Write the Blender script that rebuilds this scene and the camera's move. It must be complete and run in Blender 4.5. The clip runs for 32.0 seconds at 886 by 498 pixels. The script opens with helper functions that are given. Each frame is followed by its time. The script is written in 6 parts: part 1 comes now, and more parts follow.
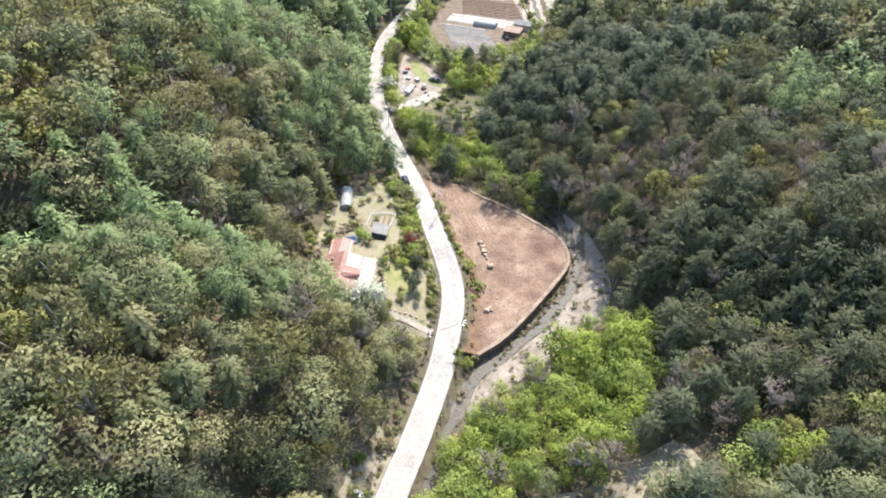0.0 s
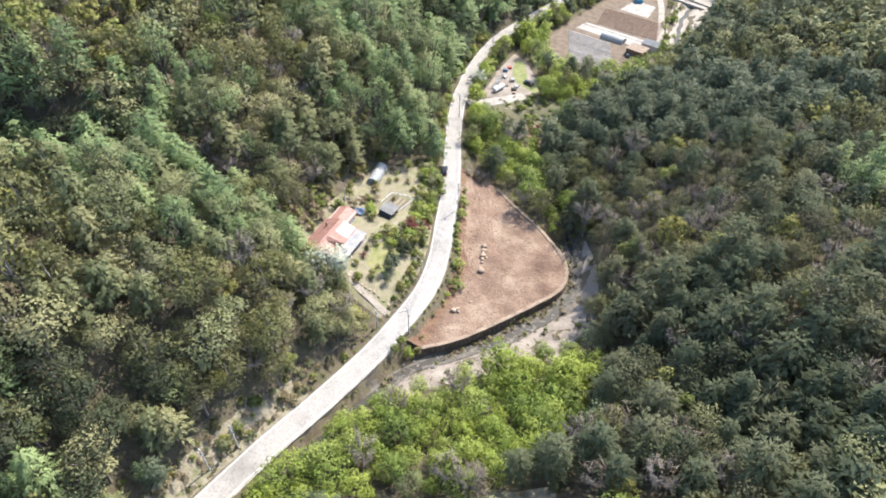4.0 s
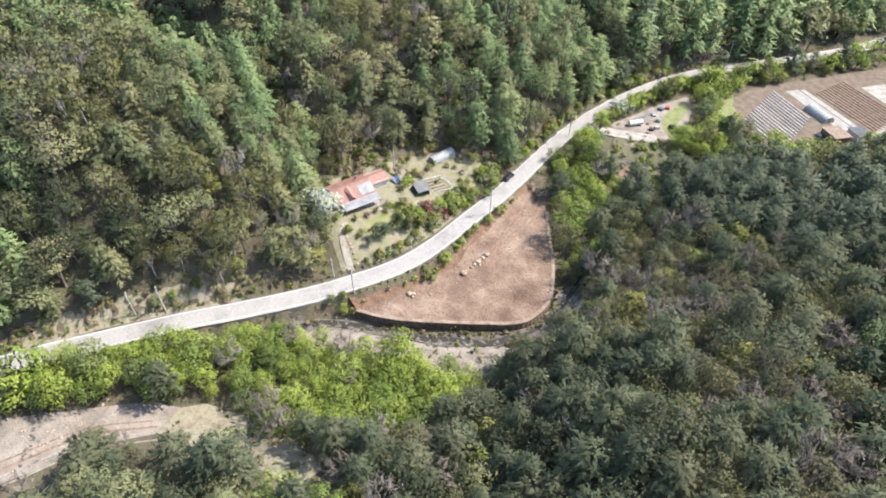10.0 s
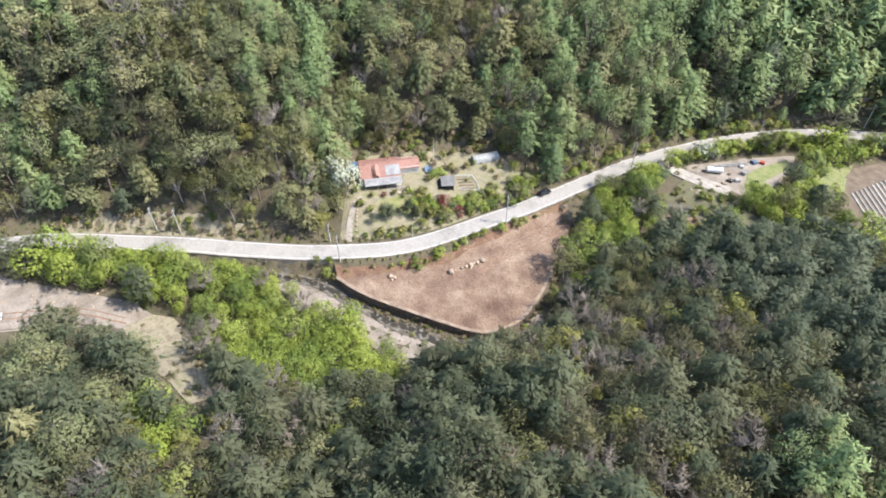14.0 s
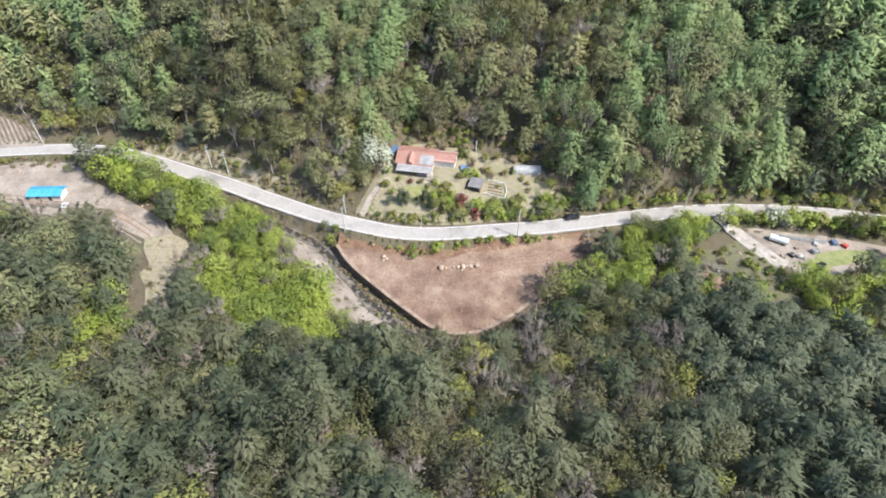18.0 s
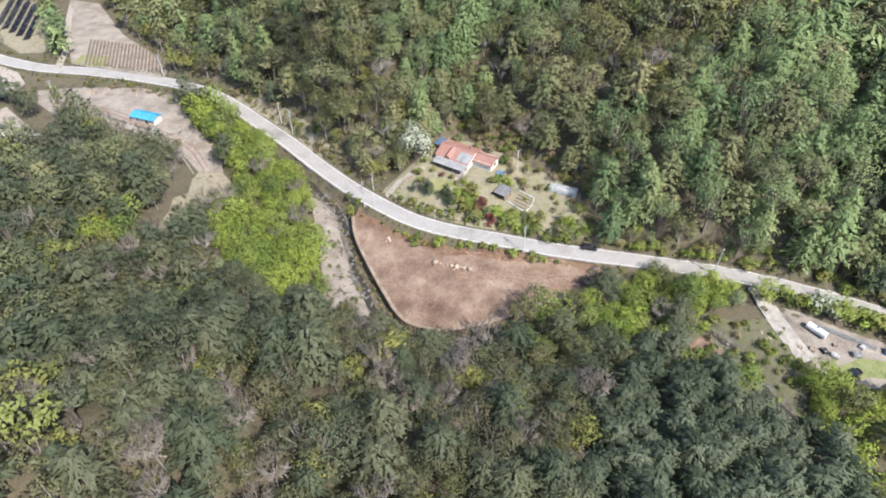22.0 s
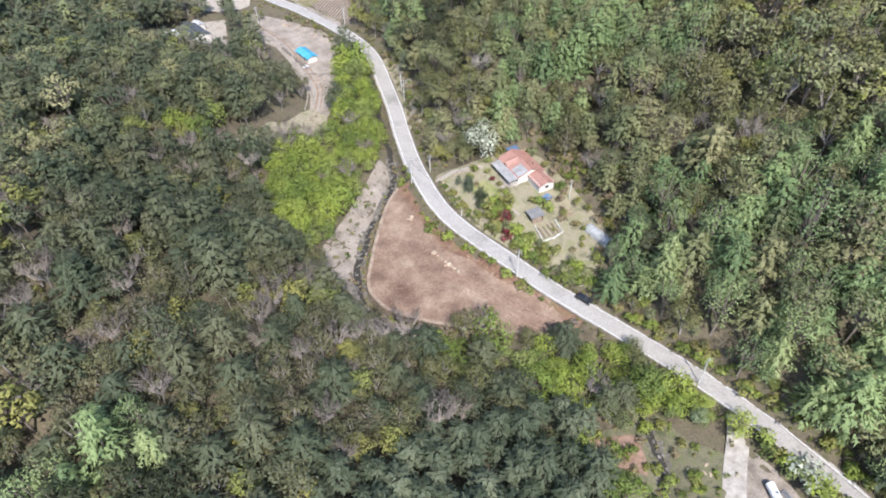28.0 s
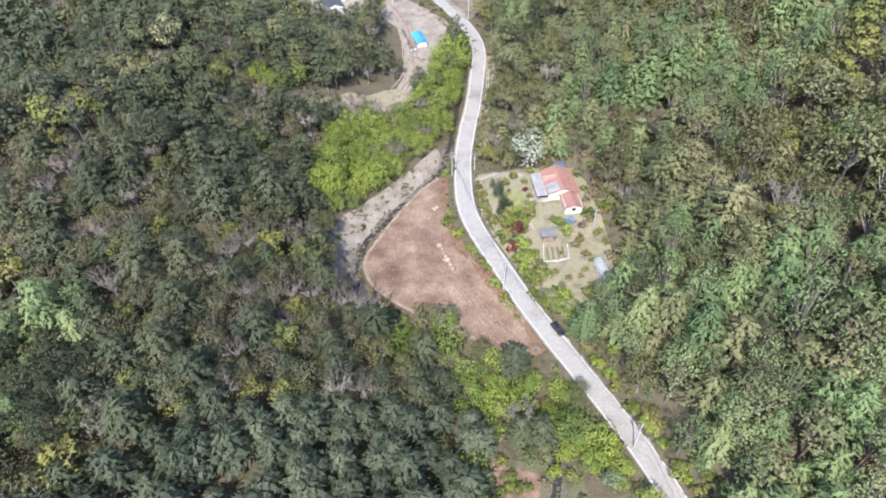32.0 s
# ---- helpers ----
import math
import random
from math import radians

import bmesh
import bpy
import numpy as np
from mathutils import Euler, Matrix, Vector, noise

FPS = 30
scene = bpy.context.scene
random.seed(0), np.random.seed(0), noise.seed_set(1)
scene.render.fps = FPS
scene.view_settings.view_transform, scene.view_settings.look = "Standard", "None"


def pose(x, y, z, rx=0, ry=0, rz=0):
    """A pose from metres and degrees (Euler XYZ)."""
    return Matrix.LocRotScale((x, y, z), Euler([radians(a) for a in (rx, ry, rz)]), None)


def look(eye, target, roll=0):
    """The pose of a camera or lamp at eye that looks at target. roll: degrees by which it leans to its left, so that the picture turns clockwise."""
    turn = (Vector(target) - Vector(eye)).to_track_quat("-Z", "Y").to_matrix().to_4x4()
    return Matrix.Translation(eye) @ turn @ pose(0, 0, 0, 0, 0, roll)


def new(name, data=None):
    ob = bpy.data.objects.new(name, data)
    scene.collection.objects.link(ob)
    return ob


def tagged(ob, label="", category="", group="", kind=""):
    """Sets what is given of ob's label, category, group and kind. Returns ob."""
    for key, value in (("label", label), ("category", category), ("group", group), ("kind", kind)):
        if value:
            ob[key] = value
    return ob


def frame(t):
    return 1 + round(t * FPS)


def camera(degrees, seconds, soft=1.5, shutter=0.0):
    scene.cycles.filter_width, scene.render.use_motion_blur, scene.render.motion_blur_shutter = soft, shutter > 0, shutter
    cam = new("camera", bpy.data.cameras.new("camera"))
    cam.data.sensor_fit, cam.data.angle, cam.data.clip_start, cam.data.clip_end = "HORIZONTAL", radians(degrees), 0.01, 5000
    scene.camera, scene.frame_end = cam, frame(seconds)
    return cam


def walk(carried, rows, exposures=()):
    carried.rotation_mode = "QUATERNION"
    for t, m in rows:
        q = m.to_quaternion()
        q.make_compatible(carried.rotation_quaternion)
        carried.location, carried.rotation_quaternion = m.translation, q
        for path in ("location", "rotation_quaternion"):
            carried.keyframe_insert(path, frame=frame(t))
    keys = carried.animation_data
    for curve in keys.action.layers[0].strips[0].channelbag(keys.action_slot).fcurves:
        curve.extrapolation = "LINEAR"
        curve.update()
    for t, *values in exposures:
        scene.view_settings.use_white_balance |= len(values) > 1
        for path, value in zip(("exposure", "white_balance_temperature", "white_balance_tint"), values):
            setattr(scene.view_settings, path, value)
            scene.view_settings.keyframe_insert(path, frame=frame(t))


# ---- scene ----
cam = camera(69.5, 32.0, soft=1.85)
METRES, EYE, TILT, LEAN, TURN = 400.0, 126.0, -44.45, -0.93, 0.0
ROWS = [
    (0.0, 0.0, 0.0, 0.0, 0.0, 0.0, -0.0),
    (0.5, 0.0149, 0.0001, -0.0002, 1.82, -0.08, -1.74),
    (1.0, 0.0298, 0.0006, -0.0001, 3.66, -0.16, -3.5),
    (1.5, 0.0449, 0.0014, 0.0004, 5.56, -0.31, -5.28),
    (2.0, 0.0598, 0.0026, 0.0016, 7.48, -0.53, -7.07),
    (2.5, 0.0749, 0.0044, 0.0033, 9.45, -0.81, -8.9),
    (3.0, 0.0906, 0.0067, 0.0055, 11.49, -1.13, -10.73),
    (3.5, 0.1062, 0.0093, 0.0084, 13.56, -1.59, -12.59),
    (5.5, 0.1674, 0.0259, 0.024, 22.46, -3.94, -20.02),
    (6.0, 0.1815, 0.0311, 0.0293, 24.73, -4.76, -21.76),
    (6.5, 0.1952, 0.0369, 0.0348, 27.06, -5.64, -23.5),
    (7.0, 0.2087, 0.0432, 0.0405, 29.46, -6.58, -25.19),
    (7.5, 0.2216, 0.0499, 0.0468, 31.86, -7.63, -26.8),
    (8.0, 0.2341, 0.0572, 0.0536, 34.37, -8.77, -28.37),
    (8.5, 0.2459, 0.0647, 0.0604, 36.91, -9.96, -29.96),
    (9.0, 0.2572, 0.0727, 0.0679, 39.57, -11.3, -31.43),
    (9.5, 0.2681, 0.0809, 0.0756, 42.29, -12.67, -32.87),
    (10.0, 0.2781, 0.0894, 0.0839, 45.03, -14.2, -34.19),
    (10.5, 0.2878, 0.0983, 0.0921, 47.84, -15.74, -35.44),
    (11.0, 0.2961, 0.1069, 0.1003, 50.57, -17.34, -36.55),
    (11.5, 0.3048, 0.1164, 0.1092, 53.6, -19.11, -37.71),
    (12.0, 0.3127, 0.1261, 0.1186, 56.71, -21.03, -38.78),
    (12.5, 0.32, 0.1362, 0.1281, 59.9, -22.99, -39.79),
    (13.0, 0.3266, 0.1463, 0.1382, 63.18, -25.1, -40.67),
    (13.5, 0.3326, 0.1567, 0.1482, 66.56, -27.29, -41.49),
    (14.0, 0.338, 0.1675, 0.1583, 70.07, -29.56, -42.23),
    (14.5, 0.3427, 0.1785, 0.1687, 73.64, -31.9, -42.8),
    (16.5, 0.3551, 0.2228, 0.2114, 88.21, -41.71, -44.05),
    (17.0, 0.3561, 0.2339, 0.2223, 91.9, -44.26, -44.07),
    (17.5, 0.3564, 0.2449, 0.2332, 95.56, -46.77, -43.98),
    (18.0, 0.3559, 0.2558, 0.2442, 99.18, -49.25, -43.78),
    (18.5, 0.3549, 0.2667, 0.2551, 102.83, -51.74, -43.46),
    (19.0, 0.353, 0.2775, 0.2658, 106.36, -54.14, -43.05),
    (19.5, 0.35, 0.2879, 0.2767, 109.8, -56.54, -42.5),
    (20.0, 0.3469, 0.299, 0.287, 113.23, -58.76, -41.87),
    (20.5, 0.3427, 0.3097, 0.2975, 116.58, -60.97, -41.12),
    (21.0, 0.338, 0.3205, 0.3075, 119.89, -63.07, -40.27),
    (21.5, 0.3325, 0.3308, 0.3175, 123.09, -65.09, -39.33),
    (22.0, 0.3262, 0.3411, 0.3274, 126.19, -67.01, -38.33),
    (22.5, 0.3195, 0.3509, 0.3371, 129.17, -68.8, -37.25),
    (23.0, 0.3122, 0.3606, 0.3466, 132.09, -70.51, -36.1),
    (23.5, 0.3042, 0.3698, 0.3559, 134.93, -72.15, -34.89),
    (24.0, 0.2957, 0.3788, 0.3649, 137.7, -73.69, -33.59),
    (24.5, 0.2864, 0.3877, 0.3737, 140.38, -75.14, -32.23),
    (25.0, 0.2766, 0.3962, 0.3823, 142.98, -76.49, -30.83),
    (25.5, 0.2665, 0.4045, 0.3905, 145.52, -77.73, -29.39),
    (27.5, 0.22, 0.4318, 0.4201, 154.96, -82.05, -23.14),
    (28.0, 0.2071, 0.438, 0.4269, 157.23, -82.92, -21.43),
    (28.5, 0.1938, 0.4438, 0.4333, 159.47, -83.7, -19.68),
    (29.0, 0.1801, 0.449, 0.4392, 161.6, -84.41, -17.94),
    (29.5, 0.1661, 0.4541, 0.4447, 163.7, -85.02, -16.16),
    (30.0, 0.1516, 0.4586, 0.4495, 165.78, -85.56, -14.33),
    (30.5, 0.1369, 0.4627, 0.4538, 167.85, -86.04, -12.49),
    (31.0, 0.1217, 0.4666, 0.4576, 169.85, -86.42, -10.65),
    (31.5, 0.1065, 0.4699, 0.4609, 171.86, -86.73, -8.78),
    (32.0, 0.0912, 0.4726, 0.4637, 173.86, -87.0, -6.93),
]
EXPOSURES = [(0.0, 1.55, 6500, 10), (10.0, 1.39, 6430, 10), (18.0, 1.27, 6350, 10), (25.0, 1.11, 6220, 11), (32.0, 1.23, 6030, 13)]
walk(cam, [(t, pose(0, 0, EYE, TILT, LEAN, TURN) @ pose(METRES * x, METRES * y, METRES * z, 90 + pitch, roll, yaw)) for t, x, y, z, yaw, pitch, roll in ROWS], EXPOSURES)

# ---- sky, sun, exposure ----
SUN_AZ, SUN_EL = radians(20), radians(50)       # azimuth from +y towards +x
world = bpy.data.worlds.new("sky")
scene.world = world
world.use_nodes = True
_bg = world.node_tree.nodes["Background"]
_sky = world.node_tree.nodes.new("ShaderNodeTexSky")
_sky.sky_type, _sky.sun_disc, _sky.sun_elevation, _sky.sun_rotation = "NISHITA", False, SUN_EL, SUN_AZ
world.node_tree.links.new(_sky.outputs[0], _bg.inputs[0])
_bg.inputs[1].default_value = 0.15
sun = new("sun", bpy.data.lights.new("sun", "SUN"))
sun.data.energy, sun.data.angle, sun.data.color = 3.9, radians(0.6), (1.0, 0.95, 0.87)
_d = Vector((math.sin(SUN_AZ) * math.cos(SUN_EL), math.cos(SUN_AZ) * math.cos(SUN_EL), math.sin(SUN_EL)))
sun.matrix_world = look(_d * 400, (0, 0, 0))

# ---- materials ----
def nodes_of(name):
    m = bpy.data.materials.new(name)
    m.use_nodes = True
    nt = m.node_tree
    return m, nt, nt.nodes["Principled BSDF"]


def ramp(nt, stops, fac):
    r = nt.nodes.new("ShaderNodeValToRGB")
    e = r.color_ramp.elements
    while len(e) < len(stops):
        e.new(0.5)
    for el, (p, c) in zip(e, stops):
        el.position, el.color = p, (*c, 1)
    nt.links.new(fac, r.inputs[0])
    return r.outputs[0]


def noise_at(nt, size, detail=4, coord=None, rough=0.6):
    n = nt.nodes.new("ShaderNodeTexNoise")
    n.inputs["Scale"].default_value, n.inputs["Detail"].default_value, n.inputs["Roughness"].default_value = 1.0 / size, detail, rough
    if coord is None:
        coord = nt.nodes.new("ShaderNodeNewGeometry").outputs["Position"]
    nt.links.new(coord, n.inputs["Vector"])
    return n.outputs["Fac"]


def mix(nt, fac, a, b, blend="MIX"):
    m = nt.nodes.new("ShaderNodeMix")
    m.data_type, m.blend_type = "RGBA", blend
    for sock, v in ((m.inputs[0], fac), (m.inputs[6], a), (m.inputs[7], b)):
        if isinstance(v, (int, float)):
            sock.default_value = v
        elif isinstance(v, tuple):
            sock.default_value = (*v, 1)
        else:
            nt.links.new(v, sock)
    return m.outputs[2]


def calc(nt, op, a, b=0.0, c=0.0):
    m = nt.nodes.new("ShaderNodeMath")
    m.operation = op
    for sock, v in zip(m.inputs, (a, b, c)):
        if isinstance(v, (int, float)):
            sock.default_value = v
        else:
            nt.links.new(v, sock)
    return m.outputs[0]


def surface(name, dark, light, size=3.0, fine=0.25, rough=0.9, bump=0.3, third=None, metal=0.0, spec=0.3, vary=0.0):
    """Two tones in large patches, a finer grain over them, and relief."""
    m, nt, b = nodes_of(name)
    stops = [(0.32, dark), (0.68, light)] if third is None else [(0.28, dark), (0.5, light), (0.72, third)]
    col = ramp(nt, stops, noise_at(nt, size, 5))
    grain = noise_at(nt, fine, 3)
    col = mix(nt, 0.55, col, ramp(nt, [(0.3, (0.45, 0.45, 0.45)), (0.7, (1.0, 1.0, 1.0))], grain), "MULTIPLY")
    if vary:
        r = nt.nodes.new("ShaderNodeObjectInfo").outputs["Random"]
        col = mix(nt, vary, col, ramp(nt, [(0, (0.45, 0.45, 0.45)), (1, (1.3, 1.25, 1.2))], r), "MULTIPLY")
    nt.links.new(col, b.inputs["Base Color"])
    b.inputs["Roughness"].default_value, b.inputs["Metallic"].default_value = rough, metal
    b.inputs["Specular IOR Level"].default_value = spec
    if bump:
        bp = nt.nodes.new("ShaderNodeBump")
        bp.inputs["Strength"].default_value, bp.inputs["Distance"].default_value = bump, fine * 0.5
        nt.links.new(grain, bp.inputs["Height"])
        nt.links.new(bp.outputs[0], b.inputs["Normal"])
    return m


def foliage(name, tones, thin=0.3, patch=14.0, rough=0.6):
    """Leaves: a tone for each plant, drifting over the stand, and a shimmer from leaf to leaf."""
    m, nt, b = nodes_of(name)
    at = nt.nodes.new("ShaderNodeAttribute")
    at.attribute_name = "tint"
    own = nt.nodes.new("ShaderNodeObjectInfo").outputs["Random"]
    pick = calc(nt, "FRACT", calc(nt, "ADD", at.outputs["Fac"], own))
    pick = calc(nt, "ADD", calc(nt, "MULTIPLY", pick, 0.65), calc(nt, "MULTIPLY", noise_at(nt, patch, 2), 0.4))
    n = len(tones) - 1
    col = ramp(nt, [(0.1 + 0.8 * i / n, t) for i, t in enumerate(tones)], pick)
    geo = nt.nodes.new("ShaderNodeNewGeometry")
    col = mix(nt, 0.5, col, ramp(nt, [(0, (0.72, 0.74, 0.72)), (1, (1.25, 1.22, 1.18))], geo.outputs["Random Per Island"]), "MULTIPLY")
    nt.links.new(col, b.inputs["Base Color"])
    b.inputs["Roughness"].default_value = rough
    b.inputs["Specular IOR Level"].default_value = 0.2
    puff = nt.nodes.new("ShaderNodeAttribute")
    puff.attribute_name = "puff"
    turn = nt.nodes.new("ShaderNodeVectorTransform")
    turn.vector_type, turn.convert_from, turn.convert_to = "NORMAL", "OBJECT", "WORLD"
    nt.links.new(puff.outputs["Vector"], turn.inputs[0])
    lean = nt.nodes.new("ShaderNodeVectorMath")
    lean.operation = "MULTIPLY_ADD"
    nt.links.new(geo.outputs["Normal"], lean.inputs[0])
    lean.inputs[1].default_value = (0.3, 0.3, 0.3)
    nt.links.new(turn.outputs[0], lean.inputs[2])
    unit = nt.nodes.new("ShaderNodeVectorMath")
    unit.operation = "NORMALIZE"
    nt.links.new(lean.outputs[0], unit.inputs[0])
    nt.links.new(unit.outputs[0], b.inputs["Normal"])
    tr = nt.nodes.new("ShaderNodeBsdfTranslucent")
    nt.links.new(col, tr.inputs[0])
    nt.links.new(unit.outputs[0], tr.inputs["Normal"])
    ms = nt.nodes.new("ShaderNodeMixShader")
    ms.inputs[0].default_value = thin
    nt.links.new(b.outputs[0], ms.inputs[1])
    nt.links.new(tr.outputs[0], ms.inputs[2])
    nt.links.new(ms.outputs[0], nt.nodes["Material Output"].inputs[0])
    return m


MAT_GROUND = surface("forest_floor", (0.055, 0.047, 0.03), (0.125, 0.102, 0.068), 3.5, 0.5, 1.0, 0.9, (0.07, 0.078, 0.034))
MAT_ROAD = surface("worn_concrete_road", (0.215, 0.20, 0.182), (0.335, 0.312, 0.288), 11, 0.5, 0.85, 0.2, (0.27, 0.253, 0.234), spec=0.3)
MAT_PAINT = surface("white_road_paint", (0.55, 0.55, 0.54), (0.8, 0.8, 0.79), 1.5, 0.2, 0.7, 0.05)
MAT_SOIL = surface("reddish_brown_soil", (0.112, 0.068, 0.049), (0.205, 0.138, 0.099), 7, 0.7, 1.0, 1.0, (0.325, 0.243, 0.181))
MAT_REDSOIL = surface("dark_reddish_soil", (0.095, 0.052, 0.036), (0.185, 0.11, 0.072), 3.5, 0.6, 1.0, 1.0, (0.15, 0.12, 0.06))
MAT_BERM = surface("tan_earth_rim", (0.19, 0.135, 0.10), (0.34, 0.265, 0.20), 2.0, 0.3, 1.0, 0.9)
MAT_CLOD = surface("soil_clod", (0.16, 0.10, 0.07), (0.30, 0.20, 0.145), 1, 0.2, 1.0, 0.6)
MAT_SAND = surface("pale_gravel", (0.20, 0.175, 0.145), (0.36, 0.315, 0.265), 4, 0.5, 1.0, 0.9, (0.26, 0.22, 0.175))
MAT_LOT = surface("trodden_grey_brown_earth", (0.155, 0.128, 0.104), (0.262, 0.222, 0.184), 5, 0.5, 1.0, 0.9, (0.335, 0.29, 0.245))
MAT_FRESHGRASS = surface("fresh_yellow_green_grass", (0.13, 0.155, 0.06), (0.205, 0.222, 0.09), 2, 0.3, 1.0, 0.8, (0.25, 0.235, 0.13))
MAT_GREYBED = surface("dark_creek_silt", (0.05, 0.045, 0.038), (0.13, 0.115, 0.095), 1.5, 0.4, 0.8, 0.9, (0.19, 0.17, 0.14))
MAT_CREEKBED = surface("creek_sand_and_silt", (0.11, 0.098, 0.082), (0.33, 0.29, 0.245), 2.6, 0.4, 1.0, 0.9, (0.17, 0.15, 0.115))
MAT_YARD = surface("yard_earth", (0.105, 0.11, 0.052), (0.265, 0.23, 0.158), 4.5, 0.35, 1.0, 0.9, (0.165, 0.18, 0.072))
# grass of the hollow, darkened in colour to stand for tree shade
MAT_HOLLOW = surface("bank_grass_painted_shade", (0.06, 0.072, 0.03), (0.15, 0.135, 0.085), 2.6, 0.4, 1.0, 0.9, (0.105, 0.125, 0.045))
MAT_DRYGRASS = surface("dry_grass_bank", (0.15, 0.125, 0.085), (0.29, 0.25, 0.18), 2.2, 0.3, 1.0, 0.9, (0.13, 0.14, 0.062))
MAT_LAWN = surface("short_grass", (0.12, 0.14, 0.05), (0.22, 0.22, 0.09), 2, 0.25, 1.0, 0.6, (0.27, 0.24, 0.14))
MAT_PLOUGH = surface("ploughed_earth", (0.12, 0.09, 0.065), (0.20, 0.155, 0.115), 3, 0.3, 1.0, 0.8)
MAT_FILM = surface("grey_mulch_film", (0.25, 0.225, 0.20), (0.42, 0.39, 0.355), 2, 0.3, 0.6, 0.3, vary=0.4)
MAT_STONE = surface("pale_boulder", (0.30, 0.22, 0.16), (0.47, 0.38, 0.29), 0.8, 0.15, 0.9, 0.6, vary=0.5)
MAT_GREYROCK = surface("stream_rock", (0.10, 0.092, 0.082), (0.25, 0.235, 0.215), 0.8, 0.15, 0.85, 0.6, vary=0.6)
MAT_CONC = surface("weathered_concrete", (0.24, 0.21, 0.18), (0.42, 0.385, 0.34), 2.2, 0.2, 0.9, 0.3)
MAT_WALLSTONE = surface("earthy_wall_stone", (0.09, 0.07, 0.052), (0.19, 0.148, 0.112), 1.8, 0.2, 0.95, 0.7, vary=0.25)
MAT_BARK = surface("bark", (0.10, 0.08, 0.065), (0.24, 0.20, 0.17), 0.6, 0.1, 0.95, 0.5)
MAT_TWIG = surface("grey_twigs", (0.21, 0.185, 0.17), (0.34, 0.31, 0.29), 2.0, 0.3, 0.95, 0.0)
MAT_WATER, _nt, _b = nodes_of("shallow_water")
_b.inputs["Base Color"].default_value, _b.inputs["Roughness"].default_value = (0.035, 0.031, 0.025, 1), 0.5
_b.inputs["Specular IOR Level"].default_value = 0.2
_bp = _nt.nodes.new("ShaderNodeBump")
_bp.inputs["Strength"].default_value, _bp.inputs["Distance"].default_value = 0.5, 0.1
_nt.links.new(noise_at(_nt, 0.5, 3), _bp.inputs["Height"])
_nt.links.new(_bp.outputs[0], _b.inputs["Normal"])

LEAF_FIR = foliage("larch_needles", [(0.122, 0.178, 0.084), (0.196, 0.270, 0.122), (0.262, 0.336, 0.148), (0.318, 0.362, 0.168)], 0.45, 30)
LEAF_PINE = foliage("pine_needles", [(0.132, 0.156, 0.080), (0.206, 0.226, 0.112), (0.276, 0.280, 0.140), (0.326, 0.306, 0.160)], 0.45, 30)
LEAF_GREY = foliage("grey_green_needles", [(0.102, 0.128, 0.080), (0.142, 0.170, 0.104), (0.188, 0.210, 0.126), (0.220, 0.224, 0.134)], 0.62, 30)
# darker copy of LEAF_GREY: deep needle green with the hillside's shade painted in
LEAF_DEEP = foliage("deep_green_shade_needles", [(0.072, 0.090, 0.054), (0.102, 0.120, 0.070), (0.142, 0.154, 0.088)], 0.62, 30)
LEAF_DARK = foliage("dark_blue_green_needles", [(0.076, 0.098, 0.062), (0.122, 0.146, 0.092), (0.178, 0.202, 0.130)], 0.45, 30)
LEAF_OLIVE = foliage("young_oak_leaves", [(0.190, 0.190, 0.100), (0.242, 0.250, 0.112), (0.286, 0.288, 0.126), (0.236, 0.212, 0.134)], 0.6, 30)
LEAF_GREYOAK = foliage("grey_olive_oak_leaves", [(0.165, 0.160, 0.105), (0.212, 0.212, 0.118), (0.255, 0.255, 0.128), (0.205, 0.180, 0.128)], 0.6, 30)
LEAF_BARE = foliage("bare_twigs", [(0.16, 0.135, 0.115), (0.24, 0.21, 0.185), (0.19, 0.155, 0.125)], 0.2, 30)
LEAF_LIME = foliage("bright_green_leaves", [(0.112, 0.150, 0.068), (0.248, 0.328, 0.076), (0.380, 0.450, 0.092), (0.350, 0.412, 0.115), (0.200, 0.246, 0.120)], 0.55)
LEAF_YELLOW = foliage("yellow_green_leaves", [(0.225, 0.232, 0.078), (0.305, 0.292, 0.092), (0.225, 0.268, 0.084)], 0.45)
LEAF_PALE = foliage("pale_willow_leaves", [(0.24, 0.30, 0.17), (0.33, 0.39, 0.22), (0.40, 0.45, 0.28)], 0.5)
LEAF_SHRUB = foliage("shrub_leaves", [(0.09, 0.13, 0.03), (0.15, 0.19, 0.04), (0.21, 0.22, 0.06), (0.24, 0.20, 0.09)], 0.35)
LEAF_WHITE = foliage("white_blossom", [(0.34, 0.37, 0.27), (0.50, 0.52, 0.42)], 0.35)
LEAF_RED = foliage("dark_red_leaves", [(0.11, 0.02, 0.025), (0.19, 0.04, 0.045)], 0.3)

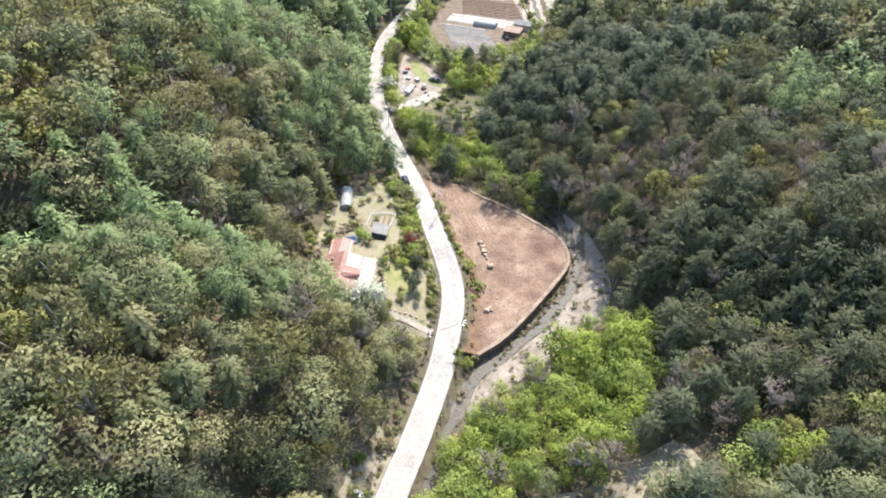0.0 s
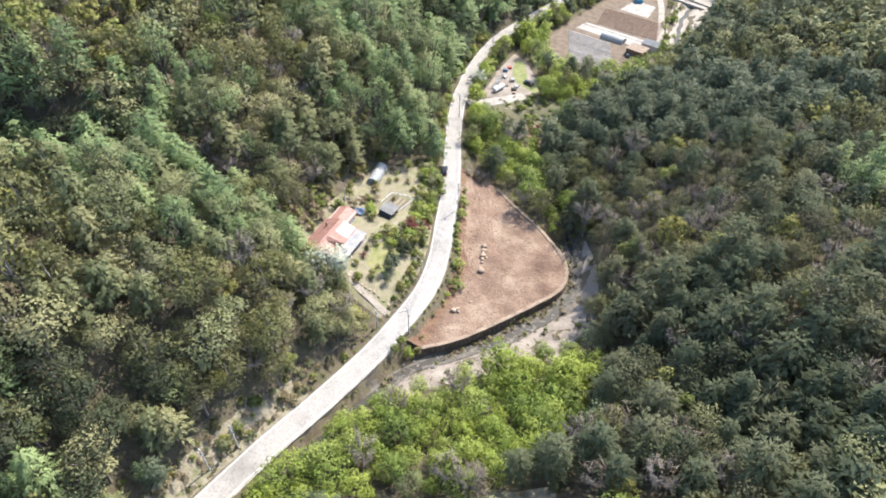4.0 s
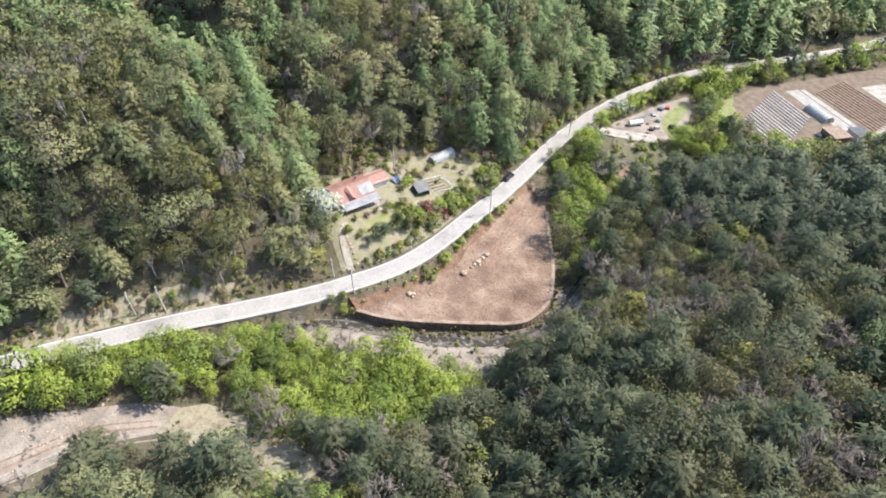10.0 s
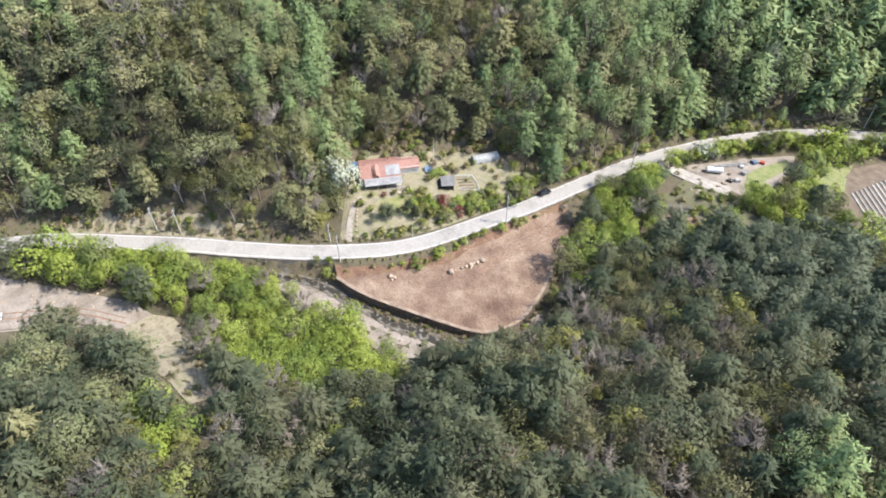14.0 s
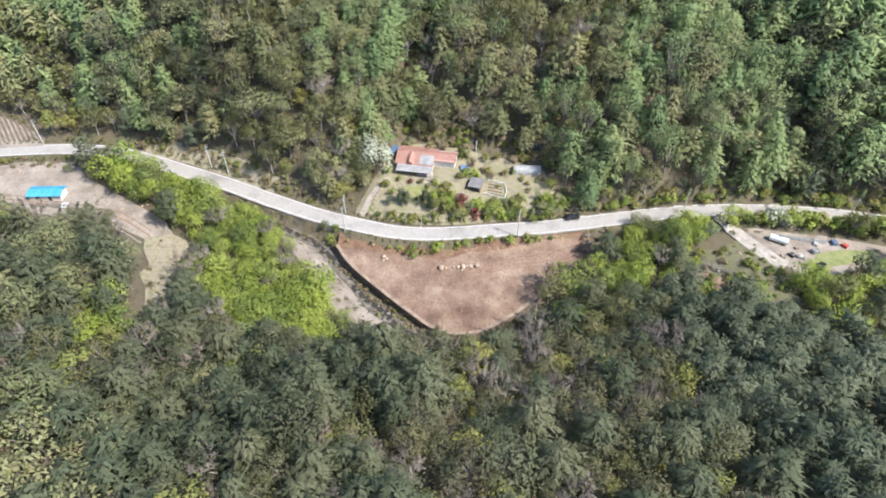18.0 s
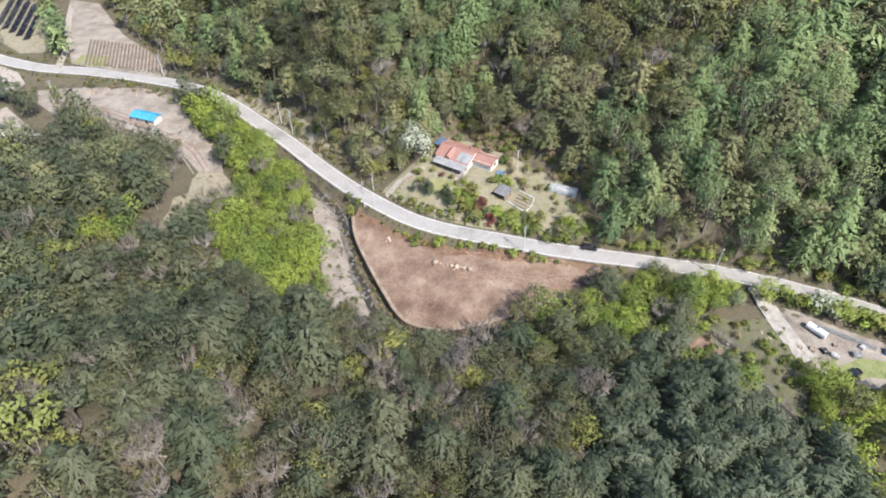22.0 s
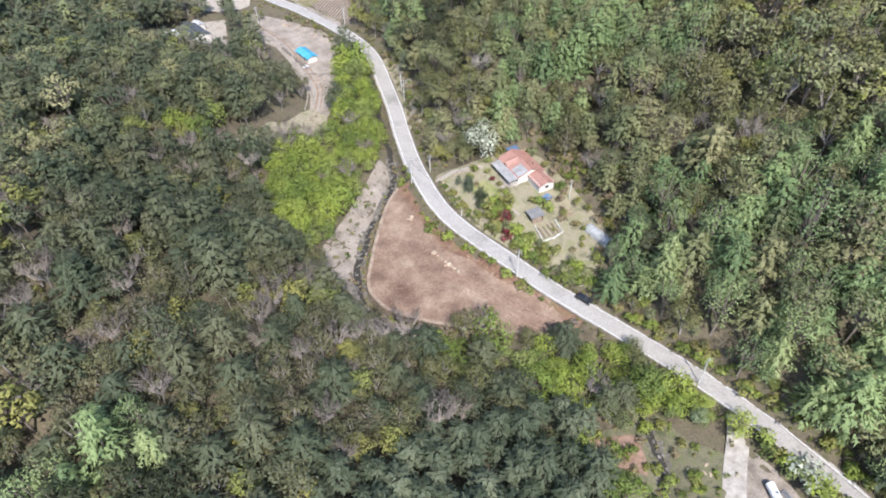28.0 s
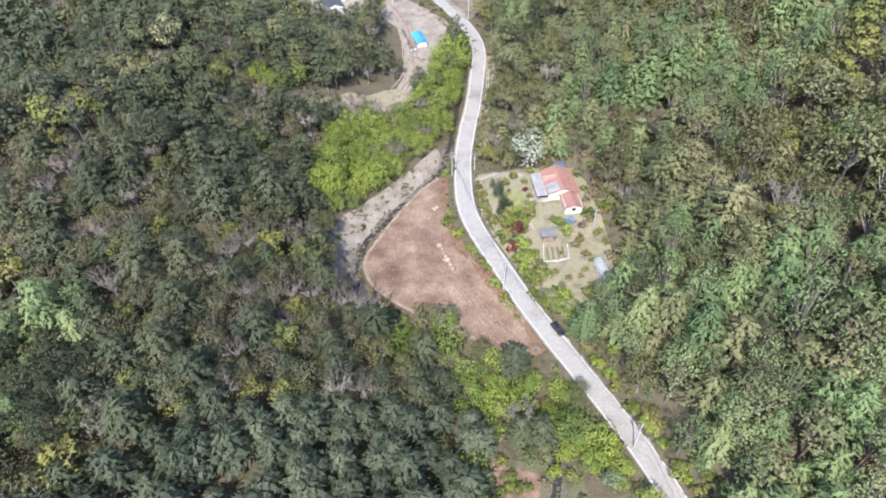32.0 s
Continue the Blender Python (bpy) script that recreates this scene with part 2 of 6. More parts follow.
# ---- mesh helpers ----
class Shape:
    """Vertices and faces gathered piece by piece."""
    def __init__(self):
        self.v, self.f = [], []

    def add(self, verts, faces):
        k = len(self.v)
        self.v += [tuple(p) for p in verts]
        self.f += [tuple(i + k for i in q) for q in faces]
        return self

    def box(self, x, y, z, sx, sy, sz, rz=0.0, taper=1.0, edge=0.0):
        """A box on its base centre; edge: a bevel along its top rim."""
        c, s = math.cos(radians(rz)), math.sin(radians(rz))
        rings = [(1, 0), (1, sz - edge), (None, sz)] if edge else [(1, 0), (taper, sz)]
        vs = []
        for k, h in rings:
            hx, hy = (sx / 2 - edge, sy / 2 - edge) if k is None else (sx / 2 * k, sy / 2 * k)
            for u, w in ((-hx, -hy), (hx, -hy), (hx, hy), (-hx, hy)):
                vs.append((x + u * c - w * s, y + u * s + w * c, z + h))
        n = len(rings)
        fs = [(3, 2, 1, 0), tuple(range(4 * n - 4, 4 * n))]
        for r in range(n - 1):
            fs += [(4 * r + i, 4 * r + (i + 1) % 4, 4 * r + 4 + (i + 1) % 4, 4 * r + 4 + i) for i in range(4)]
        return self.add(vs, fs)

    def tube(self, p, q, r0, r1=None, n=6):
        p, q = Vector(p), Vector(q)
        r1 = r0 if r1 is None else r1
        t = (q - p).normalized().to_track_quat("Z", "Y").to_matrix()
        vs = [p + t @ Vector((r0 * math.cos(a), r0 * math.sin(a), 0)) for a in (math.tau * i / n for i in range(n))]
        vs += [q + t @ Vector((r1 * math.cos(a), r1 * math.sin(a), 0)) for a in (math.tau * i / n for i in range(n))]
        fs = [(i, (i + 1) % n, n + (i + 1) % n, n + i) for i in range(n)]
        return self.add(vs, fs + [tuple(range(n))[::-1], tuple(range(n, 2 * n))])

    def slab(self, corners, thick):
        """A flat or sloping slab from its upper corners (counter-clockwise from above)."""
        n = len(corners)
        vs = [tuple(c) for c in corners] + [(c[0], c[1], c[2] - thick) for c in corners]
        return self.add(vs, [tuple(range(n)), tuple(range(n, 2 * n))[::-1]] + [(i, i + n, (i + 1) % n + n, (i + 1) % n) for i in range(n)])

    def mesh(self, name, smooth=False):
        me = bpy.data.meshes.new(name)
        me.from_pydata(self.v, [], self.f)
        if smooth:
            me.shade_smooth()
        return me


def part(name, shape, material, parent=None, label="", smooth=False):
    me = shape if isinstance(shape, bpy.types.Mesh) else shape.mesh(name, smooth)
    if not me.materials:
        me.materials.append(material)
    ob = new(name, me)
    ob.parent = parent
    return tagged(ob, label)


def thing(name, label, category, m=None, group=""):
    ob = tagged(new(name), label, category, group)
    ob.empty_display_size = 0.5
    if m is not None:
        ob.matrix_basis = m
    return ob


def setting(name, me, material, label, category="ground", kind="structure"):
    if not me.materials:
        me.materials.append(material)
    return tagged(new(name, me), label, category, kind=kind)


# ---- the lie of the land ----
def curve_through(knots, step):
    """Even points along a smooth line through the knots."""
    k = np.array(knots, float)
    k = np.vstack([2 * k[0] - k[1], k, 2 * k[-1] - k[-2]])
    out = []
    for a, b, c, d in zip(k, k[1:], k[2:], k[3:]):
        for t in np.linspace(0, 1, 12, endpoint=False):
            out.append(0.5 * (2 * b + (c - a) * t + (2 * a - 5 * b + 4 * c - d) * t**2 + (3 * b - a - 3 * c + d) * t**3))
    out = np.array(out + [k[-2]])
    s = np.r_[0, np.cumsum(np.hypot(*np.diff(out[:, :2], axis=0).T))]
    u = np.arange(0, s[-1], step)
    return np.stack([np.interp(u, s, out[:, i]) for i in range(out.shape[1])], 1)


ROAD = curve_through([(-60, -240), (-12, -135), (0, -110), (3.9, -86), (0.6, -60), (-8.2, -38), (-15, -17), (-18.8, 2), (-18.4, 18), (-13.2, 39), (-8.8, 55), (-3.8, 70), (0.9, 86), (3.5, 100), (4.6, 110),
    (4.2, 118), (2.5, 127), (-1.2, 141), (-4.3, 153), (-8.2, 165), (-12, 176), (-16.8, 190), (-21, 205), (-23.8, 221), (-25.8, 245), (-24.8, 268), (-20.6, 287), (-13.4, 311), (-5, 339), (0.5, 361), (4, 388), (8, 470), (20, 640)], 2.0)
STREAM = curve_through([(-15.2, 14), (-11.5, 26), (-6, 44), (0, 62), (5, 78), (10.6, 89.2), (17.8, 96.6), (25.8, 103.8), (33.2, 112.6), (38.8, 121), (41, 131), (38.8, 143), (31, 158), (20, 170), (8, 180), (0, 190),
    (0.8, 201), (5, 209.6), (12, 216), (18, 222), (28, 238), (44, 264), (50, 300), (50, 335), (52, 365), (30, 400), (24, 480)], 2.0)
FIELD = [(10.5, 94), (17, 99.2), (24.5, 108), (33, 119.5), (37.3, 126.5), (38, 132), (36, 138.5), (30.5, 145), (24, 151), (16.5, 156.5), (8, 163.5), (2, 168.5), (-4.6, 168.5), (-3.9, 163), (-0.9, 153),
    (2.8, 143), (6.6, 133), (9.4, 126), (10.9, 118), (11, 110), (9.7, 101)]


def near_line(x, y, line):
    """Distance to a line of points, for arrays."""
    x, y = np.asarray(x, float), np.asarray(y, float)
    line = np.asarray(line, float)
    if x.size < 64:
        a, d = line[:-1:2], line[2::2] - line[:-1:2][:len(line[2::2])]
        a = a[:len(d)]
        px, py = x.reshape(-1, 1), y.reshape(-1, 1)
        t = np.clip(((px - a[:, 0]) * d[:, 0] + (py - a[:, 1]) * d[:, 1]) / (d * d).sum(1), 0, 1)
        return np.hypot(px - a[:, 0] - t * d[:, 0], py - a[:, 1] - t * d[:, 1]).min(1).reshape(x.shape)
    best = np.full(x.shape, 1e9)
    for a, b in zip(line[:-1:2], line[2::2]):
        d = b - a
        t = np.clip(((x - a[0]) * d[0] + (y - a[1]) * d[1]) / (d @ d), 0, 1)
        best = np.minimum(best, np.hypot(x - a[0] - t * d[0], y - a[1] - t * d[1]))
    return best


def inside(x, y, poly):
    x, y = np.asarray(x, float), np.asarray(y, float)
    hit = np.zeros(x.shape, bool)
    for (ax, ay), (bx, by) in zip(poly, list(poly[1:]) + [poly[0]]):
        if ay != by:
            hit ^= ((ay > y) != (by > y)) & (x < (bx - ax) * (y - ay) / (by - ay) + ax)
    return hit


def step(a, b, v):
    """A smooth rise from 0 at a to 1 at b."""
    t = np.clip((v - a) / (b - a), 0, 1)
    return t * t * (3 - 2 * t)


def road_z(y):
    return 4.5 - 0.049 * np.asarray(y, float)


YS = [-160, -60, 0, 40, 72, 86, 98, 108, 130, 150, 162, 176, 190, 220, 270, 330, 420]
WEST_TOE = [-70, -62, -30, -20, -11, -10, -20, -34, -36, -34, -26, -18, -20, -27, -31, -16, -8]
WEST_RISE = [0.3, 0.35, 0.7, 1.05, 1.35, 1.3, 1.1, 1.1, 1.05, 1.0, 0.95, 0.9, 0.9, 0.9, 0.85, 0.7, 0.7]
WEST_SPAN = [60, 60, 50, 34, 25, 27, 42, 58, 58, 58, 58, 58, 58, 58, 58, 58, 58]
EAST_TOE = [60, 52, 17, 21, 36, 45, 47, 47, 46, 40, 32, 24, 21, 26, 46, 60, 110]
EAST_RISE = [0.4, 0.4, 0.5, 0.6, 0.7, 0.8, 0.92, 0.98, 0.85, 0.66, 0.58, 0.54, 0.5, 0.55, 0.6, 0.6, 0.5]
FLOOR = [-1, -1, -0.8, -0.8, -2.6, -3.6, -4.2, -4.2, -4.2, -4.2, -4.0, -3.6, -3.0, -1.6, -2.4, -3, -3]


GULLIES = [(np.array([(-34, 117), (-42, 112), (-52, 107), (-66, 103), (-82, 99), (-100, 96), (-130, 92), (-170, 88)], float), 11.0, 13.0), (np.array([(-26, 234), (-34, 233), (-45, 230), (-60, 225), (-80, 219), (-105, 211), (-140, 200)], float), 8.0, 10.0)]


# single knolls and hollows of the slopes: centre, height, reach along x and y
KNOLLS = [(76, 152, 7.0, 24, 30), (88, 88, -3.0, 14, 16), (-56, 50, 8.0, 18, 17), (-86, 99, -9.0, 16, 15), (-34, 72, 2.5, 8, 12), (-50, 128, 2.5, 14, 16), (-44, 190, 3.0, 14, 26)]


def land(x, y):
    """Height of the ground, for arrays."""
    x, y = np.asarray(x, float), np.asarray(y, float)
    xr = np.interp(y, ROAD[:, 1], ROAD[:, 0])
    dr = near_line(x, y, ROAD)
    z = road_z(y)
    soft = lambda s: 2.5 * np.log1p(np.exp(np.clip(s / 2.5, -30, 30)))
    wob = 1.6 * np.sin(x * 0.071 + 1.3 * np.sin(y * 0.043)) + 1.3 * np.sin(y * 0.083 + x * 0.03 + 2.0)
    sw, se = soft(np.interp(y, YS, WEST_TOE) - x), soft(x - np.interp(y, YS, EAST_TOE))
    span = np.interp(y, YS, WEST_SPAN)
    hill = np.interp(y, YS, WEST_RISE) * span * (1 - np.exp(-sw / span)) + np.interp(y, YS, EAST_RISE) * 52 * (1 - np.exp(-se / 52))
    for line, deep, wide in GULLIES:
        hill = hill - deep * np.exp(-(near_line(x, y, line) / wide) ** 2) * np.clip(sw / 14, 0, 1)
    for hx, hy, rise, wx, wy in KNOLLS:
        hill = hill + rise * np.exp(-((x - hx) / wx) ** 2 - ((y - hy) / wy) ** 2)
    hill = hill + wob * np.clip((sw + se - 6) / 25, 0, 1)
    walled = step(44, 54, y) * (1 - step(92, 97, y))
    east = (walled * step(3.2, 4.4, dr) + (1 - walled) * step(3.6, 8.5, dr)) * (x > xr)
    z = z + east * np.interp(y, YS, FLOOR)
    plot = step(92, 104, y) * (1 - step(160, 172, y)) * step(3.8, 11, dr) * (x < xr)
    z = z + (3.1 + 1.6 * step(-8, -17, x) * (1 - step(124, 136, y))) * plot + hill * step(3.2, 7, dr)
    ds = near_line(x, y, STREAM)
    return z - 1.3 * (1 - step(1.2, 4.5, ds)) * np.where(walled > 0.5, step(3.2, 4.4, dr), step(4.5, 8, dr))


def ground_mesh(name, xs, ys):
    X, Y = np.meshgrid(xs, ys)
    Z = land(X.ravel(), Y.ravel())
    dr = near_line(X.ravel(), Y.ravel(), ROAD)
    Z = np.where(dr < 3.4, np.minimum(Z, road_z(Y.ravel()) - 0.12), Z)
    Z = np.where(inside(X.ravel(), Y.ravel(), FIELD), np.minimum(Z, road_z(Y.ravel()) - 3.2), Z)
    n, m = len(xs), len(ys)
    i = np.arange((m - 1) * (n - 1))
    a = i // (n - 1) * n + i % (n - 1)
    return np_mesh(name, np.stack([X.ravel(), Y.ravel(), Z], 1), np.stack([a, a + 1, a + n + 1, a + n], 1), smooth=True)


def np_mesh(name, verts, faces, mats=None, tint=None, smooth=False, puff=None):
    """A mesh from arrays; all faces have the same number of corners."""
    me = bpy.data.meshes.new(name)
    k = faces.shape[1]
    me.vertices.add(len(verts))
    me.vertices.foreach_set("co", np.ascontiguousarray(verts, np.float32).ravel())
    me.loops.add(faces.size)
    me.loops.foreach_set("vertex_index", np.ascontiguousarray(faces, np.int32).ravel())
    me.polygons.add(len(faces))
    me.polygons.foreach_set("loop_start", np.arange(0, faces.size, k, dtype=np.int32))
    if mats is not None:
        me.polygons.foreach_set("material_index", np.ascontiguousarray(mats, np.int32))
    me.polygons.foreach_set("use_smooth", np.full(len(faces), smooth, bool))
    if tint is not None:
        me.attributes.new("tint", "FLOAT", "POINT").data.foreach_set("value", np.ascontiguousarray(tint, np.float32))
    if puff is not None:
        me.attributes.new("puff", "FLOAT_VECTOR", "POINT").data.foreach_set("vector", np.ascontiguousarray(puff, np.float32).ravel())
    me.update(calc_edges=True)
    return me


_out = 240 * (1.35 ** np.arange(0, 8) - 1)
XS = np.r_[-170 - _out[:0:-1], np.arange(-170, 190, 2.0), 190 + _out]
YG = np.r_[-170 - _out[:0:-1], np.arange(-170, 440, 2.0), 440 + _out]
setting("ground", ground_mesh("ground", XS, YG), MAT_GROUND, "brown leaf-littered valley floor and wooded hillsides")


def drape(poly, lift, grid=2.0, height=None, rough=0.0):
    """A sheet over the land inside a polygon."""
    from mathutils import geometry
    pts = []
    for (ax, ay), (bx, by) in zip(poly, list(poly[1:]) + [poly[0]]):
        k = max(1, int(math.hypot(bx - ax, by - ay) / grid))
        pts += [(ax + (bx - ax) * i / k, ay + (by - ay) * i / k) for i in range(k)]
    n = len(pts)
    px, py = zip(*pts)
    gx, gy = np.meshgrid(np.arange(min(px), max(px), grid), np.arange(min(py), max(py), grid))
    gx = gx.ravel() + np.random.uniform(-0.2, 0.2, gx.size) * grid
    gy = gy.ravel() + np.random.uniform(-0.2, 0.2, gy.size) * grid
    ok = inside(gx, gy, pts) & (near_line(gx, gy, np.array([p for q in pts + [pts[0]] for p in (q, q)])) > grid * 0.4)
    vs = [Vector(p) for p in pts] + [Vector(p) for p in zip(gx[ok], gy[ok])]
    v, e, f, *_ = geometry.delaunay_2d_cdt(vs, [(i, (i + 1) % n) for i in range(n)], [tuple(range(n))], 1, 1e-4)
    X, Y = np.array([p.x for p in v]), np.array([p.y for p in v])
    Z = (land(X, Y) if height is None else height(X, Y)) + lift + rough * np.random.uniform(-1, 1, len(X))
    return np_mesh("sheet", np.stack([X, Y, Z], 1), np.array([t for t in f if len(t) == 3]), smooth=True)


# ---- road ----
def ribbon(line, a, b, top, thick, z=None):
    """A strip along a line between the side offsets a and b (to its right positive)."""
    d = np.gradient(line[:, :2], axis=0)
    nrm = np.stack([d[:, 1], -d[:, 0]], 1) / np.hypot(*d.T)[:, None]
    zz = (road_z(line[:, 1]) if z is None else z) + top
    L, R = line[:, :2] + a * nrm, line[:, :2] + b * nrm
    n = len(line)
    v = np.vstack([np.c_[L, zz], np.c_[R, zz], np.c_[R, zz - thick], np.c_[L, zz - thick]])
    i = np.arange(n - 1)
    f = np.vstack([np.stack([i + p * n, i + 1 + p * n, i + 1 + q * n, i + q * n], 1) for p, q in ((1, 0), (2, 1), (0, 3))])
    return np_mesh("strip", v, f[:, ::-1])


road = setting("road", ribbon(ROAD, -2.9, 2.9, 0.03, 0.5), MAT_ROAD, "pale worn concrete country road winding down the valley", "road")
for _a in (-2.55, 2.43):
    part("edge_line", ribbon(ROAD, _a, _a + 0.13, 0.036, 0.004), MAT_PAINT, road, "worn white edge line")

# ---- cleared field ----
def field_z(x, y):
    x, y = np.asarray(x, float), np.asarray(y, float)
    dr = near_line(x, y, ROAD)
    return road_z(y) - 2.2 + 1.5 * (1 - step(3.5, 7.5, dr)) + 0.10 * np.sin(x * 0.6 + y * 0.3) * np.sin(y * 0.45)


_west_edge = [(-4.6, 168.5), (-3.9, 163), (-0.9, 153), (2.8, 143), (6.6, 133), (9.4, 126), (10.9, 118), (11, 110), (9.7, 101), (10.5, 94)]
_roadside = ROAD[(ROAD[:, 1] > 93) & (ROAD[:, 1] < 168)][::2]
_bank = [(x + 3.15, y) for x, y in _roadside] + [(x + 1.6 + 1.1 * math.sin(y * 0.37) + 0.8 * math.sin(y * 0.9), y) for x, y in _west_edge]
setting("field_bank", drape(_bank, 0.05, 0.9, field_z, 0.08), MAT_REDSOIL, "dark reddish earth bank between road and field", "ground")
field = setting("field", drape(FIELD, 0, 0.9, field_z, 0.05), MAT_SOIL, "levelled reddish-brown bare earth field with wheel tracks", "field")

# ---- open grounds ----
LOT = [(-12.4, 2), (-6, 9), (5, 32), (10, 42), (16, 47.5), (19, 40), (15, 31), (12.5, 11), (13, -11), (19.5, -24), (17, -38), (11, -46), (3, -36), (-3, -27), (-9.5, -14)]
PLOT = [(-3, 97), (-14, 100), (-20, 102.5), (-31, 104.5), (-33.5, 112), (-33, 132), (-31.5, 145), (-28.5, 153.5), (-20, 157), (-13.5, 162), (-9, 151), (-4.5, 139), (-1, 127), (0.6, 116), (0, 106)]
NORTH_YARD = [(-15.5, 214), (-10, 217.5), (-3.5, 223.5), (1.5, 228), (2.5, 236), (-2, 246), (-8, 256), (-15, 262), (-17, 240), (-16.5, 222)]
HOLLOW = [(-4, 198), (3, 197), (15, 193), (17, 200), (12.5, 206), (18, 213), (23, 221), (17, 226), (7, 226), (-2, 221), (-10, 214), (-5, 206)]
SOUTH_CLEARING = [(15, 46.5), (18.5, 40), (24, 42.5), (31, 48), (37, 49), (43, 54), (52, 59), (50, 66), (43, 63), (37, 63.5), (31, 58), (25, 57.5), (17, 51.5)]
FARM = [(-4, 270), (4, 258), (24, 260), (42, 272), (45, 292), (42, 314), (40, 332), (42, 366), (30, 384), (18, 368), (12, 350), (2, 318), (-5, 292)]
SOUTH_FIELD = [(-8, -50), (-11.5, -36), (-18.5, -12), (-23, -14), (-31, -32), (-36, -52), (-52, -84), (-48, -98), (-34, -84), (-22, -68)]
SOUTH_YARD = [(24, -46), (31, -18), (47, -15), (54, -34), (40, -50)]
SOLAR_YARD = [(-3.5, -74), (-9, -66), (-22, -82), (-40, -106), (-34, -122), (-10, -114)]
NORTH_FIELD = [(20, 388), (60, 372), (110, 384), (110, 425), (14, 425)]
BROWN_FIELD = [(58, -98), (44, -128), (16, -126), (7, -112), (7.5, -84), (6.5, -62), (10, -54), (19, -52), (28, -58), (40, -72), (46, -84)]
CREEK_NORTH = [(46, 300), (54, 296), (63, 330), (68, 360), (60, 376), (46, 372), (44, 350), (44, 320)]
LIME = [(-12, 16), (-5, 16), (8, 42), (18, 57), (32, 56), (46, 72), (52, 84), (54, 100), (46, 106), (38, 103), (28, 96), (18, 89), (8, 76), (0, 62), (-6, 44)]
BANKS = [[(-21, 20), (-16.5, 40), (-12, 55), (-7, 70), (-11, 72), (-17, 60), (-21.5, 44), (-26, 24)], [(-1.5, 97), (-7, 98), (-13, 101), (-15, 104), (-4, 103)]]
setting("sand_lot", drape(LOT, 0.06, 1.6, rough=0.05), MAT_LOT, "grey-brown sandy gravel lot with wheel ruts", "ground")
setting("house_yard", drape(PLOT, 0.06, 1.4, rough=0.04), MAT_YARD, "patchy earth and grass yard round the house", "ground")
setting("hollow_bank", drape(HOLLOW, 0.28, 1.5, rough=0.1), MAT_HOLLOW, "grassy stream bank beside the drive, shade put into its colour", "ground")
setting("soil_bank", drape([(14.5, 194.5), (4, 199.5), (6.5, 205.5), (9, 208.5), (14.5, 202)], 0.42, 1.0, rough=0.1), MAT_CLOD, "bare brown earth slope above the stream", "ground")
_drive = curve_through([(-18.6, 208.6), (-15, 212.6), (-9.6, 216.6), (-4.2, 221), (0.4, 226)], 1.0)
setting("drive", ribbon(_drive, -2.6, 2.4, 0.4, 0.6, land(_drive[:, 0], _drive[:, 1])), MAT_CONC, "pale concrete drive down to the yard", "path")
setting("grass_clearing", drape(SOUTH_CLEARING, 0.25, 1.6, rough=0.1), MAT_DRYGRASS, "dry tan grass strip running up from the lot", "ground")
setting("north_yard", drape(NORTH_YARD, 0.06, 1.6, rough=0.05), MAT_LOT, "pale earth yard beside the road", "ground")
setting("farm_ground", drape(FARM, 0.06, 3.0), MAT_PLOUGH, "brown ploughed farm ground", "field")
setting("south_field", drape(SOUTH_FIELD, 0.06, 3.0), MAT_LOT, "ploughed brown field beside the road", "field")
setting("south_yard", drape(SOUTH_YARD, 0.06, 3.0), MAT_SAND, "pale yard among the trees", "ground")
setting("solar_ground", drape(SOLAR_YARD, 0.06, 3.0), MAT_DRYGRASS, "dry grass under solar panels", "ground")
setting("far_field", drape(NORTH_FIELD, 0.06, 5.0), MAT_PLOUGH, "brown field beyond the bridge", "field")
setting("brown_field", drape(BROWN_FIELD, 0.06, 3.0), MAT_SAND, "bare tan cleared field above the road bend", "field")
setting("creek_gravel", drape(CREEK_NORTH, 0.06, 3.0), MAT_SAND, "pale gravel beside the bridge", "ground")
for _i, poly in enumerate(BANKS):
    setting("roadside_bank", drape(poly, 0.05, 1.5, rough=0.1), MAT_DRYGRASS, "dry grassy roadside bank", "ground")

# ---- stream ----
_s = STREAM[(STREAM[:, 1] > -40) & (STREAM[:, 1] < 380)]
_wob = np.stack([_s[:, 0] + 0.4 * np.sin(_s[:, 1] * 0.5), _s[:, 1]], 1)
setting("stream_water", ribbon(_wob, -1.0, 1.0, 0.38, 0.5, land(_s[:, 0], _s[:, 1])), MAT_WATER, "shallow dark stream over stones", "water")
GRAVEL = [(5, 83), (12, 92.5), (18, 98), (25.5, 106), (34, 117.5), (38.5, 126), (39, 133), (37, 140), (33, 145), (40, 150), (45, 140), (48, 128), (48, 116), (44, 106), (36, 100), (26, 92), (17, 84), (9, 76)]
setting("stream_gravel", drape(GRAVEL, 0.07, 1.2, rough=0.12), MAT_LOT, "pale sand and gravel banks of the stream", "ground")

# wheel ruts and trodden lines across the lot
for off, w in ((0.0, 0.28), (1.7, 0.28), (3.6, 0.18), (-2.4, 0.2)):
    _t = curve_through([(14 - off * 0.3, -34), (10.5 - off, -16), (10 - off, 0), (11 - off, 14), (12.5 - off, 28), (19 - off, 41)], 1.0)
    setting("wheel_rut", ribbon(_t, -w, w, 0.11, 0.2, land(_t[:, 0], _t[:, 1])), MAT_CLOD if off > 0 else MAT_CREEKBED, "worn wheel rut across the sandy lot", "track")
setting("grass_patch", drape([(-8, 262), (-3, 252), (8, 250), (14, 256), (9, 263), (0, 272), (-6, 280)], 0.12, 2.0, rough=0.1), MAT_FRESHGRASS, "fresh yellow-green grass between yard and farm rows", "grass")
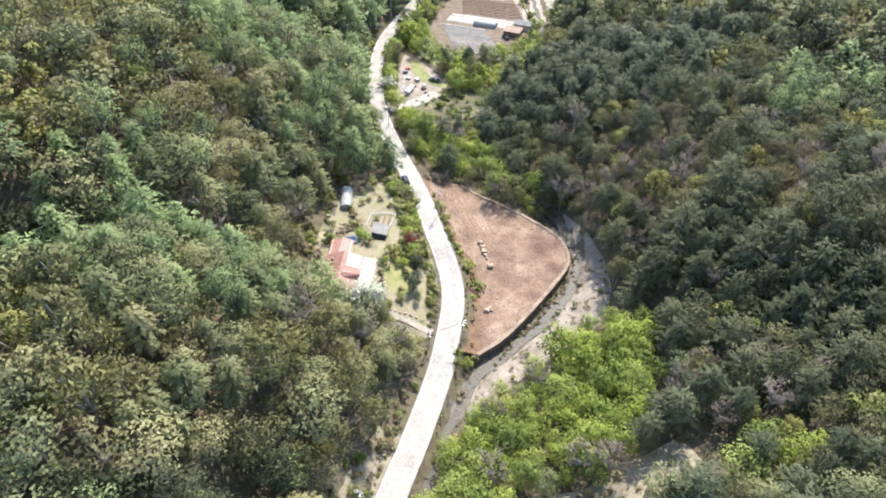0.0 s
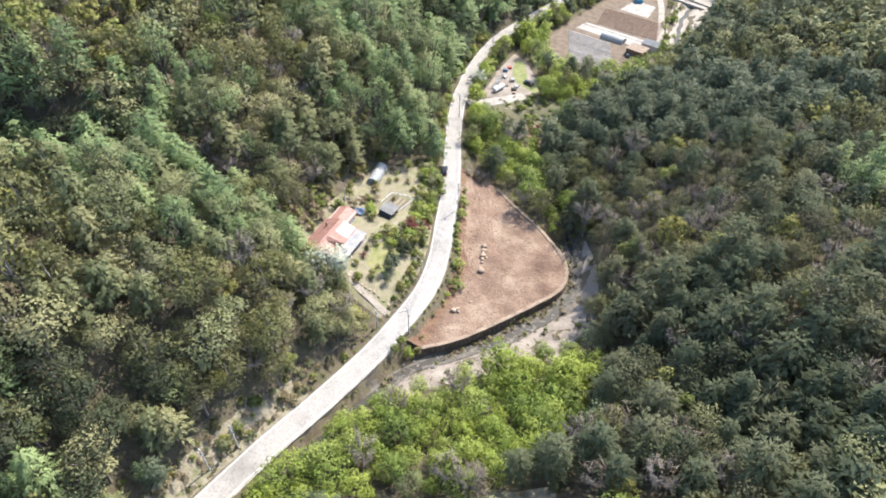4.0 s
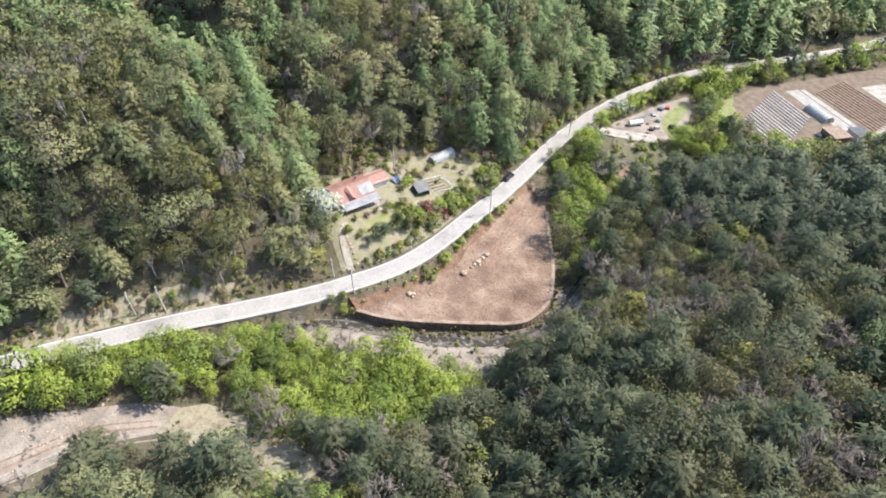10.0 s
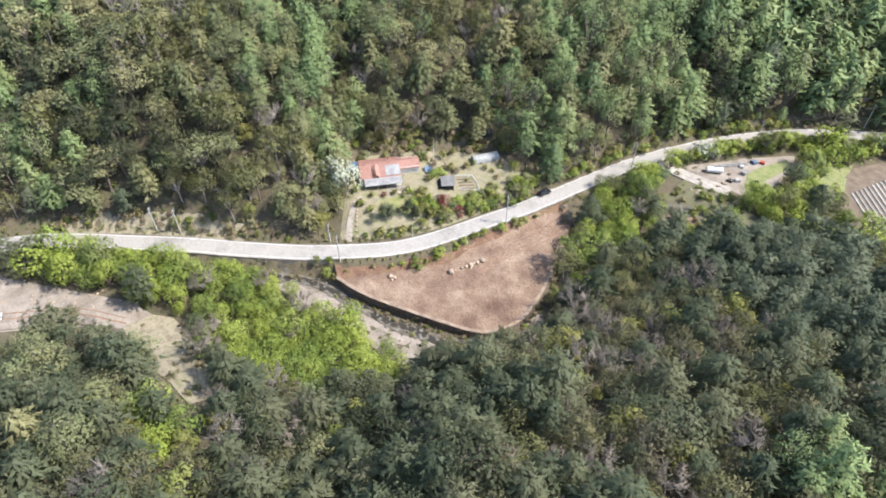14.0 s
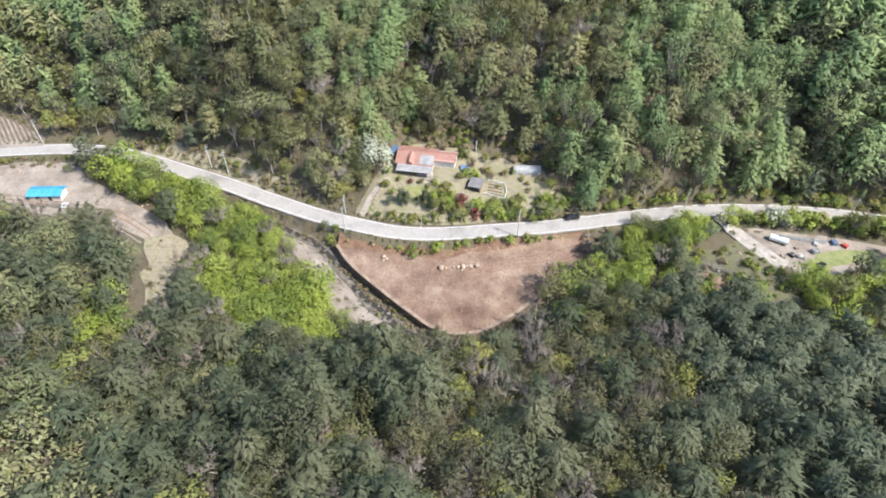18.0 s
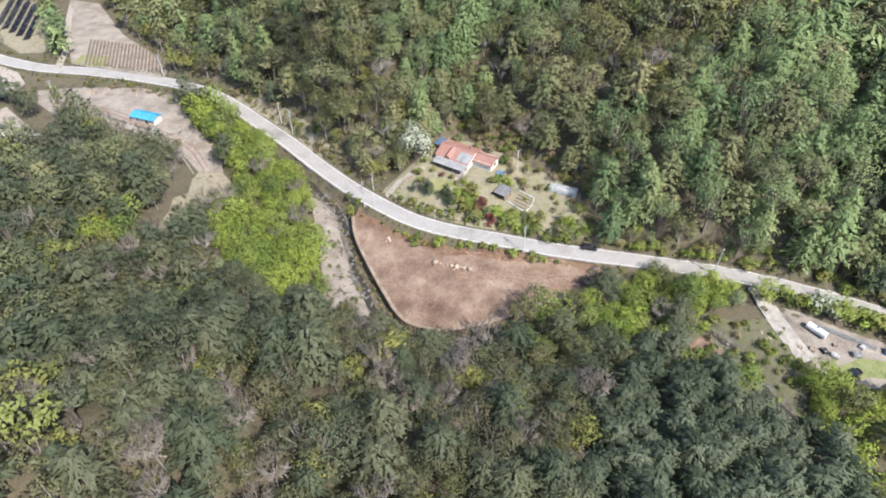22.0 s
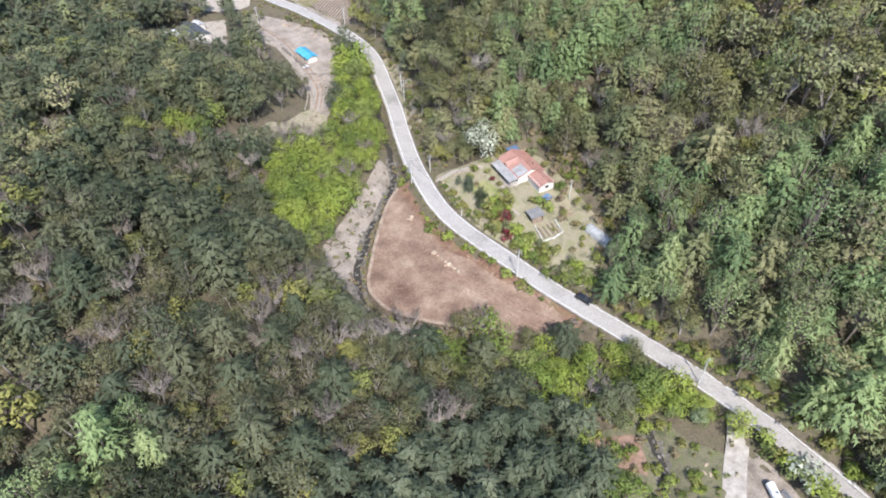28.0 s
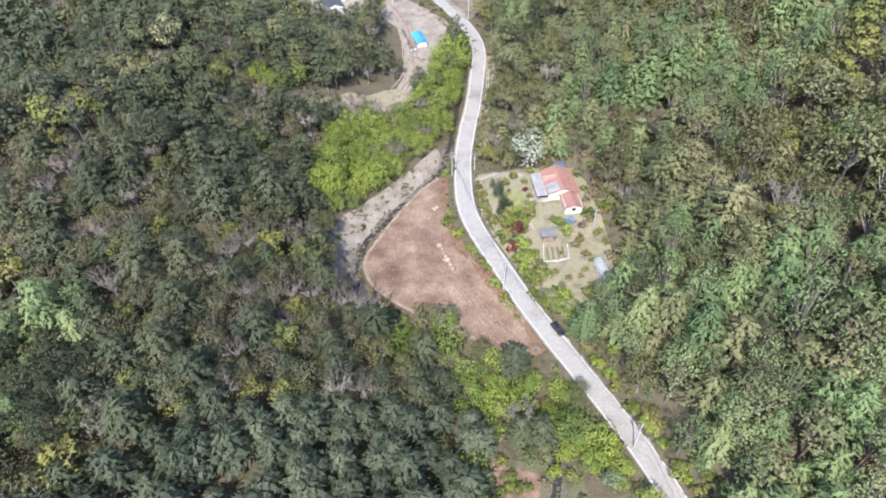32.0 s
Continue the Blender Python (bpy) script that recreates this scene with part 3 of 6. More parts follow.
setting("grass_patch", drape([(-15, -52), (-9, -50), (-12.5, -38), (-20, -42)], 0.12, 2.0, rough=0.1), MAT_LAWN, "dry straw-coloured grass beside the ploughed rows", "grass")
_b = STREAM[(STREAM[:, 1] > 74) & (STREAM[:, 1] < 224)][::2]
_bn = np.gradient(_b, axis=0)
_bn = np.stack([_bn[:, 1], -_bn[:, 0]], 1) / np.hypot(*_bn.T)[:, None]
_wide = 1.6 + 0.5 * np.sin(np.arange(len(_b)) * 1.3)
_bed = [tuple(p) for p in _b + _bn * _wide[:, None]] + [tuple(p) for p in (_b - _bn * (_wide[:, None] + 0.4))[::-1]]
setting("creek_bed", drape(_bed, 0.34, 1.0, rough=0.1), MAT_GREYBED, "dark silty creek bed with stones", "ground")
setting("grass_patch", drape([(-8, 237), (-3, 233), (3, 229), (4, 233), (-3, 240), (-8, 254), (-13, 257), (-11, 245)], 0.14, 1.6, rough=0.08), MAT_FRESHGRASS, "bright green grass at the edge of the yard", "grass")

# ---- walls of the field, the road and the stream ----
MAT_RED = surface("faded_red_roof_sheet", (0.225, 0.108, 0.084), (0.335, 0.185, 0.148), 1.6, 0.3, 0.6, 0.2, (0.28, 0.148, 0.12))
MAT_PALE_ROOF = surface("pale_roof_sheet", (0.36, 0.355, 0.35), (0.52, 0.51, 0.50), 2.0, 0.3, 0.5, 0.1)
MAT_PORCH = surface("dull_grey_porch_sheet", (0.21, 0.205, 0.20), (0.36, 0.35, 0.345), 1.6, 0.25, 0.4, 0.1, spec=0.5)
MAT_GREY_ROOF = surface("grey_roof_sheet", (0.125, 0.122, 0.12), (0.22, 0.215, 0.21), 2.0, 0.3, 0.6, 0.1, spec=0.3)
MAT_SLATE = surface("dark_slate_roof", (0.045, 0.048, 0.055), (0.10, 0.104, 0.115), 2.0, 0.3, 0.6, 0.1)
MAT_WHITEWALL = surface("whitewashed_wall", (0.50, 0.47, 0.43), (0.70, 0.67, 0.62), 1.5, 0.25, 0.85, 0.15)
MAT_BRICKWALL = surface("brown_wall", (0.22, 0.14, 0.10), (0.32, 0.22, 0.17), 1.5, 0.2, 0.9, 0.3)
MAT_BLUE = surface("bright_blue_roof_sheet", (0.04, 0.25, 0.42), (0.09, 0.36, 0.54), 2.0, 0.3, 0.45, 0.15)
MAT_TARP = surface("blue_tarpaulin", (0.055, 0.10, 0.18), (0.12, 0.18, 0.27), 0.8, 0.2, 0.5, 0.5)
MAT_TIMBER = surface("weathered_timber", (0.17, 0.12, 0.085), (0.33, 0.26, 0.20), 1.0, 0.12, 0.9, 0.4)
MAT_DARK = surface("dark_net", (0.02, 0.022, 0.024), (0.05, 0.052, 0.055), 1.0, 0.2, 0.9, 0.4)
MAT_STEEL = surface("galvanised_steel", (0.30, 0.31, 0.32), (0.45, 0.46, 0.47), 0.8, 0.1, 0.4, 0.1, metal=0.6)
MAT_POLE = surface("concrete_pole", (0.42, 0.41, 0.39), (0.58, 0.57, 0.54), 1.5, 0.1, 0.85, 0.1)
MAT_WIRE = surface("black_cable", (0.03, 0.03, 0.03), (0.06, 0.06, 0.06), 1.0, 0.1, 0.6, 0.0)
MAT_VINYL = surface("milky_greenhouse_film", (0.24, 0.245, 0.24), (0.40, 0.405, 0.40), 1.0, 0.25, 0.6, 0.3, spec=0.2)
MAT_GLASS = surface("dark_window_glass", (0.02, 0.024, 0.03), (0.05, 0.055, 0.065), 1.0, 0.3, 0.08, 0.0, spec=0.7)
MAT_CARPAINT = surface("black_car_paint", (0.012, 0.013, 0.016), (0.022, 0.023, 0.027), 2.0, 0.3, 0.2, 0.0, spec=0.6)
MAT_SILVER = surface("silver_car_paint", (0.42, 0.43, 0.44), (0.5, 0.5, 0.51), 2.0, 0.3, 0.25, 0.0, spec=0.6)
MAT_TYRE = surface("tyre_rubber", (0.015, 0.015, 0.015), (0.03, 0.03, 0.03), 0.5, 0.05, 0.9, 0.2)
MAT_LAMP = surface("clear_lamp_glass", (0.5, 0.5, 0.48), (0.7, 0.7, 0.68), 0.5, 0.1, 0.2, 0.0)
MAT_REDPLASTIC = surface("red_paint", (0.36, 0.04, 0.03), (0.5, 0.08, 0.06), 1.0, 0.2, 0.5, 0.1)
MAT_SOLAR = surface("solar_glass", (0.012, 0.016, 0.035), (0.025, 0.032, 0.06), 1.5, 0.3, 0.12, 0.0, spec=0.6)
RND = random.Random(4)


def zl(x, y):
    return float(land(np.array([x], float), np.array([y], float))[0])


def block_mesh(seed, sx, sy, sz, rough=0.16):
    """A rough-hewn stone: a box with its edges broken unevenly."""
    r = random.Random(seed)
    bm = bmesh.new()
    bmesh.ops.create_icosphere(bm, subdivisions=2, radius=0.5)
    for v in bm.verts:
        c = v.co.normalized()
        k = 0.5 / max(abs(c.x), abs(c.y), abs(c.z)) ** 0.7
        n = noise.noise(c * 1.7 + Vector((seed * 3.1, seed, 0)))
        v.co = c * (k + rough * n + r.uniform(-0.03, 0.03))
        v.co = Vector((v.co.x * sx, v.co.y * sy, v.co.z * sz))
    me = bpy.data.meshes.new("stone")
    bm.to_mesh(me)
    bm.free()
    return me


_edge = curve_through(FIELD[:11], 1.25)
field_wall = thing("retaining_wall", "rough earth-brown stone retaining wall along the field", "wall")
_d = np.gradient(_edge, axis=0)
_n = np.stack([_d[:, 1], -_d[:, 0]], 1) / np.hypot(*_d.T)[:, None]
_fz = field_z(_edge[:, 0], _edge[:, 1])
part("core", ribbon(_edge + 0.35 * _n, -0.35, 0.25, 0.12, 3.4, _fz), MAT_WALLSTONE, field_wall)
part("coping", ribbon(_edge + 0.2 * _n, -0.5, 0.45, 0.2, 0.4, _fz), MAT_BERM, field_wall, "low rounded rim of tan earth")
part("kerb_stone", ribbon(_edge[36:52] + 0.3 * _n[36:52], -0.22, 0.36, 0.36, 0.5, _fz[36:52]), MAT_BERM, field_wall, "raised tan kerb on the wall")
_stones = [block_mesh(i, 1.35, 0.7, 0.85) for i in range(6)]
for me in _stones:
    me.materials.append(MAT_WALLSTONE)
for j, (p, q, z) in enumerate(zip(_edge, _n, _fz)):
    for row in range(3):
        ob = new("stone", _stones[(j * 3 + row) % 6])
        k = (j + 0.5 * (row % 2)) % len(_edge)
        ob.matrix_basis = pose(p[0] + q[0] * (0.44 + 0.05 * row), p[1] + q[1] * (0.44 + 0.05 * row), z - 0.32 - 0.8 * row, RND.uniform(-6, 6), RND.uniform(-6, 6), math.degrees(math.atan2(_d[j][1], _d[j][0])) + RND.uniform(-5, 5))
        ob.parent = field_wall
_rs = ROAD[(ROAD[:, 1] > 30) & (ROAD[:, 1] < 95)]
road_wall = setting("road_wall", ribbon(_rs, 2.92, 3.3, 0.16, 4.2), MAT_CONC, "grey concrete retaining wall below the road edge", "wall")
_rs2 = ROAD[(ROAD[:, 1] > 94) & (ROAD[:, 1] < 172)]
setting("kerb", ribbon(_rs2, 2.9, 3.12, 0.10, 0.5), MAT_CONC, "low worn concrete kerb along the road", "kerb")
_rn = ROAD[(ROAD[:, 1] > 166) & (ROAD[:, 1] < 262)]
setting("gutter", ribbon(_rn, -3.4, -2.95, -0.04, 0.4), MAT_CONC, "concrete roadside gutter", "kerb")

# ---- boulders ----
BOULDERS = [block_mesh(20 + i, 1, 1, 0.75, 0.22) for i in range(6)]
for me in BOULDERS:
    me.materials.append(MAT_STONE)
    me.shade_smooth()
for i, (x, y, s) in enumerate(((15.5, 125.3, 1.35), (14.6, 128.7, 0.75), (14.3, 130.1, 0.9), (14.0, 131.4, 1.25), (13.6, 132.6, 0.8), (13.5, 133.6, 1.0), (13.1, 135.2, 1.2), (15.1, 131.2, 0.55),
                              (13.6, 108.4, 1.1), (14.3, 109.2, 0.95), (14.9, 108.5, 0.6), (16.6, 113.0, 0.45), (9.7, 104.5, 0.6), (12.9, 134.3, 0.5), (14.9, 126.6, 0.4))):
    ob = new("boulder", BOULDERS[i % 6])
    ob.matrix_basis = pose(x, y, float(field_z(x, y)) + 0.25 * s, 0, 0, i * 67) @ Matrix.Diagonal((s * 1.35, s * 1.1, s * 1.3, 1))
    tagged(ob, "pale brown boulder lying on the bare field", "boulder", "boulders on the field")
# stones in the stream bed
CREEK = [block_mesh(40 + i, 1, 1, 0.7, 0.25) for i in range(5)]
for me in CREEK:
    me.materials.append(MAT_GREYROCK)
_st = STREAM[(STREAM[:, 1] > 78) & (STREAM[:, 1] < 148)]
for i in range(190):
    p = _st[RND.randrange(len(_st))]
    x, y, s = p[0] + RND.gauss(0.2, 0.8), p[1] + RND.gauss(0, 0.8), RND.choice((0.35, 0.45, 0.6, 0.8, 1.1))
    ob = new("stream_stone", CREEK[i % 5])
    ob.matrix_basis = pose(x, y, zl(x, y) + 0.12 * s, RND.uniform(-15, 15), 0, RND.uniform(0, 360)) @ Matrix.Diagonal((s, s * RND.uniform(0.6, 1), s, 1))
    tagged(ob, "grey weathered stone in the stream bed", "stone", "stones in the stream")
_clods = Shape()
for i in range(2200):
    x, y = RND.uniform(-4, 38), RND.uniform(94, 168)
    if inside(np.array([x]), np.array([y]), FIELD)[0]:
        s = RND.uniform(0.12, 0.34)
        z = float(field_z(x, y))
        a = RND.uniform(0, 6.28)
        vs = [(x + s * math.cos(a + k * 1.26) * RND.uniform(0.7, 1.2), y + s * math.sin(a + k * 1.26) * RND.uniform(0.7, 1.2), z - 0.05) for k in range(5)] + [(x, y, z + s * RND.uniform(0.4, 0.8))]
        _clods.add(vs, [(k, (k + 1) % 5, 5) for k in range(5)])
tagged(part("soil_clods", _clods, MAT_CLOD), "scattered clods of dry brown soil", "soil", kind="stuff")
# wheel ruts pressed into the north end of the field
for off in (0.0, 1.7, 4.2, 5.9):
    _t = curve_through([(-2 + off * 0.8, 167), (3 + off * 0.9, 158), (7 + off * 0.7, 148), (11.5 + off * 0.5, 140), (16 + off * 0.3, 133)], 0.8)
    part("wheel_rut", ribbon(_t, -0.22, 0.22, 0.06, 0.08, field_z(_t[:, 0], _t[:, 1])), MAT_CLOD, field, "wheel rut of loose soil")


# ---- the house ----
def windows(parent, x, y, z, w, h, rz, frame_mat=MAT_WHITEWALL):
    """A window set into a wall: frame, pane and sill."""
    fr = part("window", Shape().box(0, 0, 0, w + 0.16, 0.12, h + 0.16), frame_mat, parent, "white-framed window")
    fr.matrix_basis = pose(x, y, z, 0, 0, rz)
    part("pane", Shape().box(0, -0.05, 0.08, w, 0.06, h), MAT_GLASS, fr)
    part("sill", Shape().box(0, -0.1, -0.05, w + 0.3, 0.22, 0.06), MAT_CONC, fr)
    return fr


def gable(x0, x1, y0, y1, eave, ridge, over=0.5, thick=0.14):
    """Two roof planes with the ridge along y."""
    m = (x0 + x1) / 2
    k = over * (ridge - eave) / ((x1 - x0) / 2)
    left = Shape().slab([(x0 - over, y0 - over, eave - k), (m, y0 - over, ridge), (m, y1 + over, ridge), (x0 - over, y1 + over, eave - k)], thick)
    right = Shape().slab([(m, y0 - over, ridge), (x1 + over, y0 - over, eave - k), (x1 + over, y1 + over, eave - k), (m, y1 + over, ridge)], thick)
    return left, right


def ribs(x0, x1, y0, y1, za, zb, step_, r=0.035):
    """Raised seams down a roof plane from (x0, za) to (x1, zb)."""
    s = Shape()
    y = y0
    while y <= y1:
        s.tube((x0, y, za), (x1, y, zb), r, r, 4)
        y += step_
    return s


HZ = zl(-22, 114)
house = thing("house", "single-storey house with a faded red roof and a pale porch roof", "house", pose(-24.3, 112.9, HZ, 0, 0, -4))
part("wall", Shape().box(0, 0, -1.5, 9.0, 11.4, 4.2).add([(-4.5, -5.7, 2.7), (4.5, -5.7, 2.7), (0, -5.7, 4.3), (-4.5, 5.7, 2.7), (4.5, 5.7, 2.7), (0, 5.7, 4.3)], [(0, 1, 2), (4, 3, 5)]), MAT_WHITEWALL, house, "pale plastered walls")
for nm, sh in zip(("roof_slope", "roof_slope"), gable(-4.5, 4.5, -5.7, 5.7, 2.75, 4.5)):
    part(nm, sh, MAT_RED, house, "faded red sheet roof")
part("roof_ribs", ribs(0.0, 4.9, -6.1, 6.1, 4.53, 2.62, 0.55), MAT_RED, house)
part("roof_ribs", ribs(0.0, -4.9, -6.1, 6.1, 4.53, 2.62, 0.55), MAT_RED, house)
part("ridge_cap", Shape().tube((0, -6.3, 4.5), (0, 6.3, 4.5), 0.16, 0.16, 8), MAT_RED, house)
part("gable_dormer", Shape().add([(1.0, -2.6, 4.1), (4.9, -2.6, 2.6), (4.9, -0.2, 2.6), (1.0, -0.2, 4.1), (0.6, -1.4, 4.75), (5.3, -1.4, 3.95)], [(0, 1, 5, 4), (4, 5, 2, 3), (1, 2, 5)]), MAT_RED, house, "small red cross gable over the porch")
part("annex_wall", Shape().box(-1.8, 9.0, -1.5, 5.2, 6.6, 3.8), MAT_WHITEWALL, house)
for sh in gable(-4.4, 0.8, 5.7, 12.3, 2.25, 3.2, 0.4):
    part("annex_roof", sh, MAT_RED, house, "lower red roof of the annex")
part("porch_roof", Shape().slab([(4.3, -5.2, 2.62), (8.1, -5.2, 2.15), (8.1, 6.2, 2.15), (4.3, 6.2, 2.62)], 0.1), MAT_PORCH, house, "pale sheet-metal porch roof")
part("roof_ribs", ribs(4.35, 8.05, -5.1, 6.1, 2.64, 2.17, 0.8, 0.03), MAT_PORCH, house)
part("roof_patch", Shape().slab([(1.2, 1.6, 4.12), (4.6, 1.6, 2.86), (4.6, 6.0, 2.86), (1.2, 6.0, 4.12)], 0.06), MAT_PORCH, house, "pale sheet patching the red roof")
for y in (-5.0, -1.4, 2.3, 6.0):
    part("porch_post", Shape().tube((7.8, y, -1.2), (7.8, y, 2.15), 0.08), MAT_TIMBER, house)
part("porch_floor", Shape().box(6.3, 0.5, -1.3, 3.8, 11.4, 1.35, edge=0.05), MAT_CONC, house)
part("door", Shape().box(4.53, 1.0, 0.05, 0.08, 1.0, 2.05), MAT_TIMBER, house, "brown timber door")
for y in (-3.4, 3.8):
    windows(house, 4.55, y, 0.9, 1.5, 1.1, 90)
for x in (-2.2, 2.0):
    windows(house, x, -5.72, 0.9, 1.3, 1.0, 0)
windows(house, -1.8, 12.34, 0.8, 1.2, 0.9, 180)
part("chimney", Shape().box(-2.6, 3.0, 3.0, 0.5, 0.5, 1.7, edge=0.06), MAT_BRICKWALL, house)


def lean_to(name, label, x, y, z, rz, sx, sy, h0, h1, roof, wall, category="shed", post=False):
    t = thing(name, label, category, pose(x, y, z, 0, 0, rz))
    if post:
        for u in (-1, 1):
            for w in (-1, 1):
                part("post", Shape().tube((u * (sx / 2 - 0.1), w * (sy / 2 - 0.1), -0.6), (u * (sx / 2 - 0.1), w * (sy / 2 - 0.1), (h0 if u < 0 else h1) - 0.05), 0.06), MAT_TIMBER, t)
        part("back_wall", Shape().box(-sx / 2 + 0.08, 0, -0.6, 0.1, sy - 0.3, h0 + 0.5), wall, t)
        part("side_wall", Shape().box(0.1, sy / 2 - 0.08, -0.6, sx * 0.8, 0.1, h1 + 0.4), wall, t)
    else:
        part("wall", Shape().add([(-sx / 2, -sy / 2, -0.6), (sx / 2, -sy / 2, -0.6), (sx / 2, sy / 2, -0.6), (-sx / 2, sy / 2, -0.6), (-sx / 2, -sy / 2, h0), (sx / 2, -sy / 2, h1), (sx / 2, sy / 2, h1), (-sx / 2, sy / 2, h0)],
             [(0, 1, 5, 4), (1, 2, 6, 5), (2, 3, 7, 6), (3, 0, 4, 7), (4, 5, 6, 7)]), wall, t)
        part("door", Shape().box(sx / 2 + 0.02, sy * 0.2, 0, 0.06, 0.9, min(1.9, h1 - 0.1)), MAT_TIMBER, t)
    o = 0.35
    k = (h1 - h0) / sx * o
    part("roof", Shape().slab([(-sx / 2 - o, -sy / 2 - o, h0 + 0.12 - k), (sx / 2 + o, -sy / 2 - o, h1 + 0.12 + k), (sx / 2 + o, sy / 2 + o, h1 + 0.12 + k), (-sx / 2 - o, sy / 2 + o, h0 + 0.12 - k)], 0.1), roof, t)
    part("roof_ribs", ribs(-sx / 2 - o, sx / 2 + o, -sy / 2 - o + 0.1, sy / 2 + o - 0.1, h0 + 0.14 - k, h1 + 0.14 + k, 0.7, 0.025), roof, t)
    return t


_sh = lean_to("garden_shed", "open garden shed with a weathered grey sheet roof", -15.6, 132.6, zl(-15.6, 132.6), -10, 3.8, 3.6, 2.35, 2.0, MAT_GREY_ROOF, MAT_TIMBER, post=True)
part("dark_panel", Shape().slab([(-1.9, -3.1, 1.2), (1.9, -3.1, 0.9), (2.0, -2.0, 2.0), (-2.0, -2.0, 2.35)], 0.05), MAT_DARK, _sh, "black panel leaning on the roof edge")
lean_to("lean_to", "small lean-to with a blue sheet roof behind the house", -26.5, 105.2, zl(-26.5, 105.2), -4, 3.0, 2.2, 2.2, 1.9, MAT_TARP, MAT_TIMBER)


def tunnel(name, label, x, y, z, rz, length, width, height, film, hoops, open_end=True, category="greenhouse"):
    """A hoop greenhouse: an arched skin on steel hoops, with end walls."""
    t = thing(name, label, category, pose(x, y, z, 0, 0, rz))
    n = 12
    arc = [(width / 2 * math.cos(math.pi * i / n), height * math.sin(math.pi * i / n) ** 0.8) for i in range(n + 1)]
    s = Shape()
    k = max(2, int(length / 1.2))
    vs = [(u, -length / 2 + length * j / k, h - 0.03 * math.sin(j * math.pi / k * hoops) ** 2) for j in range(k + 1) for u, h in arc]
    vs += [(u * 0.985, yy, h * 0.985) for u, yy, h in vs]
    off = (k + 1) * (n + 1)
    fs = []
    for j in range(k):
        for i in range(n):
            a = j * (n + 1) + i
            fs += [(a, a + 1, a + n + 2, a + n + 1), (off + a, off + a + n + 1, off + a + n + 2, off + a + 1)]
    s.add(vs, fs)
    part("cover", s, film, t, smooth=True)
    for j in range(hoops + 1):
        yy = -length / 2 + length * j / hoops
        h = Shape()
        for (u, a), (v, b) in zip(arc, arc[1:]):
            h.tube((u * 1.01, yy, a * 1.01), (v * 1.01, yy, b * 1.01), 0.035, 0.035, 5)
        part("hoop", h, MAT_STEEL, t)
    for yy in (-length / 2, length / 2):
        e = Shape()
        e.add([(u, yy, h) for u, h in arc] + [(u, yy + 0.03, h) for u, h in arc], [tuple(range(n + 1)), tuple(range(2 * n + 1, n, -1))])
        part("end_wall", e, film, t)
    part("door", Shape().box(0, length / 2 + 0.06, 0, 0.9, 0.05, height * 0.75), MAT_TIMBER, t)
    return t


tunnel("polytunnel", "small hoop greenhouse with milky plastic film", -27.2, 148.4, zl(-27.2, 148.4), 4, 8.6, 3.6, 2.1, MAT_VINYL, 7)
tunnel("shade_tunnel", "low tunnel under black shade net beside the wood", -36.5, 150, zl(-36.5, 150), 10, 7, 3.4, 1.9, MAT_DARK, 5)
# white-railed kitchen garden
_kg = thing("garden_fence", "low white rail fence round a kitchen garden", "fence")
_pts = [(-13.4, 135.5), (-11.8, 141.8), (-15.5, 142.3), (-19.2, 141.6), (-20.2, 136.2)]
for (ax, ay), (bx, by) in zip(_pts, _pts[1:]):
    k = max(1, round(math.hypot(bx - ax, by - ay) / 1.6))
    for i in range(k):
        x, y = ax + (bx - ax) * i / k, ay + (by - ay) * i / k
        part("post", Shape().box(x, y, zl(x, y) - 0.3, 0.1, 0.1, 1.2, edge=0.02), MAT_PAINT, _kg)
    part("rail", Shape().tube((ax, ay, zl(ax, ay) + 0.8), (bx, by, zl(bx, by) + 0.8), 0.07, 0.07, 6), MAT_PAINT, _kg)
    part("rail", Shape().tube((ax, ay, zl(ax, ay) + 0.4), (bx, by, zl(bx, by) + 0.4), 0.05, 0.05, 6), MAT_PAINT, _kg)
for j in range(4):
    x0, y0, x1, y1 = -14.2 - j * 1.5, 136.5, -13.4 - j * 1.6, 140.8
    _bed = Shape().tube((x0, y0, zl(x0, y0) + 0.08), (x1, y1, zl(x1, y1) + 0.1), 0.32, 0.3, 8)
    tagged(part("vegetable_bed", _bed, MAT_PLOUGH), "raised earth vegetable bed in the garden", "garden bed", "vegetable beds")
setting("lawn", drape([(-6, 109), (-12, 110), (-13.5, 117), (-12.5, 125), (-8, 125), (-5.5, 118)], 0.10, 1.2, rough=0.03), MAT_LAWN, "patchy lawn in front of the house", "lawn")
_path = curve_through([(-0.5, 99), (-6, 100.5), (-12, 103), (-15.5, 106)], 1.0)
setting("garden_path", ribbon(_path, -0.9, 0.9, 0.16, 0.3, land(_path[:, 0], _path[:, 1])), MAT_SAND, "pale sandy drive up to the house", "path")
_path = curve_through([(-15.2, 116), (-12.5, 121), (-12, 127), (-13, 130)], 1.0)
setting("yard_path", ribbon(_path, -0.6, 0.6, 0.14, 0.3, land(_path[:, 0], _path[:, 1])), MAT_SAND, "pale trodden path across the yard", "path")
for i in range(10):
    x, y = -16.4 + RND.uniform(-1.2, 1.2), 103 + RND.uniform(-1.2, 0.8)
    ob = new("garden_stone", BOULDERS[i % 6])
    ob.matrix_basis = pose(-2 - i * 1.35, 101.6 + 0.28 * i, zl(-2 - i * 1.35, 101.6 + 0.28 * i) + 0.1, 0, 0, i * 50) @ Matrix.Diagonal((0.8, 0.6, 0.6, 1))
    tagged(ob, "pale edging stone along the house drive", "stone", "edging stones of the drive")
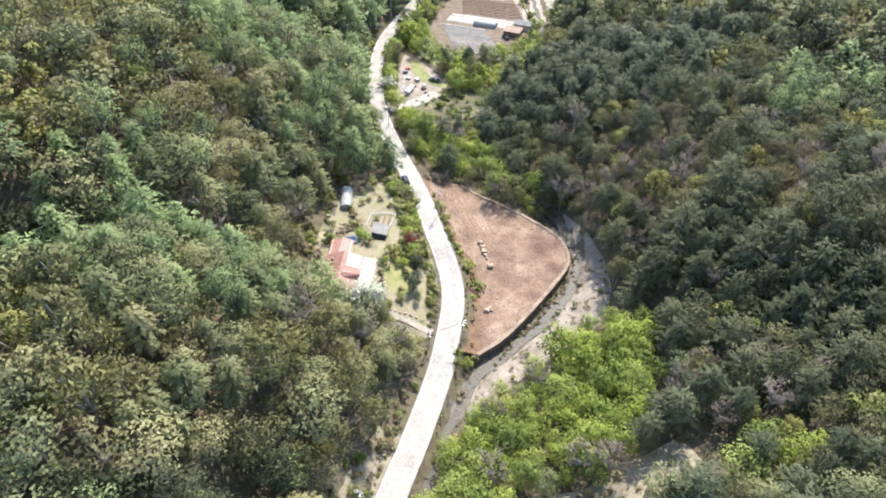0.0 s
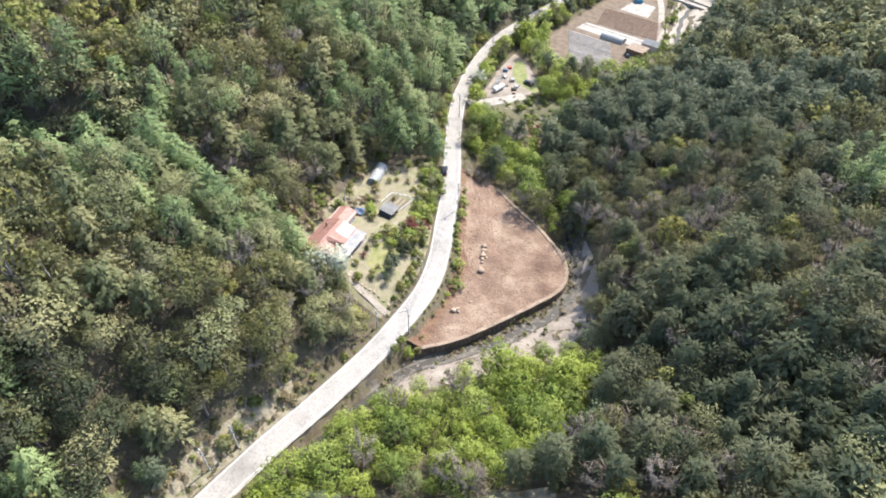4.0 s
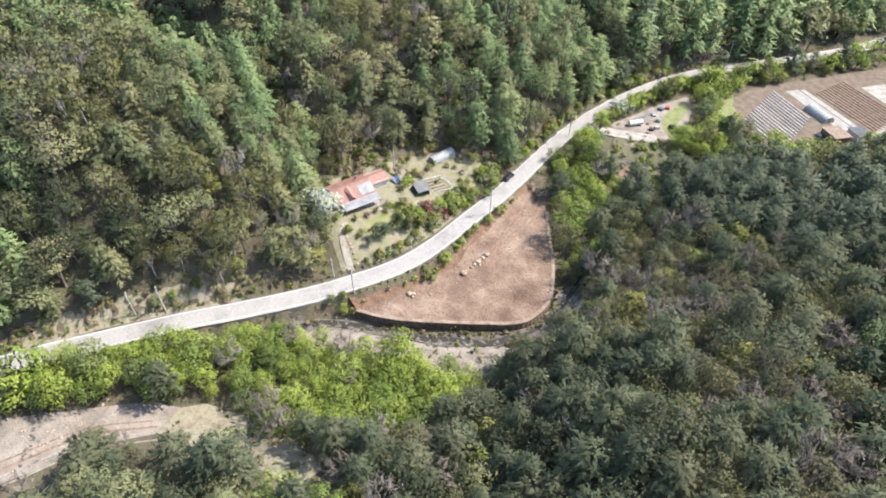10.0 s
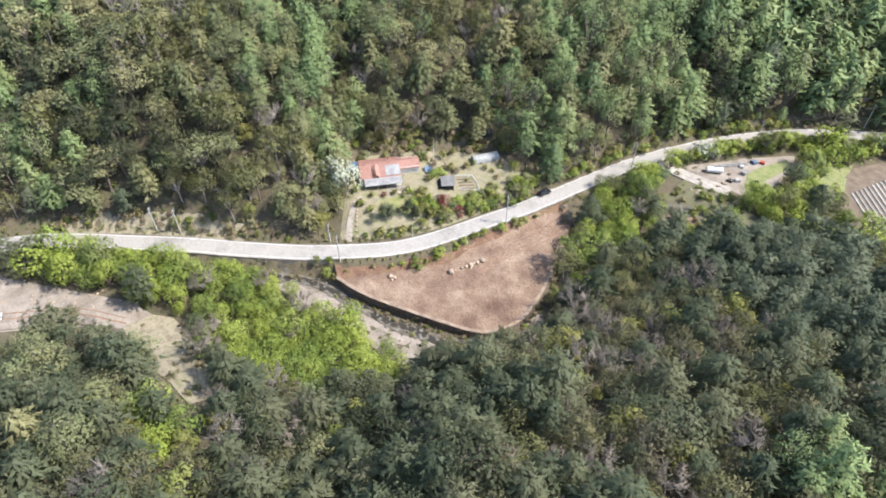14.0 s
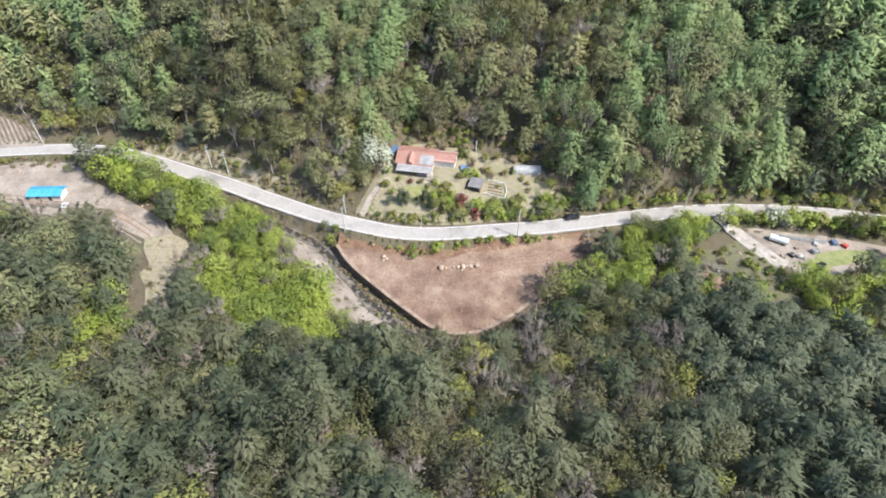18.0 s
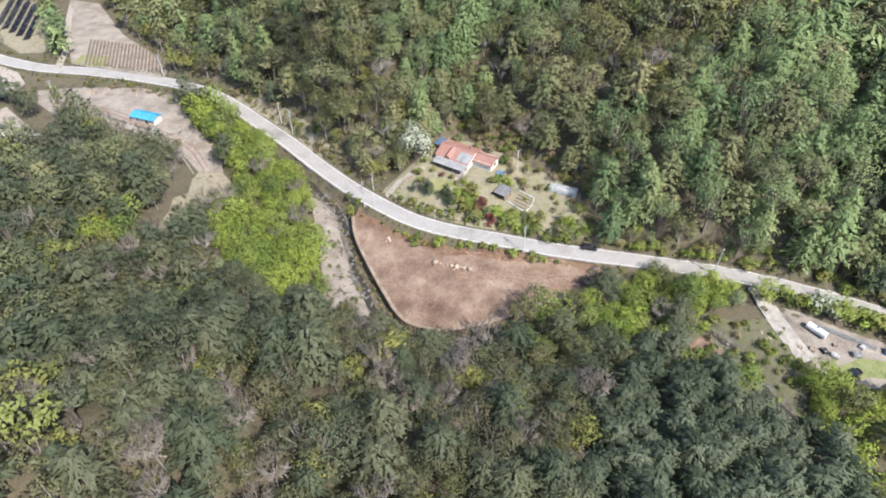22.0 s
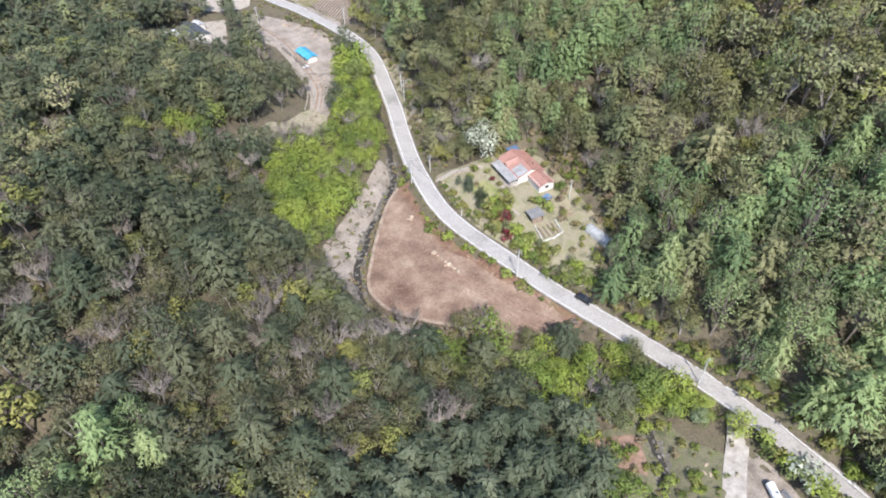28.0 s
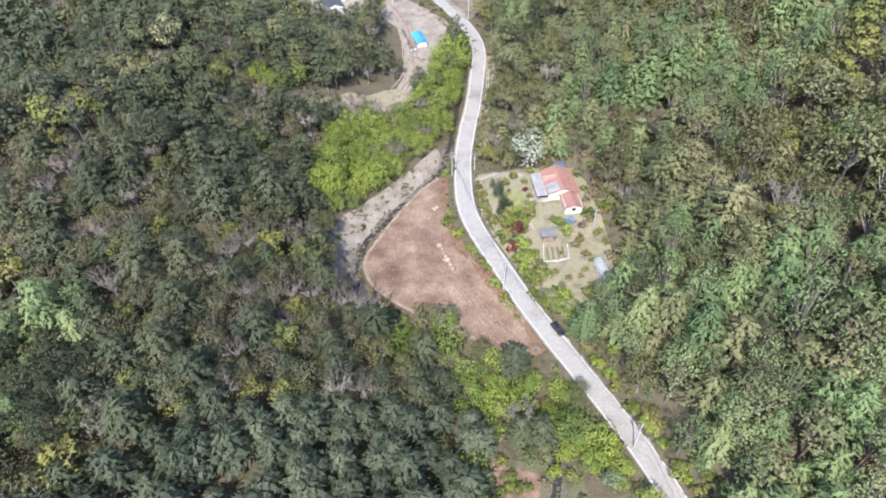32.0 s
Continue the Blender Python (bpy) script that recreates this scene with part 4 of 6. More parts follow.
_tp = Shape()
for i in range(6):
    for j in range(5):
        x, y = i * 0.5, j * 0.5
        z = lambda a, b: 0.9 + 0.35 * math.sin(a * 2.1) * math.cos(b * 1.7) + 0.2 * math.sin(a + b * 3)
        _tp.add([(x, y, z(x, y)), (x + 0.5, y, z(x + 0.5, y)), (x + 0.5, y + 0.5, z(x + 0.5, y + 0.5)), (x, y + 0.5, z(x, y + 0.5))], [(0, 1, 2, 3)])
_tps = thing("covered_heap", "heap under a crumpled blue tarpaulin beside the house", "heap", pose(-24.6, 126.9, zl(-24, 128), 0, 0, 8))
part("tarpaulin", _tp, MAT_TARP, _tps, smooth=True)
part("heap", Shape().box(1.5, 1.2, -0.4, 2.6, 2.0, 1.0, taper=0.8), MAT_TIMBER, _tps)
for i in range(9):
    x, y = -25.8 + RND.uniform(-1.6, 1.6), 135.8 + RND.uniform(-1.2, 1.2)
    a = RND.uniform(-30, 30)
    m = pose(x, y, zl(x, y) + 0.18 + 0.12 * (i % 3), 0, 0, a)
    ob = part("log", Shape().tube((-1.1, 0, 0), (1.1, 0, 0), 0.16, 0.13, 8), MAT_TIMBER)
    ob.matrix_basis = m
    tagged(ob, "weathered log on a pile in the yard", "log", "logs in the yard")


# ---- vehicles ----
def vehicle(name, label, x, y, z, rz, paint):
    """An estate car: body, cabin glass, roof, wheels, lamps, plates and mirrors."""
    t = thing(name, label, "car", pose(x, y, z, 0, 0, rz))
    prof = [(-2.25, 0.35), (-2.3, 0.75), (-2.2, 1.0), (-0.95, 1.08), (1.0, 1.08), (2.1, 0.92), (2.28, 0.7), (2.22, 0.35)]
    def extrude(p, w0, w1=None):
        w1 = w0 if w1 is None else w1
        n = len(p)
        zs = [q[1] for q in p]
        lo, hi = min(zs), max(zs)
        wid = [w0 + (w1 - w0) * (q[1] - lo) / (hi - lo) for q in p]
        return Shape().add([(-w, q[0], q[1]) for q, w in zip(p, wid)] + [(w, q[0], q[1]) for q, w in zip(p, wid)],
                           [tuple(range(n)), tuple(range(2 * n - 1, n - 1, -1))] + [(i, i + n, (i + 1) % n + n, (i + 1) % n) for i in range(n)])
    part("body", extrude(prof, 0.93, 0.88), paint, t)
    part("windows", extrude([(-2.1, 1.02), (-1.75, 1.5), (0.35, 1.52), (1.15, 1.04)], 0.86, 0.68), MAT_GLASS, t)
    part("roof", extrude([(-1.78, 1.5), (-1.6, 1.6), (0.2, 1.6), (0.4, 1.5)], 0.7, 0.62), paint, t)
    for u in (-0.86, 0.86):
        for v in (-1.4, 1.45):
            w = part("wheel", Shape().tube((u - 0.11, v, 0.34), (u + 0.11, v, 0.34), 0.2, 0.2, 12), MAT_STEEL, t)
            part("tyre", Shape().tube((u - 0.1, v, 0.34), (u + 0.1, v, 0.34), 0.34, 0.34, 16), MAT_TYRE, w)
    for u in (-0.65, 0.65):
        part("headlight", Shape().box(u, 2.22, 0.68, 0.36, 0.12, 0.16), MAT_LAMP, t)
        part("tail_light", Shape().box(u * 1.1, -2.27, 0.75, 0.2, 0.1, 0.28), MAT_REDPLASTIC, t)
        part("mirror", Shape().box(u * 1.55, 0.75, 1.05, 0.2, 0.12, 0.14), paint, t)
    part("bumper", Shape().box(0, 2.24, 0.34, 1.7, 0.14, 0.22, edge=0.04), MAT_TYRE, t)
    return t


vehicle("parked_car", "black estate car parked at the road edge", -10.0, 162.9, float(road_z(162.9)) + 0.03, 17, MAT_CARPAINT)
vehicle("parked_car", "dark car standing in the north yard", -1.5, 236, zl(-1.5, 236) + 0.07, 60, MAT_CARPAINT)
vehicle("parked_car", "dark car beside the farm sheds", 31.5, 280.5, zl(31.5, 280.5) + 0.07, 20, MAT_CARPAINT)
vehicle("parked_car", "silver car in front of the south house", 48.6, -28, zl(48.6, -28) + 0.07, 12, MAT_SILVER)


# ---- poles and cables ----
def utility_pole(x, y, h=9.5, arms=2):
    z = zl(x, y)
    t = thing("utility_pole", "grey concrete utility pole with crossarms beside the road", "utility pole", pose(x, y, z, 0, 0, -15), "utility poles")
    part("pole", Shape().tube((0, 0, -0.5), (0, 0, h), 0.17, 0.1, 10), MAT_POLE, t)
    for k in range(arms):
        part("crossarm", Shape().box(0, 0.12, h - 0.4 - 0.8 * k, 1.8, 0.09, 0.1), MAT_STEEL, t)
        for u in (-0.8, -0.25, 0.8):
            part("insulator", Shape().tube((u, 0.12, h - 0.3 - 0.8 * k), (u, 0.12, h - 0.1 - 0.8 * k), 0.05, 0.03, 6), MAT_PAINT, t)
    part("transformer_box", Shape().tube((0.28, -0.05, h - 2.6), (0.28, -0.05, h - 1.9), 0.2, 0.2, 10), MAT_STEEL, t)
    return Vector((x, y, z + h - 0.15))


_tops = [utility_pole(x, y, h) for x, y, h in ((-19.8, -13, 9), (-16.2, 46.5, 8.5), (-13.9, 53, 9), (-1.4, 94, 6.8), (6.5, 95.6, 9.5), (0.7, 146.5, 10), (-17.6, 197.6, 10), (-21.6, 249, 10), (-22.6, 297, 10), (-13.5, 331, 10))]
utility_pole(12.5, -33.5, 8.5)
utility_pole(-29.5, 131.5, 7.5, 1)
_lamp = thing("garden_lamp", "slim white garden lamp post by the road", "lamp post", pose(1.0, 117.6, zl(1.0, 117.6)))
part("post", Shape().tube((0, 0, -0.3), (0, 0, 3.2), 0.05), MAT_PAINT, _lamp)
part("lamp_head", Shape().box(0, 0, 3.2, 0.3, 0.3, 0.35, edge=0.08), MAT_LAMP, _lamp)
for a, b in zip(_tops[2:], _tops[3:]):
    span = thing("overhead_cables", "sagging black overhead cables between two poles", "cable", None, "overhead cables")
    for off, drop in ((-0.7, 0.0), (0.7, 0.0), (0.0, 0.9)):
        c = Shape()
        side = (b - a).cross(Vector((0, 0, 1))).normalized() * off
        ps = [a.lerp(b, i / 12) + side - Vector((0, 0, drop + 4 * 0.022 * (b - a).length * (i / 12) * (1 - i / 12))) for i in range(13)]
        w = (b - a).cross(Vector((0, 0, 1))).normalized() * 0.022
        u = Vector((0, 0, 0.022))
        c.add([q for p in ps for q in (p + w, p + u, p - w, p - u)], [(4 * i + k, 4 * i + (k + 1) % 4, 4 * i + 4 + (k + 1) % 4, 4 * i + 4 + k) for i in range(12) for k in range(4)] + [(3, 2, 1, 0), (48, 49, 50, 51)])
        part("cable", c, MAT_WIRE, span)

# ---- the sand lot and the south ----
_bh = thing("blue_roofed_hut", "low hut with a bright blue sheet roof on the sandy lot", "hut", pose(4.9, 3.2, zl(4.9, 3.2), 0, 0, 8))
part("wall", Shape().box(0, 0, -0.5, 4.2, 9.6, 2.7), MAT_WHITEWALL, _bh)
for sh in gable(-2.1, 2.1, -4.8, 4.8, 2.2, 2.95, 0.45):
    part("roof_slope", sh, MAT_BLUE, _bh)
for x, s in ((0.0, 1), (0.0, -1)):
    part("roof_ribs", ribs(0, 2.45 * s, -5.1, 5.1, 2.97, 2.12, 0.6, 0.03), MAT_BLUE, _bh)
part("ridge_cap", Shape().tube((0, -5.2, 2.95), (0, 5.2, 2.95), 0.09, 0.09, 6), MAT_BLUE, _bh)
part("door", Shape().box(2.13, 1.5, 0, 0.06, 0.95, 1.9), MAT_GLASS, _bh)
windows(_bh, 2.13, -2.0, 0.9, 1.6, 0.9, 90)
_dk = thing("timber_deck", "pale timber deck in front of the hut", "deck", pose(8.3, 10.0, zl(8.3, 10.0), 0, 0, 8))
for i in range(9):
    part("plank", Shape().box(-1.2 + i * 0.3, 0, 0.3, 0.27, 2.2, 0.06), MAT_PALE_ROOF, _dk)
for u in (-1.1, 1.1):
    part("joist", Shape().box(0, u * 0.8, 0, 2.8, 0.12, 0.3), MAT_TIMBER, _dk)
RUB = [block_mesh(60 + i, 1, 1, 0.7, 0.25) for i in range(4)]
for me in RUB:
    me.materials.append(MAT_STONE)
DARKRUB = [block_mesh(60 + i, 1, 1, 0.7, 0.25) for i in range(4)]
for me in DARKRUB:
    me.materials.append(MAT_GREYBED)
for i in range(190):
    u = RND.random()
    if i < 50:
        x, y = 9.5 + 2.0 * math.sin(u * 2.2) + RND.gauss(0, 0.5), -12 + 40 * u
    elif i < 140:
        x, y = -8 + 11 * u + RND.gauss(0, 1.2), -6 - 27 * u + RND.gauss(0, 1.2)
    else:
        x, y = 6 + RND.gauss(0, 3.5), 24 + RND.gauss(0, 7)
    s = RND.uniform(0.3, 0.85)
    if i < 50:
        x, y, s = 10.6 - 0.06 * (y + 8) + RND.gauss(0, 0.25), -9 + 20 * u, RND.uniform(0.7, 1.2)
    elif i < 85:
        x, y = 10.5 - 13 * u + RND.gauss(0, 0.5), 15.5 + 6 * u + RND.gauss(0, 0.6)
    ob = new("rubble_stone", (DARKRUB if i < 85 else RUB)[i % 4])
    ob.matrix_basis = pose(x, y, zl(x, y) + 0.1 * s, RND.uniform(-20, 20), 0, RND.uniform(0, 360)) @ Matrix.Diagonal((s, s * 0.8, s, 1))
    tagged(ob, "dark earthy block in a row across the lot" if i < 85 else "loose pale stone on the sandy lot", "stone", "loose stones on the lot")


def farmhouse(name, label, x, y, rz, sx, sy, h, roof, wall, ridge=1.4):
    t = thing(name, label, "building", pose(x, y, zl(x, y), 0, 0, rz))
    part("wall", Shape().box(0, 0, -1.0, sx, sy, h + 1.0).add([(-sx / 2, -sy / 2, h), (sx / 2, -sy / 2, h), (0, -sy / 2, h + ridge), (-sx / 2, sy / 2, h), (sx / 2, sy / 2, h), (0, sy / 2, h + ridge)], [(0, 1, 2), (4, 3, 5)]), wall, t)
    for sh in gable(-sx / 2, sx / 2, -sy / 2, sy / 2, h + 0.03, h + ridge + 0.12):
        part("roof_slope", sh, roof, t)
    part("ridge_cap", Shape().tube((0, -sy / 2 - 0.5, h + ridge + 0.12), (0, sy / 2 + 0.5, h + ridge + 0.12), 0.1, 0.1, 6), roof, t)
    part("door", Shape().box(sx / 2 + 0.02, 0.5, 0, 0.06, 1.0, 2.0), MAT_TIMBER, t)
    for v in (-0.3, 0.32):
        windows(t, sx / 2 + 0.03, sy * v, 0.9, 1.3, 1.0, 90)
    return t


farmhouse("south_house", "grey-roofed house among trees behind the lot", 41, -31, 12, 8, 14, 2.7, MAT_SLATE, MAT_WHITEWALL)
farmhouse("annex_building", "small pale-roofed outbuilding beside the south house", 36.5, -43, 12, 4, 4.5, 2.3, MAT_PALE_ROOF, MAT_WHITEWALL, 0.8)
farmhouse("far_house", "distant house with a red roof by the upper fields", -78, -82, 30, 8, 12, 3.0, MAT_RED, MAT_WHITEWALL)
farmhouse("far_house", "distant house with a blue roof by the upper fields", -70, -96, 30, 7, 10, 3.0, MAT_BLUE, MAT_WHITEWALL)
for r in range(5):
    for k in range(6):
        x, y = -14 - k * 3.9 - r * 0.6, -82 - k * 3.3 - r * 5.2
        t = thing("solar_panel", "dark blue solar panel on a steel frame", "solar panel", pose(x, y, zl(x, y) + 0.7, 22, 0, 40), "solar panels")
        part("panel", Shape().box(0, 0, 0.5, 4.8, 3.4, 0.06), MAT_SOLAR, t)
        for u in (-2, 2):
            part("leg", Shape().tube((u, -1.4, -1.2), (u, -1.4, 0.5), 0.05), MAT_STEEL, t)
            part("leg", Shape().tube((u, 1.4, -2.4), (u, 1.4, 0.5), 0.05), MAT_STEEL, t)
_tr = curve_through([(-3.5, -52), (-11, -58), (-19, -64.5), (-30, -78), (-46, -94)], 2.0)
setting("farm_track", ribbon(_tr, -1.3, 1.3, 0.16, 0.3, land(_tr[:, 0], _tr[:, 1])), MAT_SAND, "pale gravel track up to the fields", "track")


def crop_rows(owner, corner, along, across, count, width, material, name, height=0.16, label=""):
    """Ridges side by side from a corner: each is one low raised row."""
    cx, cy = corner
    for i in range(count):
        t = (i + 0.5) / count
        a = (cx + across[0] * t, cy + across[1] * t)
        n = 10
        L = math.hypot(*along)
        nx, ny = -along[1] / L * width / 2, along[0] / L * width / 2
        s = Shape()
        vs = []
        for j in range(n + 1):
            x, y = a[0] + along[0] * j / n, a[1] + along[1] * j / n
            z = zl(x, y) + 0.07
            w = RND.uniform(0.9, 1.1)
            vs += [(x - nx * w, y - ny * w, z), (x - nx * 0.5, y - ny * 0.5, z + height * w), (x + nx * 0.5, y + ny * 0.5, z + height), (x + nx * w, y + ny * w, z)]
        s.add(vs, [(4 * j + k, 4 * j + k + 1, 4 * j + k + 5, 4 * j + k + 4) for j in range(n) for k in range(3)])
        part(name, s, material, owner, label)


rows_a = thing("crop_rows", "rows of grey film-covered ridges on the farm field", "crop rows")
crop_rows(rows_a, (8.5, 266), (21, -7.0), (-7.5, 32), 15, 1.1, MAT_FILM, "ridge", 0.35, label="ridge under grey mulch film")
rows_b = thing("crop_rows", "brown ploughed ridges on the upper farm field", "crop rows")
crop_rows(rows_b, (12, 311), (30, -8.5), (0.5, 22), 11, 1.0, MAT_CLOD, "ridge", 0.3)
rows_c = thing("crop_rows", "short ridges on the lower farm field", "crop rows")
crop_rows(rows_c, (24, 261), (14, -3), (6, 20), 8, 1.1, MAT_PLOUGH, "ridge", 0.2)
rows_d = thing("crop_rows", "dark ploughed ridges on the field beside the road", "crop rows")
crop_rows(rows_d, (-10.5, -46), (-15, -14), (-11, 32), 22, 0.8, MAT_PLOUGH, "ridge", 0.28)
setting("film_strip", drape([(4, 302), (6, 308), (36, 298), (34, 292)], 0.12, 2.0), MAT_FILM, "strip of pale plastic sheeting between the fields", "ground")
setting("film_strip", drape([(6.5, 308.6), (7.5, 310.5), (40, 300), (39, 297.5)], 0.14, 2.0), MAT_FILM, "white plastic sheeting laid between the fields", "ground")
setting("white_lot", drape([(19.5, 334), (25, 350), (36, 345), (34, 329)], 0.14, 2.0), MAT_CONC, "pale concrete lot", "ground")
_tr = curve_through([(43, 302), (41.5, 322), (38, 350), (33, 368), (20, 392), (6, 400)], 2.0)
setting("farm_track", ribbon(_tr, -1.5, 1.5, 0.2, 0.3, land(_tr[:, 0], _tr[:, 1])), MAT_SAND, "pale gravel farm track", "track")
tunnel("polytunnel", "long silver hoop greenhouse on the farm", 22.6, 295.2, zl(22.6, 295.2), -108, 11, 5.0, 2.6, MAT_VINYL, 8)
lean_to("barn", "dark-roofed brown-walled farm shed", 35, 285, zl(35, 285), 70, 7, 7.5, 3.0, 2.5, MAT_TIMBER, MAT_BRICKWALL, "barn")
lean_to("barn", "dark-roofed white-walled farm shed", 40.5, 293, zl(40.5, 293), 70, 6, 7.5, 3.0, 2.5, MAT_SLATE, MAT_WHITEWALL, "barn")
lean_to("blue_hut", "small blue hut on the white lot", 26.6, 349, zl(26.6, 349), 20, 3.5, 4.5, 2.6, 2.2, MAT_PALE_ROOF, MAT_BLUE, "hut")
farmhouse("far_greenhouse", "large white greenhouse beyond the bridge", 50, 412, 75, 16, 26, 3.2, MAT_PALE_ROOF, MAT_VINYL, 1.6)
_br = thing("bridge", "concrete bridge with low parapets over the stream", "bridge", pose(51, 358.5, zl(41, 362) + 0.3, 0, 0, -25))
part("deck", Shape().box(0, 0, -0.5, 21, 5, 0.6), MAT_CONC, _br)
for v in (-2.35, 2.35):
    part("parapet", Shape().box(0, v, 0.1, 21, 0.25, 0.7, edge=0.03), MAT_CONC, _br)
for u in (-7, 7):
    part("pier", Shape().box(u, 0, -4, 0.8, 4.4, 3.5), MAT_CONC, _br)

# ---- the north yard ----
_tk = thing("water_tank", "white cylindrical tank lying on a cradle in the yard", "tank", pose(-11.2, 226, zl(-11.2, 226), 0, 0, -24))
part("tank", Shape().tube((0, -2.6, 1.25), (0, 2.6, 1.25), 1.0, 1.0, 18), MAT_PAINT, _tk, smooth=False)
for v in (-1.7, 1.7):
    part("cradle", Shape().box(0, v, -0.1, 1.7, 0.4, 0.8), MAT_TIMBER, _tk)
part("manhole", Shape().tube((0, 0, 2.2), (0, 0, 2.45), 0.3, 0.3, 10), MAT_STEEL, _tk)
for i, (x, y, s, m) in enumerate(((-4.5, 225.6, 1.2, MAT_TIMBER), (-5.6, 228.6, 1.3, MAT_DARK), (-5.2, 231.2, 1.4, MAT_PALE_ROOF), (-8.4, 236.2, 1.6, MAT_STEEL), (-12.0, 237.5, 1.2, MAT_PALE_ROOF), (-13.6, 243.5, 1.5, MAT_TARP), (-12.8, 246.5, 1.3, MAT_REDPLASTIC), (-3.5, 222.8, 0.9, MAT_TIMBER), (-9.2, 231.0, 0.9, MAT_TIMBER))):
    t = thing("crate", "crate with boards stacked in the yard", "crate", pose(x, y, zl(x, y) + 0.06, 0, 0, i * 37), "crates in the yard")
    part("box", Shape().box(0, 0, 0, s * 1.3, s, s * 0.7, edge=0.05), m, t)
    for k in (-1, 1):
        part("board", Shape().box(k * s * 0.4, 0, s * 0.7, 0.16, s * 1.2, 0.06), MAT_TIMBER, t)
_rl = thing("material_rack", "long low rack of steel pipes along the yard edge", "rack")
for i in range(6):
    part("pipe", Shape().tube((-14.6 + i * 0.25, 226, zl(-14.6, 226) + 0.3 + 0.1 * (i % 2)), (-14.2 + i * 0.25, 241, zl(-14.6, 241) + 0.3 + 0.1 * (i % 2)), 0.08, 0.08, 6), MAT_STEEL, _rl)
for y in (228, 233, 238):
    part("bearer", Shape().box(-13.9, y, zl(-13.9, y) - 0.1, 2.0, 0.2, 0.35), MAT_TIMBER, _rl)
_ns = STREAM[(STREAM[:, 1] > 188) & (STREAM[:, 1] < 222)]
for i in range(90):
    p = _ns[RND.randrange(len(_ns))]
    x, y = p[0] + RND.gauss(0, 1.1), p[1] + RND.gauss(0, 1.1)
    s = RND.uniform(0.4, 1.1)
    ob = new("stream_stone", CREEK[i % 5])
    ob.matrix_basis = pose(x, y, zl(x, y) + 0.1 * s, 0, 0, RND.uniform(0, 360)) @ Matrix.Diagonal((s, s * 0.8, s, 1))
    tagged(ob, "grey weathered stone in the stream bed", "stone", "stones in the stream")

# ---- trees ----
RNG = np.random.default_rng(7)


def leaf_tris(centres, normals, along, size, slim=0.55):
    """A pointed leaf clump at each centre: one triangle, facing the normal and lying along a direction."""
    n = normals / (np.linalg.norm(normals, axis=1, keepdims=True) + 1e-9)
    a = along - (along * n).sum(1, keepdims=True) * n
    a /= np.linalg.norm(a, axis=1, keepdims=True) + 1e-9
    b = np.cross(n, a)
    s = np.asarray(size).reshape(-1, 1)
    v = np.stack([centres + a * s, centres - a * s * 0.6 + b * s * slim, centres - a * s * 0.6 - b * s * slim], 1)
    return v.reshape(-1, 3)


def soft_normals(p):
    """The rounded crown's outward direction at each leaf, for its three corners."""
    p = p / (np.linalg.norm(p, axis=1, keepdims=True) + 1e-9) + RNG.normal(0, 0.16, p.shape)
    return np.repeat(p, 3, axis=0)


def rods(segments, sides=3):
    """Tapering limbs as open prisms, in triangles."""
    vs, fs, k, fork = [], [], 0, None
    for p, q, r0, r1 in segments:
        p, q = np.array(p, float), np.array(q, float)
        d = (q - p) / (np.linalg.norm(q - p) + 1e-9)
        u = np.cross(d, [0.3, 0.9, 0.2])
        u /= np.linalg.norm(u) + 1e-9
        w = np.cross(d, u)
        ang = np.arange(sides) * math.tau / sides
        ring = np.cos(ang)[:, None] * u + np.sin(ang)[:, None] * w
        joined = fork is not None and np.allclose(p, fork[0])
        low = fork[1] if joined else k
        if not joined:
            vs.append(p + ring * r0)
            k += sides
        vs.append(q + ring * r1)
        for i in range(sides):
            j = (i + 1) % sides
            fs += [(low + i, low + j, k + j), (low + i, k + j, k + i)]
        if fork is None:
            fork = q, k
        k += sides
    return np.vstack(vs), np.array(fs)


